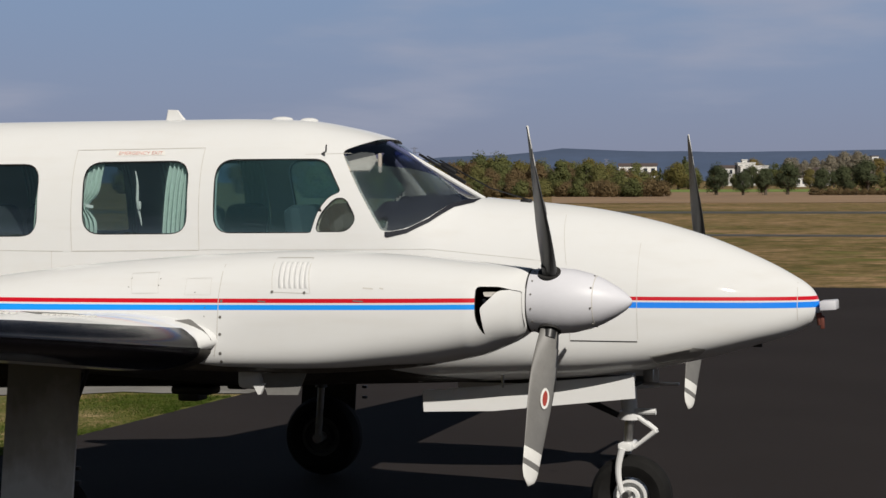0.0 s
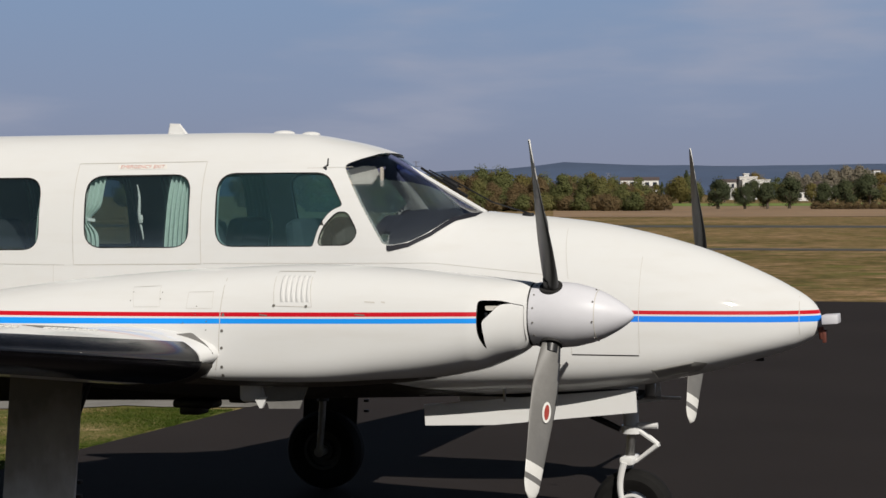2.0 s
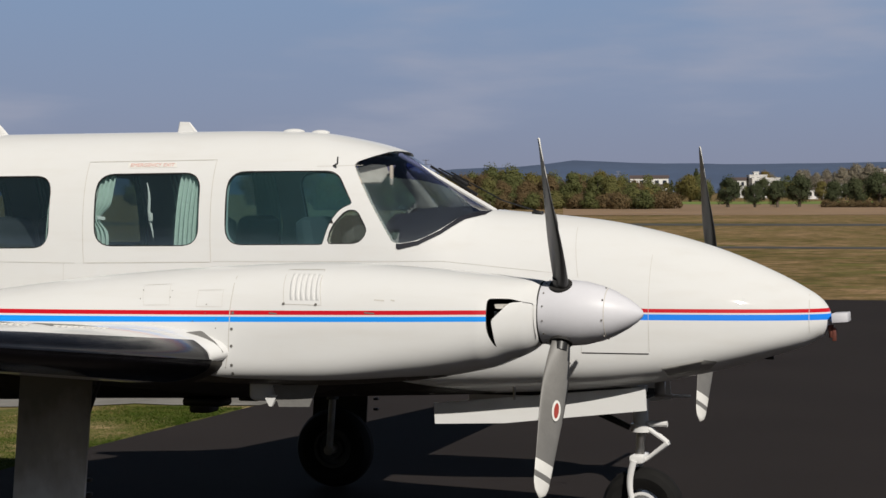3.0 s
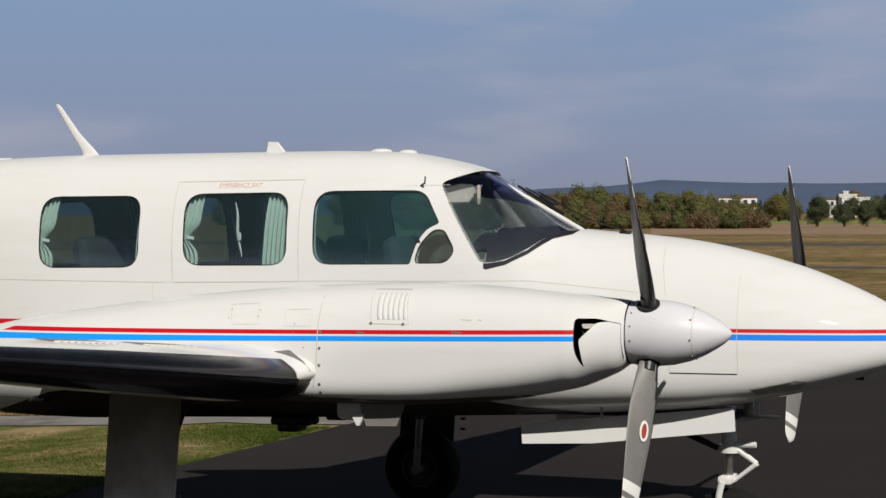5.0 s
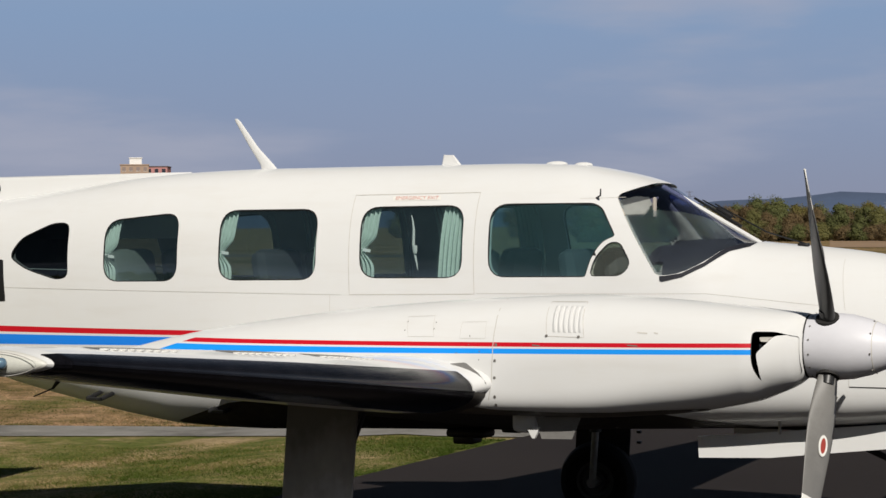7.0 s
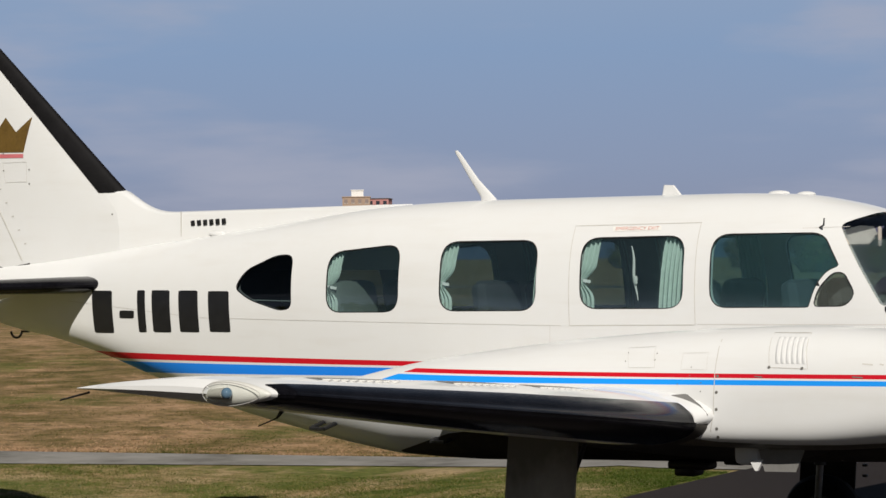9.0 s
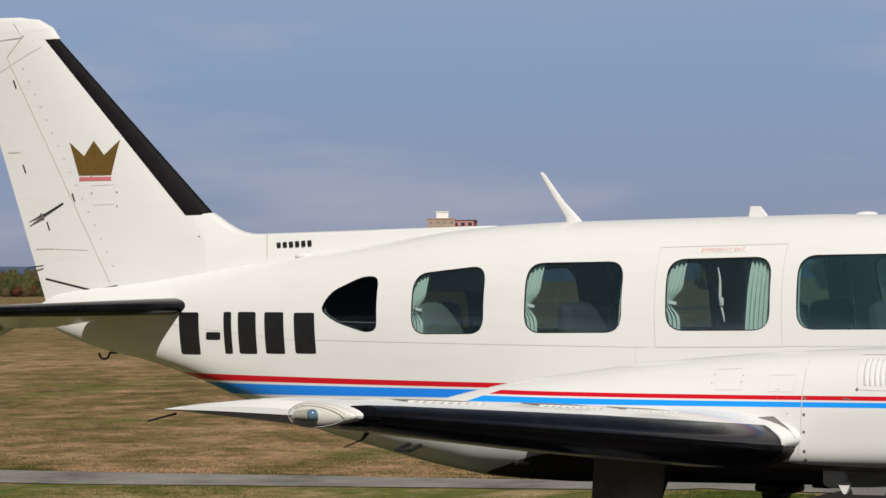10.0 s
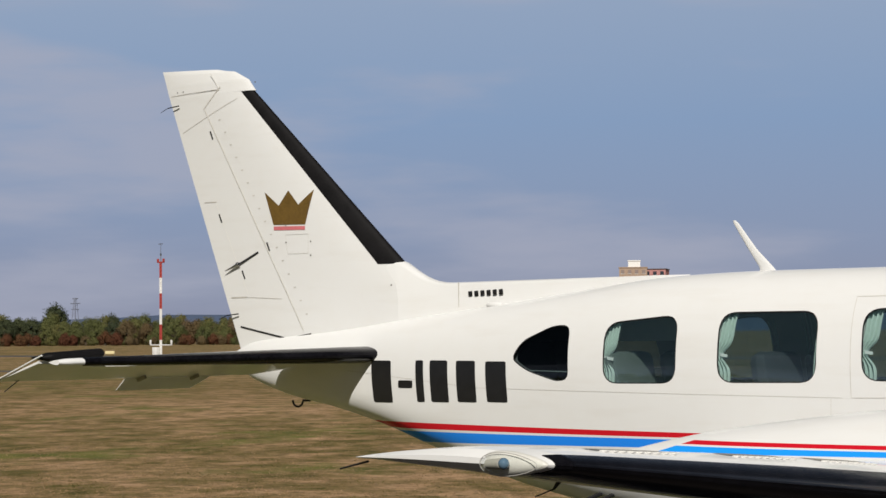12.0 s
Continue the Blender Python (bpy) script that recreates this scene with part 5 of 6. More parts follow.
# ---- wing and nacelle fittings ----
for sg in (-1, 1):
    nac = Hull(NAC_ROWS, sg * 1.80)
    seam = [(-2.568, 1.612), (-2.549, 1.570), (-2.535, 1.493), (-2.528, 1.36), (-2.530, 1.227), (-2.555, 1.114)]
    nac.ribbon("cowl_seam", smooth_line(seam), sg, 0.004, M_SEAM, NACS[sg], label="joint of the engine cowling")
    for z in (1.405, 1.33, 1.25, 1.16, 1.12):
        nac.patch("cowl_screw", rounded([(-2.522, z - 0.007), (-2.508, z - 0.007), (-2.508, z + 0.007), (-2.522, z + 0.007)], 0.006), sg, M_RIVET, NACS[sg], out=0.002, cell=0.01)
    for x, z in ((-2.60, 1.37), (-2.60, 1.33), (-2.66, 1.44), (-2.66, 1.40), (-2.72, 1.36), (-3.02, 1.50), (-2.86, 1.50), (-2.86, 1.47), (-3.02, 1.46)):
        nac.patch("rivet", [(x, z), (x + 0.005, z), (x + 0.005, z + 0.005), (x, z + 0.005)], sg, M_RIVET, NACS[sg], out=0.0015, cell=0.01)
    for q in ([(-2.991, 1.434), (-2.849, 1.437), (-2.881, 1.533), (-3.028, 1.525)], [(-2.709, 1.431), (-2.575, 1.432), (-2.588, 1.510), (-2.716, 1.506)]):
        nac.ribbon("access_panel_seam", ring(q), sg, 0.0014, M_SEAM, NACS[sg], closed=True)
    # underside shade painted along the bottom of the nacelle
    nac.patch("oil_stain", [(-1.50, 1.120), (-1.72, 1.113), (-1.95, 1.098), (-2.20, 1.092), (-2.52, 1.096), (-2.75, 1.120), (-3.0, 1.145), (-3.3, 1.145), (-3.8, 1.150), (-4.1, 1.150), (-3.9, 1.105), (-3.3, 1.066), (-2.68, 1.060), (-2.18, 1.057), (-1.72, 1.085), (-1.55, 1.104)], sg, M_NACSHADE, NACS[sg], "dark patch with the nacelle's underside shade", out=0.002, cell=0.012)
    # louvred vent
    lv = [(-2.261, 1.449), (-2.073, 1.446), (-2.119, 1.605), (-2.302, 1.604)]
    nac.ribbon("vent_seam", ring(lv), sg, 0.003, M_SEAM, NACS[sg], closed=True)
    for i in range(6):
        x0 = -2.235 + 0.026 * i
        V, F = [], []
        for k in range(7):
            t = k / 6
            z = 1.468 + 0.118 * t
            lean = -0.028 * t
            for dx, o in ((0.0, 0.001), (0.010, 0.010), (0.017, 0.009), (0.019, 0.001)):
                V.append(nac.point(x0 + dx + lean, z, sg, o * (1 if 0 < k < 6 else 0.15)))
        for k in range(6):
            for j in range(3):
                F.append((k * 4 + j, k * 4 + j + 1, k * 4 + j + 5, k * 4 + j + 4))
        mesh_object("vent_louvre", V, F, M_WHITE, NACS[sg], "pressed white vent louvre", sharp=30)
    for x, z in ((-2.262, 1.450), (-2.10, 1.448)):
        nac.patch("vent_screw", rounded([(x - 0.007, z - 0.006), (x + 0.007, z - 0.006), (x + 0.007, z + 0.006), (x - 0.007, z + 0.006)], 0.006), sg, M_RIVET, NACS[sg], out=0.004, cell=0.01)
    # scratches and chips by the stripe
    for x, z, l in ((-1.82, 1.47, 0.05), (-1.74, 1.47, 0.02), (-2.33, 1.405, 0.04), (-1.86, 1.412, 0.05)):
        nac.patch("paint_chip", [(x, z), (x + l, z - 0.004), (x + l, z + 0.002), (x, z + 0.005)], sg, M_SEAM if z > 1.45 else M_RIVET, NACS[sg], out=0.0015, cell=0.02)
    # fairing between leading edge and nacelle, with a dark scoop over it
    fair = foil_loft("wing_fillet", [(sg * 2.36, -2.558, -4.10, wing_z(2.36) + 0.012, 0.215), (sg * 2.30, -2.548, -4.10, wing_z(2.30) + 0.024, 0.21), (sg * 2.24, -2.532, -4.10, wing_z(2.24) + 0.036, 0.21), (sg * 2.10, -2.512, -4.10, wing_z(2.1) + 0.055, 0.21)], "y", M_WHITE, plane, "white fillet between wing and nacelle", refine=4, camber=0.012)
    nac.patch("cooling_scoop", rounded([(-2.73, 1.310), (-2.645, 1.318), (-2.575, 1.272), (-2.530, 1.222), (-2.60, 1.236), (-2.665, 1.272)], 0.01), sg, M_SCOOP, NACS[sg], "grey scoop above the wing fillet", out=0.05, cell=0.015)
    # exhaust fairing below the nacelle
    bm = bmesh.new()
    block(bm, (0.13, 0.16, 0.12), (-2.440, sg * 1.97, 1.035), 0.03, (0, 0, 0))
    ex = part("exhaust_fairing", bm, M_WHITE, plane, "white exhaust fairing under the nacelle")
    slab_wedge("exhaust_deflector", [((-2.370, sg * 2.05, 1.055), (-2.370, sg * 2.06, 1.055)), ((-2.140, sg * 2.05, 1.065), (-2.140, sg * 2.06, 1.065)), ((-2.185, sg * 2.05, 0.957), (-2.185, sg * 2.06, 0.957)), ((-2.340, sg * 2.05, 0.953), (-2.340, sg * 2.06, 0.953))], M_SCOOP, ex, "grey deflector plate")
    slab_wedge("exhaust_tip", [((-2.410, sg * 2.07, 1.000), (-2.410, sg * 2.05, 1.000)), ((-2.345, sg * 2.07, 1.010), (-2.345, sg * 2.05, 1.010)), ((-2.372, sg * 2.07, 0.955), (-2.372, sg * 2.05, 0.955)), ((-2.385, sg * 2.07, 0.955), (-2.385, sg * 2.05, 0.955))], M_WHITE, ex)
    bm = bmesh.new()
    rod(bm, (-1.35, sg * 1.45, 1.02), (-1.35, sg * 1.45, 0.955), 0.008, 0.006, 8)
    part("drain_tube", bm, M_STEEL, plane, "short drain tube under the nacelle")
    # under the fuselage and wing root
    bm = bmesh.new()
    block(bm, (0.25, 0.16, 0.05), (-3.48, sg * 0.35, 0.785), 0.02)
    block(bm, (0.13, 0.14, 0.06), (-3.50, sg * 0.35, 0.752), 0.015)
    part("belly_fairing", bm, M_BLACK, plane, "dark belly fairing")
    # flap and aileron gaps, grey strips and white glint dashes on top of the wing
    for ya, yb, u in ((2.45, 3.9, 0.74), (3.95, 5.45, 0.74)):
        V, F = [], []
        for k in range(21):
            y = ya + (yb - ya) * k / 20
            le, te, t = (float(np.interp(y, [2.4, 4.0, 5.5], v)) for v in ((-2.565, -2.53, -2.475), (-4.10, -3.68, -3.36), (0.26, 0.20, 0.11)))
            c = le - te
            for uu in (u, u + 0.008):
                V.append((le - uu * c, sg * y, wing_z(y) + float(foil(np.array(uu), t / c, 0.012)[0]) * c + 0.0015))
        F = [(2 * k, 2 * k + 1, 2 * k + 3, 2 * k + 2) for k in range(20)]
        mesh_object("aileron_gap" if ya > 3.9 else "flap_gap", V, F, M_DARK, WINGS[sg], "dark gap ahead of the control surface", smooth=False)
    for ya, yb in ((2.95, 3.50), (3.75, 4.30), (4.75, 5.30)):
        V, F = [], []
        for k in range(11):
            y = ya + (yb - ya) * k / 10
            le, te, t = (float(np.interp(y, [2.4, 4.0, 5.5], v)) for v in ((-2.565, -2.53, -2.475), (-4.10, -3.68, -3.36), (0.26, 0.20, 0.11)))
            c = le - te
            w = 0.045 if 0 < k < 10 else 0.03
            for uu in (0.22 - w, 0.22 + w):
                V.append((le - uu * c, sg * y, wing_z(y) + float(foil(np.array(uu), t / c, 0.012)[0]) * c + 0.002))
        F = [(2 * k, 2 * k + 1, 2 * k + 3, 2 * k + 2) for k in range(10)]
        mesh_object("grip_strip", V, F, M_UNDER, WINGS[sg], "grey rough strip on the wing", smooth=False)
        for k in range(9):
            y = ya + 0.03 + (yb - ya - 0.06) * k / 8
            le, te, t = (float(np.interp(y, [2.4, 4.0, 5.5], v)) for v in ((-2.565, -2.53, -2.475), (-4.10, -3.68, -3.36), (0.26, 0.20, 0.11)))
            c = le - te
            # white dashes stand in for reflections along the strip
            bm = bmesh.new()
            block(bm, (0.03, 0.016, 0.006), (le - 0.165 * c, sg * y, wing_z(y) + float(foil(np.array(0.165), t / c, 0.012)[0]) * c + 0.003), 0.001)
            part("vortex_stud", bm, M_BANDW, WINGS[sg], "small white dash standing in for a glint")
    # tip lamp: a cream recess, a lamp and a clear cover
    bm = bmesh.new()
    r = bmesh.ops.create_uvsphere(bm, u_segments=28, v_segments=16, radius=1)
    bmesh.ops.scale(bm, vec=(0.134, 0.046, 0.056), verts=r["verts"])
    for v in r["verts"]:
        k = (v.co.x + 0.140) / 0.280
        v.co.z *= 1.0 - 0.55 * k
        v.co.y *= 1.0 - 0.45 * k
    bmesh.ops.translate(bm, vec=(-2.610, sg * 5.822, 1.538), verts=r["verts"])
    recess = part("tip_lamp", bm, M_CREAM, plane, "cream lamp recess in the wing tip")
    bm = bmesh.new()
    loop = [(-2.612 + 0.118 * math.cos(a), sg * (5.855 + 0.004 * math.cos(a)), 1.538 + 0.047 * math.sin(a) * (1 - 0.42 * (math.cos(a) + 1) / 2)) for a in np.linspace(0, 2 * np.pi, 37)]
    tube(bm, loop, [0.0013] * 37, 6)
    part("lamp_rim", bm, M_RIM, recess, "thin grey seal round the lamp cover")
    bm = bmesh.new()
    rod(bm, (-2.690, sg * 5.862, 1.537), (-2.625, sg * 5.872, 1.541), 0.015, 0.019, 14)
    part("lamp_socket", bm, M_SOCKET, recess, "grey lamp socket")
    bm = bmesh.new()
    r = bmesh.ops.create_uvsphere(bm, u_segments=16, v_segments=10, radius=0.019)
    bmesh.ops.translate(bm, vec=(-2.613, sg * 5.876, 1.542), verts=r["verts"])
    part("lamp_bulb", bm, M_BULB, recess, "small blue-tinted lamp bulb")
    bm = bmesh.new()
    r = bmesh.ops.create_uvsphere(bm, u_segments=28, v_segments=16, radius=1)
    bmesh.ops.scale(bm, vec=(0.126, 0.082, 0.044), verts=r["verts"])
    for v in r["verts"]:
        k = (v.co.x + 0.126) / 0.252
        v.co.z *= 1.0 - 0.55 * k
        v.co.y *= 1.0 - 0.45 * k
    bmesh.ops.translate(bm, vec=(-2.610, sg * 5.824, 1.538), verts=r["verts"])
    part("lamp_cover", bm, M_LENS, recess, "clear lamp cover")
    bm = bmesh.new()
    rod(bm, (-3.25, sg * 5.80, 1.525), (-3.38, sg * 5.80, 1.495), 0.004, 0.003, 6)
    part("static_wick", bm, M_BLACK, WINGS[sg], "thin black static wick")
    bm = bmesh.new()
    rod(bm, (-2.80, sg * 5.3, 1.45), (-2.83, sg * 5.3, 1.415), 0.010, 0.005, 6)
    rod(bm, (-2.83, sg * 5.3, 1.415), (-2.91, sg * 5.3, 1.385), 0.003, 0.002, 6)
    part("tie_down_hook", bm, M_BLACK, WINGS[sg], "dark tie-down hook under the wing")

# steps under the rear fuselage
for x, z in ((-5.86, 0.925), (-4.99, 0.875)):
    bm = bmesh.new()
    for dx in (0, 0.10):
        rod(bm, (x + dx, -0.40, z + 0.07), (x + dx - 0.08, -0.60, z), 0.014, 0.014, 6)
    rod(bm, (x - 0.08, -0.60, z), (x + 0.02, -0.60, z), 0.012, 0.012, 6)
    part("boarding_step", bm, M_BLACK, plane, "black boarding step under the cabin")

# propeller hub openings, back plates and screws
for sg in (-1, 1):
    mid = sg * 1.80
    for ang in (30, 150, 270):
        a = radians(ang)
        ax = Vector((0, -math.sin(a), math.cos(a)))
        c = Vector((-1.003, mid, 1.405))
        bm = bmesh.new()
        rod(bm, c + ax * 0.10, c + ax * 0.158, 0.052, 0.054, 24)
        part("blade_opening", bm, M_DARK, PROPS[sg], "dark opening round the blade root")
        bm = bmesh.new()
        rod(bm, c + ax * 0.08, c + ax * 0.20, 0.040, 0.034, 20)
        part("blade_cuff", bm, M_PROPBLACK, PROPS[sg], "dark blade root")
    revolve("spinner_backplate", [(-1.113, 0.02), (-1.113, 0.148), (-1.098, 0.148), (-1.098, 0.02)], (mid, 1.405), M_DARK, PROPS[sg], "dark gap behind the spinner")
    revolve("spinner_seam", [(-0.7905, 0.1160), (-0.7915, 0.1176), (-0.7945, 0.1186), (-0.7955, 0.1176)], (mid, 1.405), M_SEAM, PROPS[sg])
    for x, r in ((-1.075, 0.1505), (-0.80, 0.1225)):
        for k in range(14 if x < -1 else 8):
            a = 2 * math.pi * k / (14 if x < -1 else 8) + 0.2
            p = Vector((x, mid + r * math.cos(a), 1.405 + r * math.sin(a)))
            bm = bmesh.new()
            q = (p - Vector((x, mid, 1.405))).normalized()
            rod(bm, p - q * 0.004, p + q * 0.002, 0.0042, 0.0042, 8)
            part("spinner_screw", bm, M_RIVET, PROPS[sg])

# ---- cabin ----
def curtain(x0, x1, z0, z1, tie, sign, pleats=5, depth=0.045):
    """A hanging curtain just inside the skin; tie: narrowed at mid height towards x0."""
    nx, nz = 40, 26
    X, Z, D, F = [], [], [], []
    for j in range(nz + 1):
        t = j / nz
        z = z0 + (z1 - z0) * t
        pinch = 1 - (0.50 * math.exp(-((t - 0.42) / 0.12) ** 2) if tie else 0)
        for i in range(nx + 1):
            u = i / nx
            x = x0 + (x1 - x0) * u * pinch
            X.append(x), Z.append(z), D.append(-depth - 0.016 * math.sin(u * pleats * 2 * math.pi + 0.4 * math.sin(5 * t)))
    V = FUSELAGE.points(np.array(X), np.array(Z), sign, np.array(D)[:, None])
    for j in range(nz):
        for i in range(nx):
            a = j * (nx + 1) + i
            F.append((a, a + 1, a + nx + 2, a + nx + 1))
    c = mesh_object("curtain", V, F, M_CURTAIN, plane, "gathered mint green window curtain", sharp=0)
    if tie:
        zt = z0 + (z1 - z0) * 0.43
        FUSELAGE.patch("tie_back", [(x0 + 0.01, zt - 0.002), (x0 + 0.115, zt - 0.018), (x0 + 0.115, zt), (x0 + 0.01, zt + 0.016)], sign, M_BANDW, c, "pale tie-back strap", out=-0.022, cell=0.03)
    return c


for sg in (-1, 1):
    curtain(-4.10, -3.965, 1.64, 2.11, True, sg)
    curtain(-3.40, -3.56, 1.64, 2.11, False, sg, 6)
    curtain(-5.04, -4.91, 1.62, 2.10, True, sg)
    curtain(-4.30, -4.36, 1.62, 2.10, False, sg, 3)
    curtain(-5.87, -5.755, 1.61, 2.06, True, sg)
    curtain(-5.24, -5.29, 1.61, 2.07, False, sg, 3)


def seat(x, y, facing, mat):
    """Cushion, backrest and headrest of one cabin seat; facing 1 looks ahead."""
    bm = bmesh.new()
    block(bm, (0.46, 0.46, 0.14), (x, y, 1.22), 0.05)
    s = part("cabin_seat", bm, mat, plane, "upholstered cabin seat")
    bm = bmesh.new()
    block(bm, (0.13, 0.47, 0.62), (x - facing * 0.27, y, 1.53), 0.06, (0, -facing * 9, 0))
    part("backrest", bm, mat, s)


for x, f, mat in ((-2.50, 1, M_SEATDARK), (-3.75, -1, M_SEATDARK), (-4.45, 1, M_SEATDARK), (-5.50, 1, M_SEAT)):
    for y in (-0.33, 0.33):
        seat(x, y, f, mat)
bm = bmesh.new()
tube(bm, [(-3.775 + 0.030 * k / 8 + 0.006 * math.sin(k), -0.50, 2.03 - 0.31 * k / 8) for k in range(9)], [0.003 + 0.006 * math.sin(math.pi * k / 8) for k in range(9)])
block(bm, (0.026, 0.012, 0.05), (-3.750, -0.51, 1.835), 0.008)
part("shoulder_belt", bm, M_BANDW, plane, "pale hanging shoulder belt with a buckle")
bm = bmesh.new()
block(bm, (4.9, 1.1, 0.04), (-4.3, 0, 1.10), 0.01)
part("cabin_floor", bm, M_LINING, plane, "cabin floor")
# instrument panel, its cover and the sun visors
bm = bmesh.new()
block(bm, (0.10, 1.02, 0.50), (-1.98, 0, 1.45), 0.03)
panel = part("instrument_panel", bm, M_BLACK, plane, "black instrument panel")
V, F = [], []
n, m = 16, 14
for i in range(n + 1):
    x = -2.40 + 0.55 * i / n
    for j in range(m + 1):
        wide = max(0.05, float(abs(FUSELAGE.side(np.array(min(x, -1.80)), np.array(1.80), 1))) - 0.07)
        y = wide * (2 * j / m - 1)
        z = 1.855 + 0.030 * math.sin(i / n * 2.6) + 0.022 * noise.noise(Vector((x * 6, y * 4, 1))) - 0.10 * (abs(y) / wide) ** 3 - (0.10 if i == 0 else 0)
        V.append((x, y, min(z, float(FUSELAGE.at(min(-1.84, x))[0]) - 0.03)))
for i in range(n):
    for j in range(m):
        a = i * (m + 1) + j
        F.append((a, a + 1, a + m + 2, a + m + 1))
# the cloth hangs down to the sills
for j in (0, m):
    e = []
    for i in range(4, n + 1):
        x = -2.40 + 0.55 * i / n
        V.append((x, (FUSELAGE.side(np.array(x), np.array(1.70), 1) - 0.05) * (1 if j else -1), 1.62))
        e.append((i * (m + 1) + j, len(V) - 1))
    F += [(a[0], b[0], b[1], a[1]) for a, b in zip(e, e[1:])]
mesh_object("panel_cover", V, F, M_CLOTH, panel, "black cloth cover over the instrument panel", sharp=0)
slab_wedge("sun_visor", [((-2.575, -0.47, 2.060), (-2.575, -0.462, 2.052)), ((-2.385, -0.22, 2.125), (-2.385, -0.212, 2.117)), ((-2.395, -0.44, 2.028), (-2.395, -0.432, 2.020)), ((-2.555, -0.50, 2.022), (-2.555, -0.492, 2.014))], M_VISOR, plane, "folded pale sun visor")
bm = bmesh.new()
block(bm, (0.018, 0.03, 0.11), (-2.352, -0.38, 2.065), 0.008)
part("visor_clip", bm, M_VISOR, plane)
for sg in (-1, 1):
    FUSELAGE.ribbon("window_rail", smooth_line([(-6.50, 1.722), (-6.10, 1.715)]), sg, 0.006, M_CURTAIN, plane, out=-0.03, label="pale rail across the rear window")

# ---- ground and distance ----
def fall(x, y):
    """The grass beside the apron lies a quarter of a metre lower, past a short slope."""
    return -0.25 * min(1, max(0, (-7.3 - x) / 3.0)) * min(1, max(0, (30 - y) / 14)) * min(1, max(0, (140 + x) / 80))


def sheet(name, points, z, material, label, category="ground"):
    bm = bmesh.new()
    bm.faces.new([bm.verts.new((x, y, 0)) for x, y in points])
    # cut where the ground bends, then lay the sheet on it
    for at, way in [((x, 0, 0), (1, 0, 0)) for x in (-7.3, -10.3, -60, -140)] + [((0, y, 0), (0, 1, 0)) for y in (16, 18.8, 21.6, 24.4, 27.2, 30)]:
        bmesh.ops.bisect_plane(bm, geom=[*bm.verts, *bm.edges, *bm.faces], plane_co=at, plane_no=way)
    bmesh.ops.triangulate(bm, faces=bm.faces)
    for v in bm.verts:
        v.co.z = fall(v.co.x, v.co.y) + z
    me = bpy.data.meshes.new(name)
    bm.to_mesh(me)
    bm.free()
    me.materials.append(material)
    ob = new(name, me)
    return tagged(ob, label, category=category, kind="structure")


sheet("ground", [(-5000, -5000), (5000, -5000), (5000, 5000), (-5000, 5000)], -0.012, M_GRASS, "dry mown airfield grass, brown and green")
sheet("verge", [(-30, -30), (-5.9, -30), (-5.9, 7.1), (-7.3, 6.71), (-7.79, 6.99), (-8.47, 7.39), (-9.37, 7.92), (-10.33, 8.46), (-11.0, 8.27), (-24.98, 4.36), (-34.0, 1.77)], -0.006, M_VERGE, "green grass verge beside the asphalt")
sheet("apron", [(-6.05, -40), (60, -40), (60, 30), (-2.2, 27.1), (-7.2, 27.0), (-6.14, 6.9)], 0.0, M_ASPHALT, "dark grey asphalt apron", "apron")
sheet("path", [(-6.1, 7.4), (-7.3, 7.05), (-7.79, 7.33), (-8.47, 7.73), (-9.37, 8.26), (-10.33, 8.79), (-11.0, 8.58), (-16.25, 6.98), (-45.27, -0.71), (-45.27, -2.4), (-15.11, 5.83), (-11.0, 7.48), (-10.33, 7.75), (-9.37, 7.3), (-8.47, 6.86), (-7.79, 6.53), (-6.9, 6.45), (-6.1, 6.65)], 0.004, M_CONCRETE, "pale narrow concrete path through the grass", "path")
sheet("runway", [(-400, 112), (300, 108), (300, 116), (-400, 120)], -0.004, M_RUNWAY, "grey runway across the airfield", "runway")
sheet("taxiway", [(-400, 61.5), (300, 61), (300, 63.5), (-400, 64.5)], -0.004, M_RUNWAY, "narrow grey taxiway across the grass", "taxiway")


def place_at(bearing, dist):
    a = radians(bearing)
    return EYE[0] + dist * math.sin(a), EYE[1] + dist * math.cos(a)


def field(name, b0, b1, d0, d1, z, material, label):
    n = 12
    pts = [place_at(b0 + (b1 - b0) * i / n, d0) for i in range(n + 1)] + [place_at(b1 + (b0 - b1) * i / n, d1) for i in range(n + 1)]
    sheet(name, pts, z, material, label, "field")


field("field", -14.5, 6, 178, 330, 0.02, M_SOIL, "bare reddish brown field")
field("meadow", -12.0, 6, 332, 420, 0.03, M_MEADOW, "bright green meadow before the houses")

# hills
def hills(b0, b1, dist, heights, name, label):
    n = 140
    V, F = [], []
    for i in range(n + 1):
        b = b0 + (b1 - b0) * i / n
        h = np.interp(b, [p[0] for p in heights], [p[1] for p in heights])
        h = dist * math.tan(radians(h + 0.04)) + 2 + 2.5 * noise.noise(Vector((i * 0.35, 3.1, 0))) + 1.2 * noise.noise(Vector((i * 1.3, 7.1, 0)))
        for d, z in ((dist, -1.0), (dist + 150, h * 0.6), (dist + 350, h), (dist + 700, 0.0)):
            V.append((*place_at(b, d), z))
    for i in range(n):
        for j in range(3):
            F.append((i * 4 + j, i * 4 + j + 1, i * 4 + j + 5, i * 4 + j + 4))
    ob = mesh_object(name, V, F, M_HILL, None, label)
    return tagged(ob, category="hill", kind="structure")


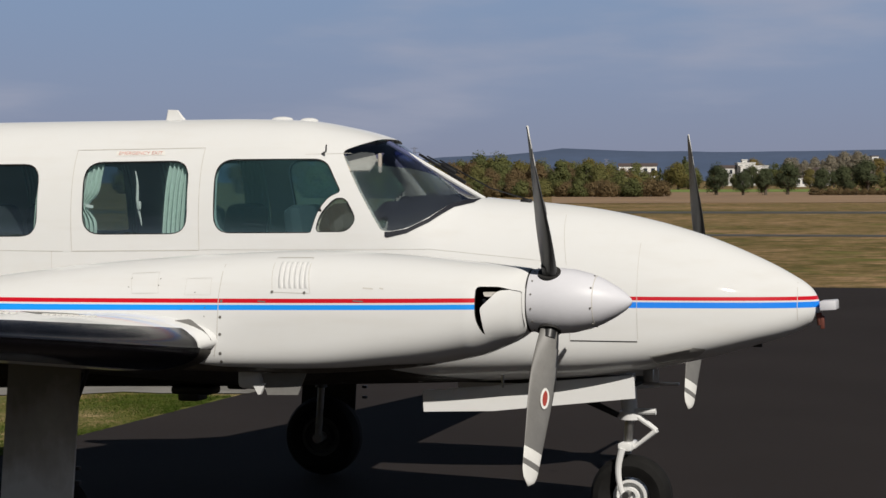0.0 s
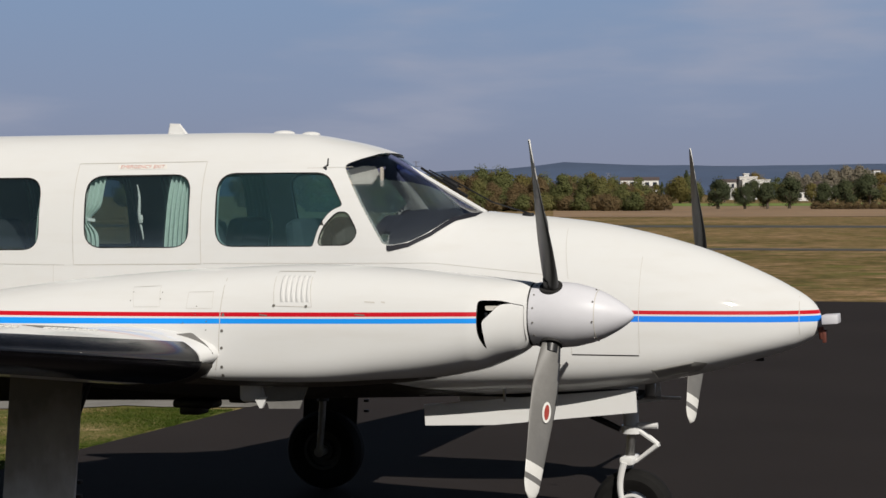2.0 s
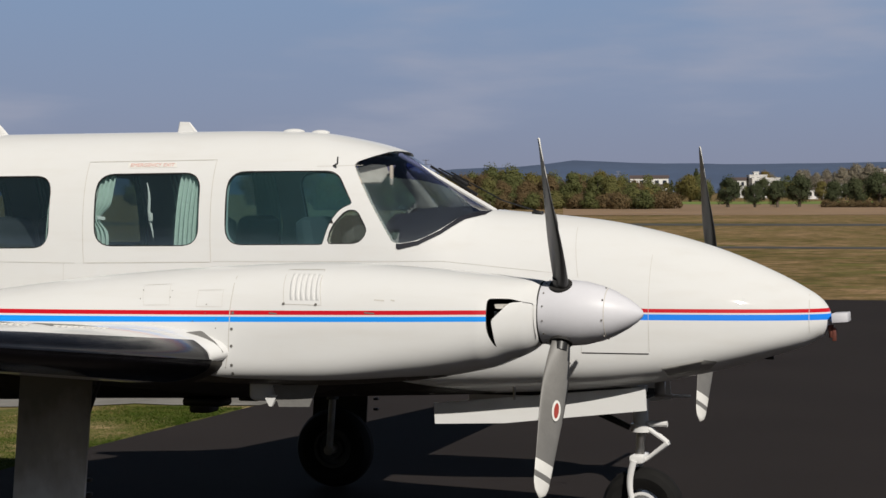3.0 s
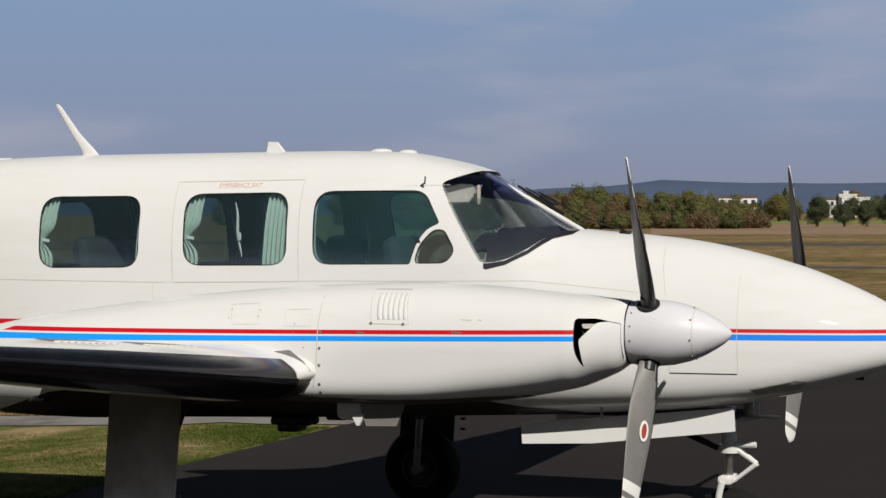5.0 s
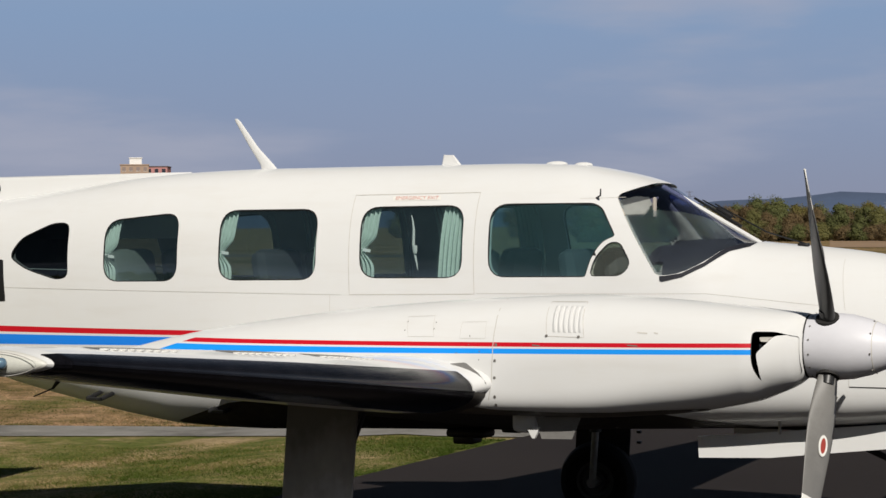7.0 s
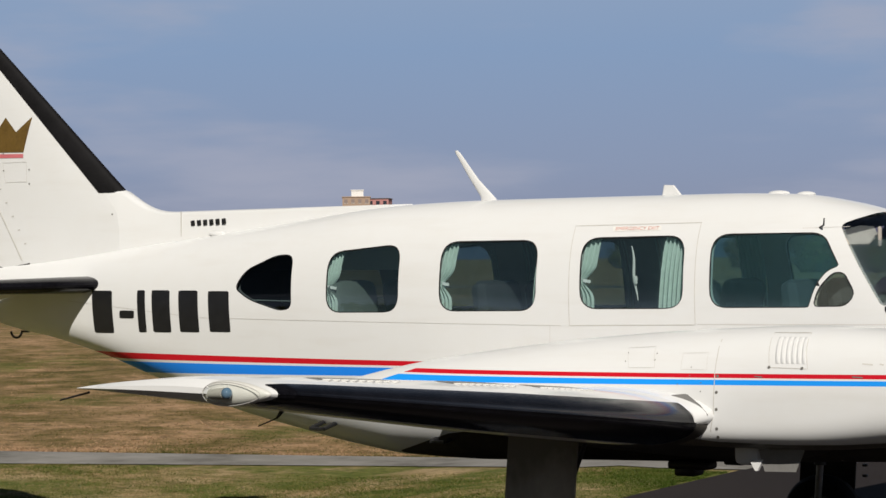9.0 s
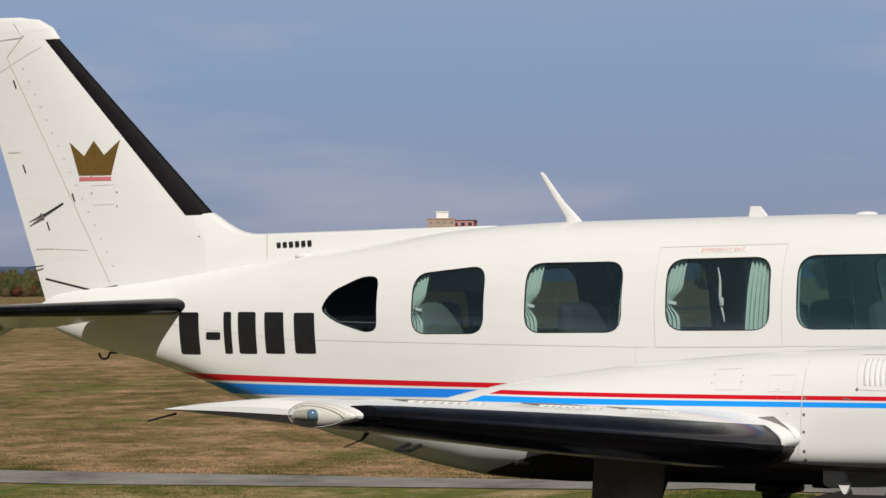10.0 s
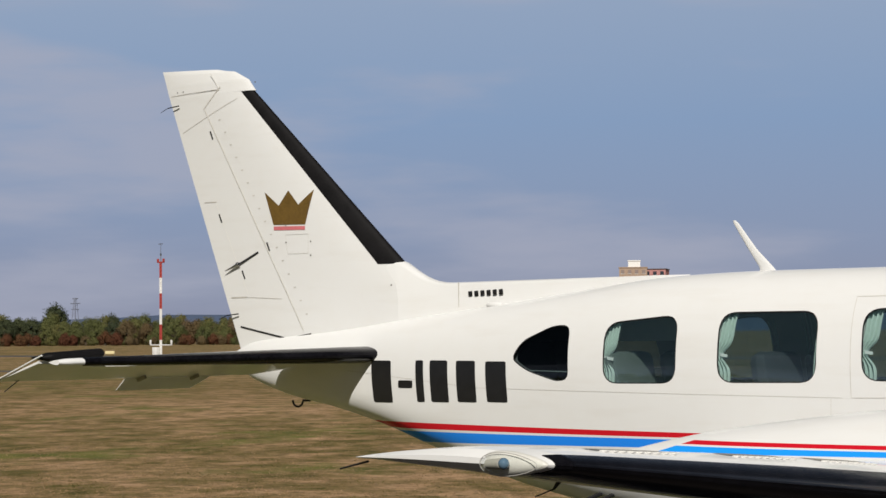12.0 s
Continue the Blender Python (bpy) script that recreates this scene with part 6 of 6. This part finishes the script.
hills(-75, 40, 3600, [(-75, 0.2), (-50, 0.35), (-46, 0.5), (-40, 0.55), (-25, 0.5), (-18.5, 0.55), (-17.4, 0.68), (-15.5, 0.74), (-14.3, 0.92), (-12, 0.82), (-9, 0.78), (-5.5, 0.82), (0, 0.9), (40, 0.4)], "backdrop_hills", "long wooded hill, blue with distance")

# unseen ridge, added to close the horizon for smooth reflections
hills(40, 285, 3600, [(40, 0.4), (120, 0.8), (200, 0.9), (285, 0.2)], "backdrop_woods", "unseen blue ridge that closes the horizon")


def tree_mesh(rng, h, w, leaves, size, conifer=False, low=0.18):
    """Trunk and crown of one tree, as two bmeshes."""
    tb = bmesh.new()
    rod(tb, (0, 0, -0.1), (0.05 * w, 0, h * 0.45), 0.045 * w + 0.05, 0.03 * w + 0.03, 8)
    for k in range(5):
        a = rng.uniform(0, 6.28)
        rod(tb, (0.03 * w, 0, h * (0.2 + 0.06 * k)), (math.cos(a) * w * 0.33, math.sin(a) * w * 0.33, h * (0.45 + 0.09 * k)), 0.02 * w + 0.02, 0.01, 5)
    cb = bmesh.new()
    blobs, lean = [], []
    for k in range(30):
        a, q = rng.uniform(0, 6.28), rng.random()
        z = low + (1 - low) * (0.12 + 0.76 * q)
        rr = (0.5 * (1 - q) if conifer else 0.36 * math.sqrt(max(0.05, 1 - (2 * q - 0.85) ** 2))) * w
        blobs.append((math.cos(a) * rr * rng.uniform(0.3, 1), math.sin(a) * rr * rng.uniform(0.3, 1), z * h, w * rng.uniform(0.08, 0.20) * (0.6 if conifer else 1)))
    for k in range(leaves):
        bx, by, bz, br = blobs[rng.randrange(len(blobs))]
        d = Vector((rng.gauss(0, 1), rng.gauss(0, 1), rng.gauss(0, 1))).normalized() * br * rng.uniform(0.35, 1.15)
        c = Vector((bx, by, bz)) + d
        if c.z < 0.05:
            continue
        nrm = (d.normalized() + Vector((rng.gauss(0, 0.5), rng.gauss(0, 0.5), rng.gauss(0, 0.5) + 0.3))).normalized()
        s = size * rng.uniform(0.6, 1.3)
        m = Matrix.Translation(c) @ nrm.to_track_quat("Z", "Y").to_matrix().to_4x4() @ Matrix.Rotation(rng.uniform(0, 6.28), 4, "Z")
        vs = [cb.verts.new(m @ Vector(p)) for p in ((-s, -0.4 * s, 0), (0.1 * s, -0.7 * s, 0.12 * s), (s, 0.1 * s, 0), (0, 0.65 * s, 0.12 * s))]
        cb.faces.new(vs)
        # leaves shade with the bough they sit on
        lean += [(d.normalized() * 0.8 + Vector((bx, by, (bz - 0.4 * h))).normalized() * 0.6 + Vector((0, 0, 0.25))).normalized()] * 4
    return tb, cb, lean


rng = random.Random(4)
KINDS = []
for nm, lab, mat, h, w, con, low in (
        ("tree", "autumn tree with rusty brown leaves at the field's edge", M_LEAF_RUST, 5.4, 6.0, False, 0.0),
        ("tree", "leafy olive green tree at the field's edge", M_LEAF_GREEN, 5.6, 6.2, False, 0.0),
        ("tree", "yellowing leafy tree at the field's edge", M_LEAF_GOLD, 5.2, 6.0, False, 0.0),
        ("tree", "dark green field tree on a short trunk", M_LEAF_DARK, 5.6, 6.2, False, 0.14),
        ("shrub", "low rust-brown shrub in the dry grass", M_LEAF_RUST, 2.4, 5.0, False, 0.0),
        ("shrub", "low green shrub in the dry grass", M_LEAF_GREEN, 2.6, 4.6, False, 0.0),
        ("shrub", "red autumn thicket along the tree line", M_LEAF_RED, 3.6, 5.6, False, 0.0),
        ("tree", "tall thin grey-brown tree far behind the houses", M_LEAF_GREY, 6.0, 4.6, False, 0.05),
        ("conifer", "tall dark conifer above the houses", M_LEAF_DARK, 9.0, 4.6, True, 0.1)):
    for v in range(2 if nm != "conifer" else 1):
        tb, cb, lean = tree_mesh(rng, h, w, 7000 if h > 3 else 3200, 0.125, con, low)
        root = thing(nm, lab, nm if nm != "conifer" else "tree", "distant trees")
        part("trunk", tb, M_BARK, root, "brown trunk")
        crown = part("crown", cb, mat, root, smooth=False)
        crown.data.polygons.foreach_set("use_smooth", [True] * len(crown.data.polygons))
        crown.data.normals_split_custom_set_from_vertices(lean)
        root.location = (0, 900 + 20 * len(KINDS), 0)
        KINDS.append(root)
RUST, GREEN, GOLD, DARK, SHRUB, BUSH, REDS, GREYS, CONIFER = KINDS[0:2], KINDS[2:4], KINDS[4:6], KINDS[6:8], KINDS[8:10], KINDS[10:12], KINDS[12:14], KINDS[14:16], KINDS[16:17]


def plant(kinds, bearing, dist, scale=1.0, high=1.0):
    root = kinds[rng.randrange(len(kinds))]
    x, y = place_at(bearing, dist)
    ob = copy_thing(root, Matrix.Translation((x, y, 0)) @ Matrix.Rotation(rng.uniform(0, 6.28), 4, "Z"))
    s = scale * rng.uniform(0.88, 1.12)
    ob.scale = (s, s, s * high)
    return ob


# the thicket behind the nose, thinning out to low shrubs
for b in np.arange(-21, -12.15, 0.30):
    edge = 1.0 if b < -13 else 0.8
    plant((RUST, GREEN, GOLD, GREEN, GREEN)[rng.randrange(5)], b + rng.uniform(-0.15, 0.15), rng.uniform(272, 292), 0.92 * edge)
    plant((GREEN, RUST, GOLD)[rng.randrange(3)], b + rng.uniform(-0.15, 0.15), rng.uniform(256, 264), rng.uniform(0.55, 0.8) * edge)
    plant((BUSH, SHRUB, BUSH)[rng.randrange(3)], b + rng.uniform(-0.15, 0.15), rng.uniform(240, 248), 0.75)
for b in (-12.0, -11.8, -11.5):
    plant(SHRUB, b, 246, 0.7)
# single trees in the field
for b, s in ((-10.02, 0.80), (-9.30, 0.62), (-8.70, 0.72), (-8.12, 0.86), (-7.22, 0.74), (-6.62, 0.80), (-6.02, 0.84), (-5.2, 0.7), (-4.3, 0.8), (-3.2, 0.75)):
    plant(DARK, b, rng.uniform(264, 272), 0.9 * s)
for b in np.arange(-7.4, -5.0, 0.22):
    plant(SHRUB, b, 262, 0.42, 0.8)
# gardens among the houses
for b in np.arange(-11.7, 0, 0.38):
    plant((GREEN, DARK, GREEN, RUST, GOLD)[rng.randrange(5)], b + rng.uniform(-0.15, 0.15), rng.uniform(470, 500), rng.uniform(0.6, 0.85))
for b in np.arange(-9.0, 1, 0.55):
    plant((GREEN, GOLD, RUST, GREEN)[rng.randrange(4)], b, rng.uniform(760, 820), rng.uniform(1.5, 2.0))
for b in np.arange(-8.1, -5.7, 0.24):
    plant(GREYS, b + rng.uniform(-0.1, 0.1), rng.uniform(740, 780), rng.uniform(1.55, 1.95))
plant(GOLD, -11.05, 430, 1.0)
plant(GREEN, -10.75, 436, 1.05)
plant(CONIFER, -10.88, 520, 1.05)
plant(CONIFER, -11.55, 440, 0.5)
# the tree line behind the tail
for b in np.arange(-54, -41, 0.24):
    plant((GREEN, GREEN, DARK, GOLD, GREEN)[rng.randrange(5)], b + rng.uniform(-0.15, 0.15), rng.uniform(392, 412), rng.uniform(0.85, 1.02))
    plant((GREEN, RUST, GREEN, DARK)[rng.randrange(4)], b + rng.uniform(-0.15, 0.15), rng.uniform(374, 386), rng.uniform(0.66, 0.85))
    plant((REDS, SHRUB, BUSH, REDS)[rng.randrange(4)], b + rng.uniform(-0.15, 0.15), rng.uniform(358, 368), rng.uniform(0.45, 0.7))
plant(DARK, -49.1, 470, 1.55)
for b in np.arange(-40.5, -21, 1.6):
    plant((GREEN, GOLD, RUST)[rng.randrange(3)], b, rng.uniform(330, 360))
# a row of tall trees beyond the near side of the apron, behind the camera's stand
# out of view, added for window reflections and to dim the low sky
for b in np.arange(95, 268, 4.5):
    plant((GREEN, DARK, GREEN, GOLD)[rng.randrange(4)], b + rng.uniform(-1, 1), rng.uniform(58, 68), rng.uniform(2.0, 2.6), 1.1)
for root in KINDS:
    for o in (*root.children_recursive, root):
        bpy.data.objects.remove(o)


# ---- buildings ----
def building(name, label, bearing, dist, w, d, h, wall, floors, cols, roof=0.0, turn=0.0, category="house", pane=None, top=None):
    """A box house with windows in their openings' depth, and a flat or a pitched roof."""
    x, y = place_at(bearing, dist)
    root = thing(name, label, category, "distant houses")
    m = Matrix.Translation((x, y, 0)) @ Matrix.Rotation(radians(-bearing + turn), 4, "Z")
    bm = bmesh.new()
    block(bm, (w, d, h), (0, 0, h / 2), 0.0)
    part("wall", bm, wall, root, smooth=False)
    bm = bmesh.new()
    if roof:
        pts = [(-w / 2 - 0.3, -d / 2 - 0.3, h), (w / 2 + 0.3, -d / 2 - 0.3, h), (w / 2 + 0.3, d / 2 + 0.3, h), (-w / 2 - 0.3, d / 2 + 0.3, h), (-w / 2 - 0.3, 0, h + roof), (w / 2 + 0.3, 0, h + roof)]
        vs = [bm.verts.new(p) for p in pts]
        for f in ((0, 1, 5, 4), (2, 3, 4, 5), (0, 4, 3), (1, 2, 5), (3, 2, 1, 0)):
            bm.faces.new([vs[i] for i in f])
    else:
        block(bm, (w + 0.4, d + 0.4, 0.3), (0, 0, h + 0.15), 0.0)
    part("roof", bm, top or M_ROOF, root, smooth=False)
    for f in range(floors):
        for c in range(cols):
            bm = bmesh.new()
            ww = w / cols * 0.5
            z = h * (f + 0.55) / floors
            block(bm, (ww, 0.14, h / floors * 0.45), (-w / 2 + w * (c + 0.5) / cols, -d / 2, z), 0.0)
            win = part("window", bm, pane or M_PANE, root, smooth=False)
            bm = bmesh.new()
            block(bm, (ww + 0.2, 0.2, 0.08), (-w / 2 + w * (c + 0.5) / cols, -d / 2, z - h / floors * 0.245), 0.0)
            part("sill", bm, M_WALLW, win, smooth=False)
    root.matrix_basis = m
    return root


building("house", "long white rendered house behind trees", -12.15, 640, 11.5, 8, 6.2, M_WALLW, 2, 5, 0.9)
building("house", "low white annex behind trees", -11.80, 620, 5.0, 6, 3.6, M_WALLW, 1, 2, 0.7, 12)
building("house", "white terraced apartment house with balconies", -9.05, 660, 8.5, 8, 6.0, M_WALLW, 2, 3, 0.0, 8, top=M_WALLW)
building("house", "white stepped upper storey among trees", -9.25, 690, 5.6, 7, 7.2, M_WALLW, 3, 3, 0.0, 8, top=M_WALLW)
building("house", "narrow white house with a roof turret", -9.28, 700, 1.6, 3, 8.3, M_WALLW, 3, 1, 0.0, 8, top=M_WALLW)
building("house", "white rendered house with a tiled roof", -9.72, 690, 5.2, 7, 5.8, M_WALLW, 2, 3, 0.9, -10)
building("house", "white gabled house half hidden by trees", -7.32, 650, 4.2, 7, 4.2, M_WALLW, 2, 2, 1.4, 70)
building("house", "small white garden house", -7.75, 560, 2.6, 3, 2.5, M_WALLW, 1, 2, 0.6)
building("apartment_block", "cream apartment block above the trees", -6.0, 820, 7.0, 8, 9.0, M_WALLW, 4, 3, 0.0, 15, "building")
building("apartment_block", "cream stair tower above the trees", -5.82, 815, 2.6, 3, 10.6, M_WALLW, 4, 1, 0.0, 15, "building")
building("house", "white house at the wood's edge", -5.2, 700, 6, 7, 4.6, M_WALLW, 2, 3, 1.4)
building("tower_block", "tan brick residential tower with white roof house", -33.36, 700, 9.2, 12, 22.6, M_WALLB, 8, 4, 0.0, 0, "building", M_TANPANE, M_WALLB)
building("tower_block", "pink banded balcony wing of the tower", -32.72, 706, 7.2, 9, 22.2, M_PINKWALL, 8, 3, 0.0, -8, "building")
building("roof_house", "white lift house on the tower roof", -33.33, 699, 4.0, 5, 24.9, M_WALLW, 1, 2, 0.0, 0, "building", M_CONCRETE, M_WALLW)


def pylon(bearing, dist, h):
    x, y = place_at(bearing, dist)
    root = thing("power_pylon", "grey steel lattice power pylon far away", "pylon", "power pylons", (x, y, 0))
    bm = bmesh.new()
    for sx in (-1, 1):
        for sy in (-1, 1):
            rod(bm, (sx * h * 0.09, sy * h * 0.09, 0), (sx * 0.3, sy * 0.3, h), 0.16, 0.12, 4)
    for k in range(6):
        z0, z1 = h * k / 6, h * (k + 1) / 6
        w0, w1 = h * 0.09 * (1 - k / 6) + 0.3 * k / 6, h * 0.09 * (1 - (k + 1) / 6) + 0.3 * (k + 1) / 6
        rod(bm, (-w0, -w0, z0), (w1, -w1, z1), 0.07, 0.07, 4)
        rod(bm, (w0, -w0, z0), (-w1, -w1, z1), 0.07, 0.07, 4)
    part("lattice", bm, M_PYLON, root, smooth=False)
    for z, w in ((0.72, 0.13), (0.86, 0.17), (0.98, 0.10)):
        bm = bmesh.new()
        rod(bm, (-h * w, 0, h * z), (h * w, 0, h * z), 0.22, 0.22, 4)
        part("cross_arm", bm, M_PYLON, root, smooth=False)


pylon(-48.54, 900, 17.5)
pylon(-18.25, 1500, 26)
pylon(-13.0, 1500, 17)
pylon(-10.75, 1600, 20)

# weather mast, sign
x, y = place_at(-46.25, 190)
mast = thing("weather_mast", "red and white banded weather mast with sensors on the grass", "mast", at=(x, y, 0))
for k in range(6):
    bm = bmesh.new()
    z0, z1 = 1.40 * k, 1.40 * (k + 1)
    for a in (0, 120, 240):
        c, s_ = math.cos(radians(a)) * 0.09, math.sin(radians(a)) * 0.09
        rod(bm, (c, s_, z0), (c, s_, z1), 0.045, 0.045, 6)
    for j in range(4):
        rod(bm, (-0.09, -0.07, z0 + 0.35 * j), (0.09, -0.07, z0 + 0.35 * (j + 1)), 0.035, 0.035, 4)
    rod(bm, (0, 0, z0), (0, 0, z1), 0.06, 0.06, 6)
    part("mast_section", bm, (M_WALLW, M_MASTRED)[k % 2], mast, ("white mast section", "red mast section")[k % 2])
bm = bmesh.new()
block(bm, (0.8, 0.12, 0.12), (0, 0, 8.4), 0.02)
for sx in (-0.36, 0.36):
    block(bm, (0.16, 0.16, 0.35), (sx, 0, 8.55), 0.02)
part("top_arm", bm, M_MASTRED, mast, "red sensor arm")
bm = bmesh.new()
rod(bm, (0, 0, 8.4), (0, 0, 10.1), 0.035, 0.02, 6)
rod(bm, (-0.25, 0, 10.05), (0.25, 0, 10.05), 0.03, 0.03, 6)
block(bm, (0.12, 0.12, 0.2), (0, 0, 9.1), 0.02)
part("wind_vane", bm, M_STEEL, mast, "thin wind vane rod")
bm = bmesh.new()
rod(bm, (-1.4, 0, 0.95), (1.4, 0, 0.95), 0.05, 0.05, 6)
for sx in (-1.35, 1.35):
    block(bm, (0.14, 0.14, 0.4), (sx, 0, 1.2), 0.02)
part("low_arm", bm, M_WALLW, mast, "white low sensor arm")
bm = bmesh.new()
block(bm, (0.55, 0.4, 0.75), (-0.45, -0.2, 0.375), 0.03)
part("equipment_box", bm, M_WALLW, mast, "white equipment box")
x, y = place_at(-47.62, 196)
board = thing("taxiway_sign", "low yellow taxiway sign in the grass", "sign", at=(x, y, 0))
bm = bmesh.new()
block(bm, (0.85, 0.10, 0.28), (0, 0, 0.26), 0.02, (0, 0, 47))
part("sign_board", bm, M_SIGN, board, "yellow sign board")
for k in range(2):
    bm = bmesh.new()
    rod(bm, ((k - 0.5) * 0.6, (k - 0.5) * 0.6, 0), ((k - 0.5) * 0.6, (k - 0.5) * 0.6, 0.15), 0.03, 0.03, 6)
    part("sign_leg", bm, M_STEEL, board)

# ---- grass blades on the verge and past the path ----
def blades(name, count, spread, material, label, height, seed, wide=0.0045):
    g = np.random.default_rng(seed)
    x, y = spread(g, count)
    clump = 0.5 + 0.25 * np.sin(x * 1.9 + 2.1 * np.sin(y * 1.3)) + 0.25 * np.sin(y * 2.7 + 1.7 * np.sin(x * 1.1))
    a, h = g.uniform(0, 2 * np.pi, count), height * g.uniform(0.35, 1.0, count) * (0.45 + 0.75 * clump)
    w, lean = wide * g.uniform(0.6, 1.4, count), h * g.uniform(0.6, 2.6, count)
    c, s_ = np.cos(a), np.sin(a)
    z = -0.25 * np.clip((-7.3 - x) / 3.0, 0, 1) * np.clip((30 - y) / 14, 0, 1) * np.clip((140 + x) / 80, 0, 1) - 0.012
    turn = g.uniform(0, 2 * np.pi, count)
    V = np.empty((count, 3, 3), np.float32)
    V[:, 0] = np.stack([x - np.sin(turn) * w, y + np.cos(turn) * w, z], -1)
    V[:, 1] = np.stack([x + np.sin(turn) * w, y - np.cos(turn) * w, z], -1)
    V[:, 2] = np.stack([x + c * lean, y + s_ * lean, z + h], -1)
    me = bpy.data.meshes.new(name)
    me.vertices.add(3 * count)
    me.vertices.foreach_set("co", V.ravel())
    me.loops.add(3 * count)
    me.loops.foreach_set("vertex_index", np.arange(3 * count, dtype=np.int32))
    me.polygons.add(count)
    me.polygons.foreach_set("loop_start", np.arange(0, 3 * count, 3, dtype=np.int32))
    me.update()
    me.materials.append(material)
    return tagged(new(name, me), label, category="grass", kind="stuff")


def blade_material(name, stops, dark):
    """Blades greener or drier in patches, each one a little different."""
    k = Nodes(name)
    geo = k.n("ShaderNodeNewGeometry")
    patch = k.math("ADD", k.math("MULTIPLY", k.noise(0.55, 5, 0.6), 0.95), k.math("MULTIPLY", k.noise(2.3, 4, 0.6), 0.75))
    f = k.math("ADD", k.math("SUBTRACT", patch, 0.455), k.math("MULTIPLY", geo.outputs["Random Per Island"], 0.20))
    near = k.math("MULTIPLY", k.math("MULTIPLY_ADD", k.place()[0], 0.30, 2.85, clamp=True), dark)
    k.set(k.ramp(k.math("SUBTRACT", f, near), stops), 0.75, 0, 0, 0.15)
    tl, mx = k.n("ShaderNodeBsdfTranslucent"), k.n("ShaderNodeMixShader")
    k.t.links.new(k.b.inputs["Base Color"].links[0].from_socket, tl.inputs[0])
    mx.inputs[0].default_value = 0.35
    k.t.links.new(k.b.outputs[0], mx.inputs[1])
    k.t.links.new(tl.outputs[0], mx.inputs[2])
    k.t.links.new(mx.outputs[0], k.out.inputs[0])
    return k.m


M_BLADE = blade_material("verge grass blades", [(0.34, (0.065, 0.10, 0.014)), (0.46, (0.13, 0.145, 0.028)), (0.53, (0.27, 0.21, 0.085)), (0.62, (0.46, 0.33, 0.18))], 0.20)
M_BLADE_DRY = blade_material("dry field grass blades", [(0.38, (0.080, 0.090, 0.020)), (0.45, (0.19, 0.15, 0.052)), (0.52, (0.38, 0.255, 0.13)), (0.60, (0.54, 0.35, 0.21))], 0.0)


def verge_spread(g, n):
    y = -2.5 + 9.0 * g.random(n) ** 0.9
    x = -6.08 - 0.02 * y - 8.5 * g.random(n) ** 1.5 + 0.03 * np.sin(y * 9) + 0.02 * np.sin(y * 23)
    # keep off the path
    edge = np.interp(x, [-16, -11.0, -10.33, -9.37, -8.47, -7.79, -6.9, -6.0], [5.6, 7.40, 7.66, 7.2, 6.78, 6.45, 6.38, 6.6])
    return x, np.minimum(y, edge - 0.25 * g.random(n))


def field_spread(g, n):
    x = -6.9 - 24.0 * g.random(n) ** 1.4
    far = np.interp(x, [-45, -16.25, -11.0, -10.33, -9.37, -8.47, -7.79, -6.8], [-0.6, 7.1, 8.7, 8.9, 8.36, 7.83, 7.43, 7.3])
    return x, far + 22.0 * g.random(n) ** 2.6


blades("verge_grass", 170000, verge_spread, M_BLADE, "short green and dry grass beside the asphalt", 0.032, 5)
blades("field_grass", 90000, field_spread, M_BLADE_DRY, "dry brown grass beyond the path", 0.026, 6, 0.006)
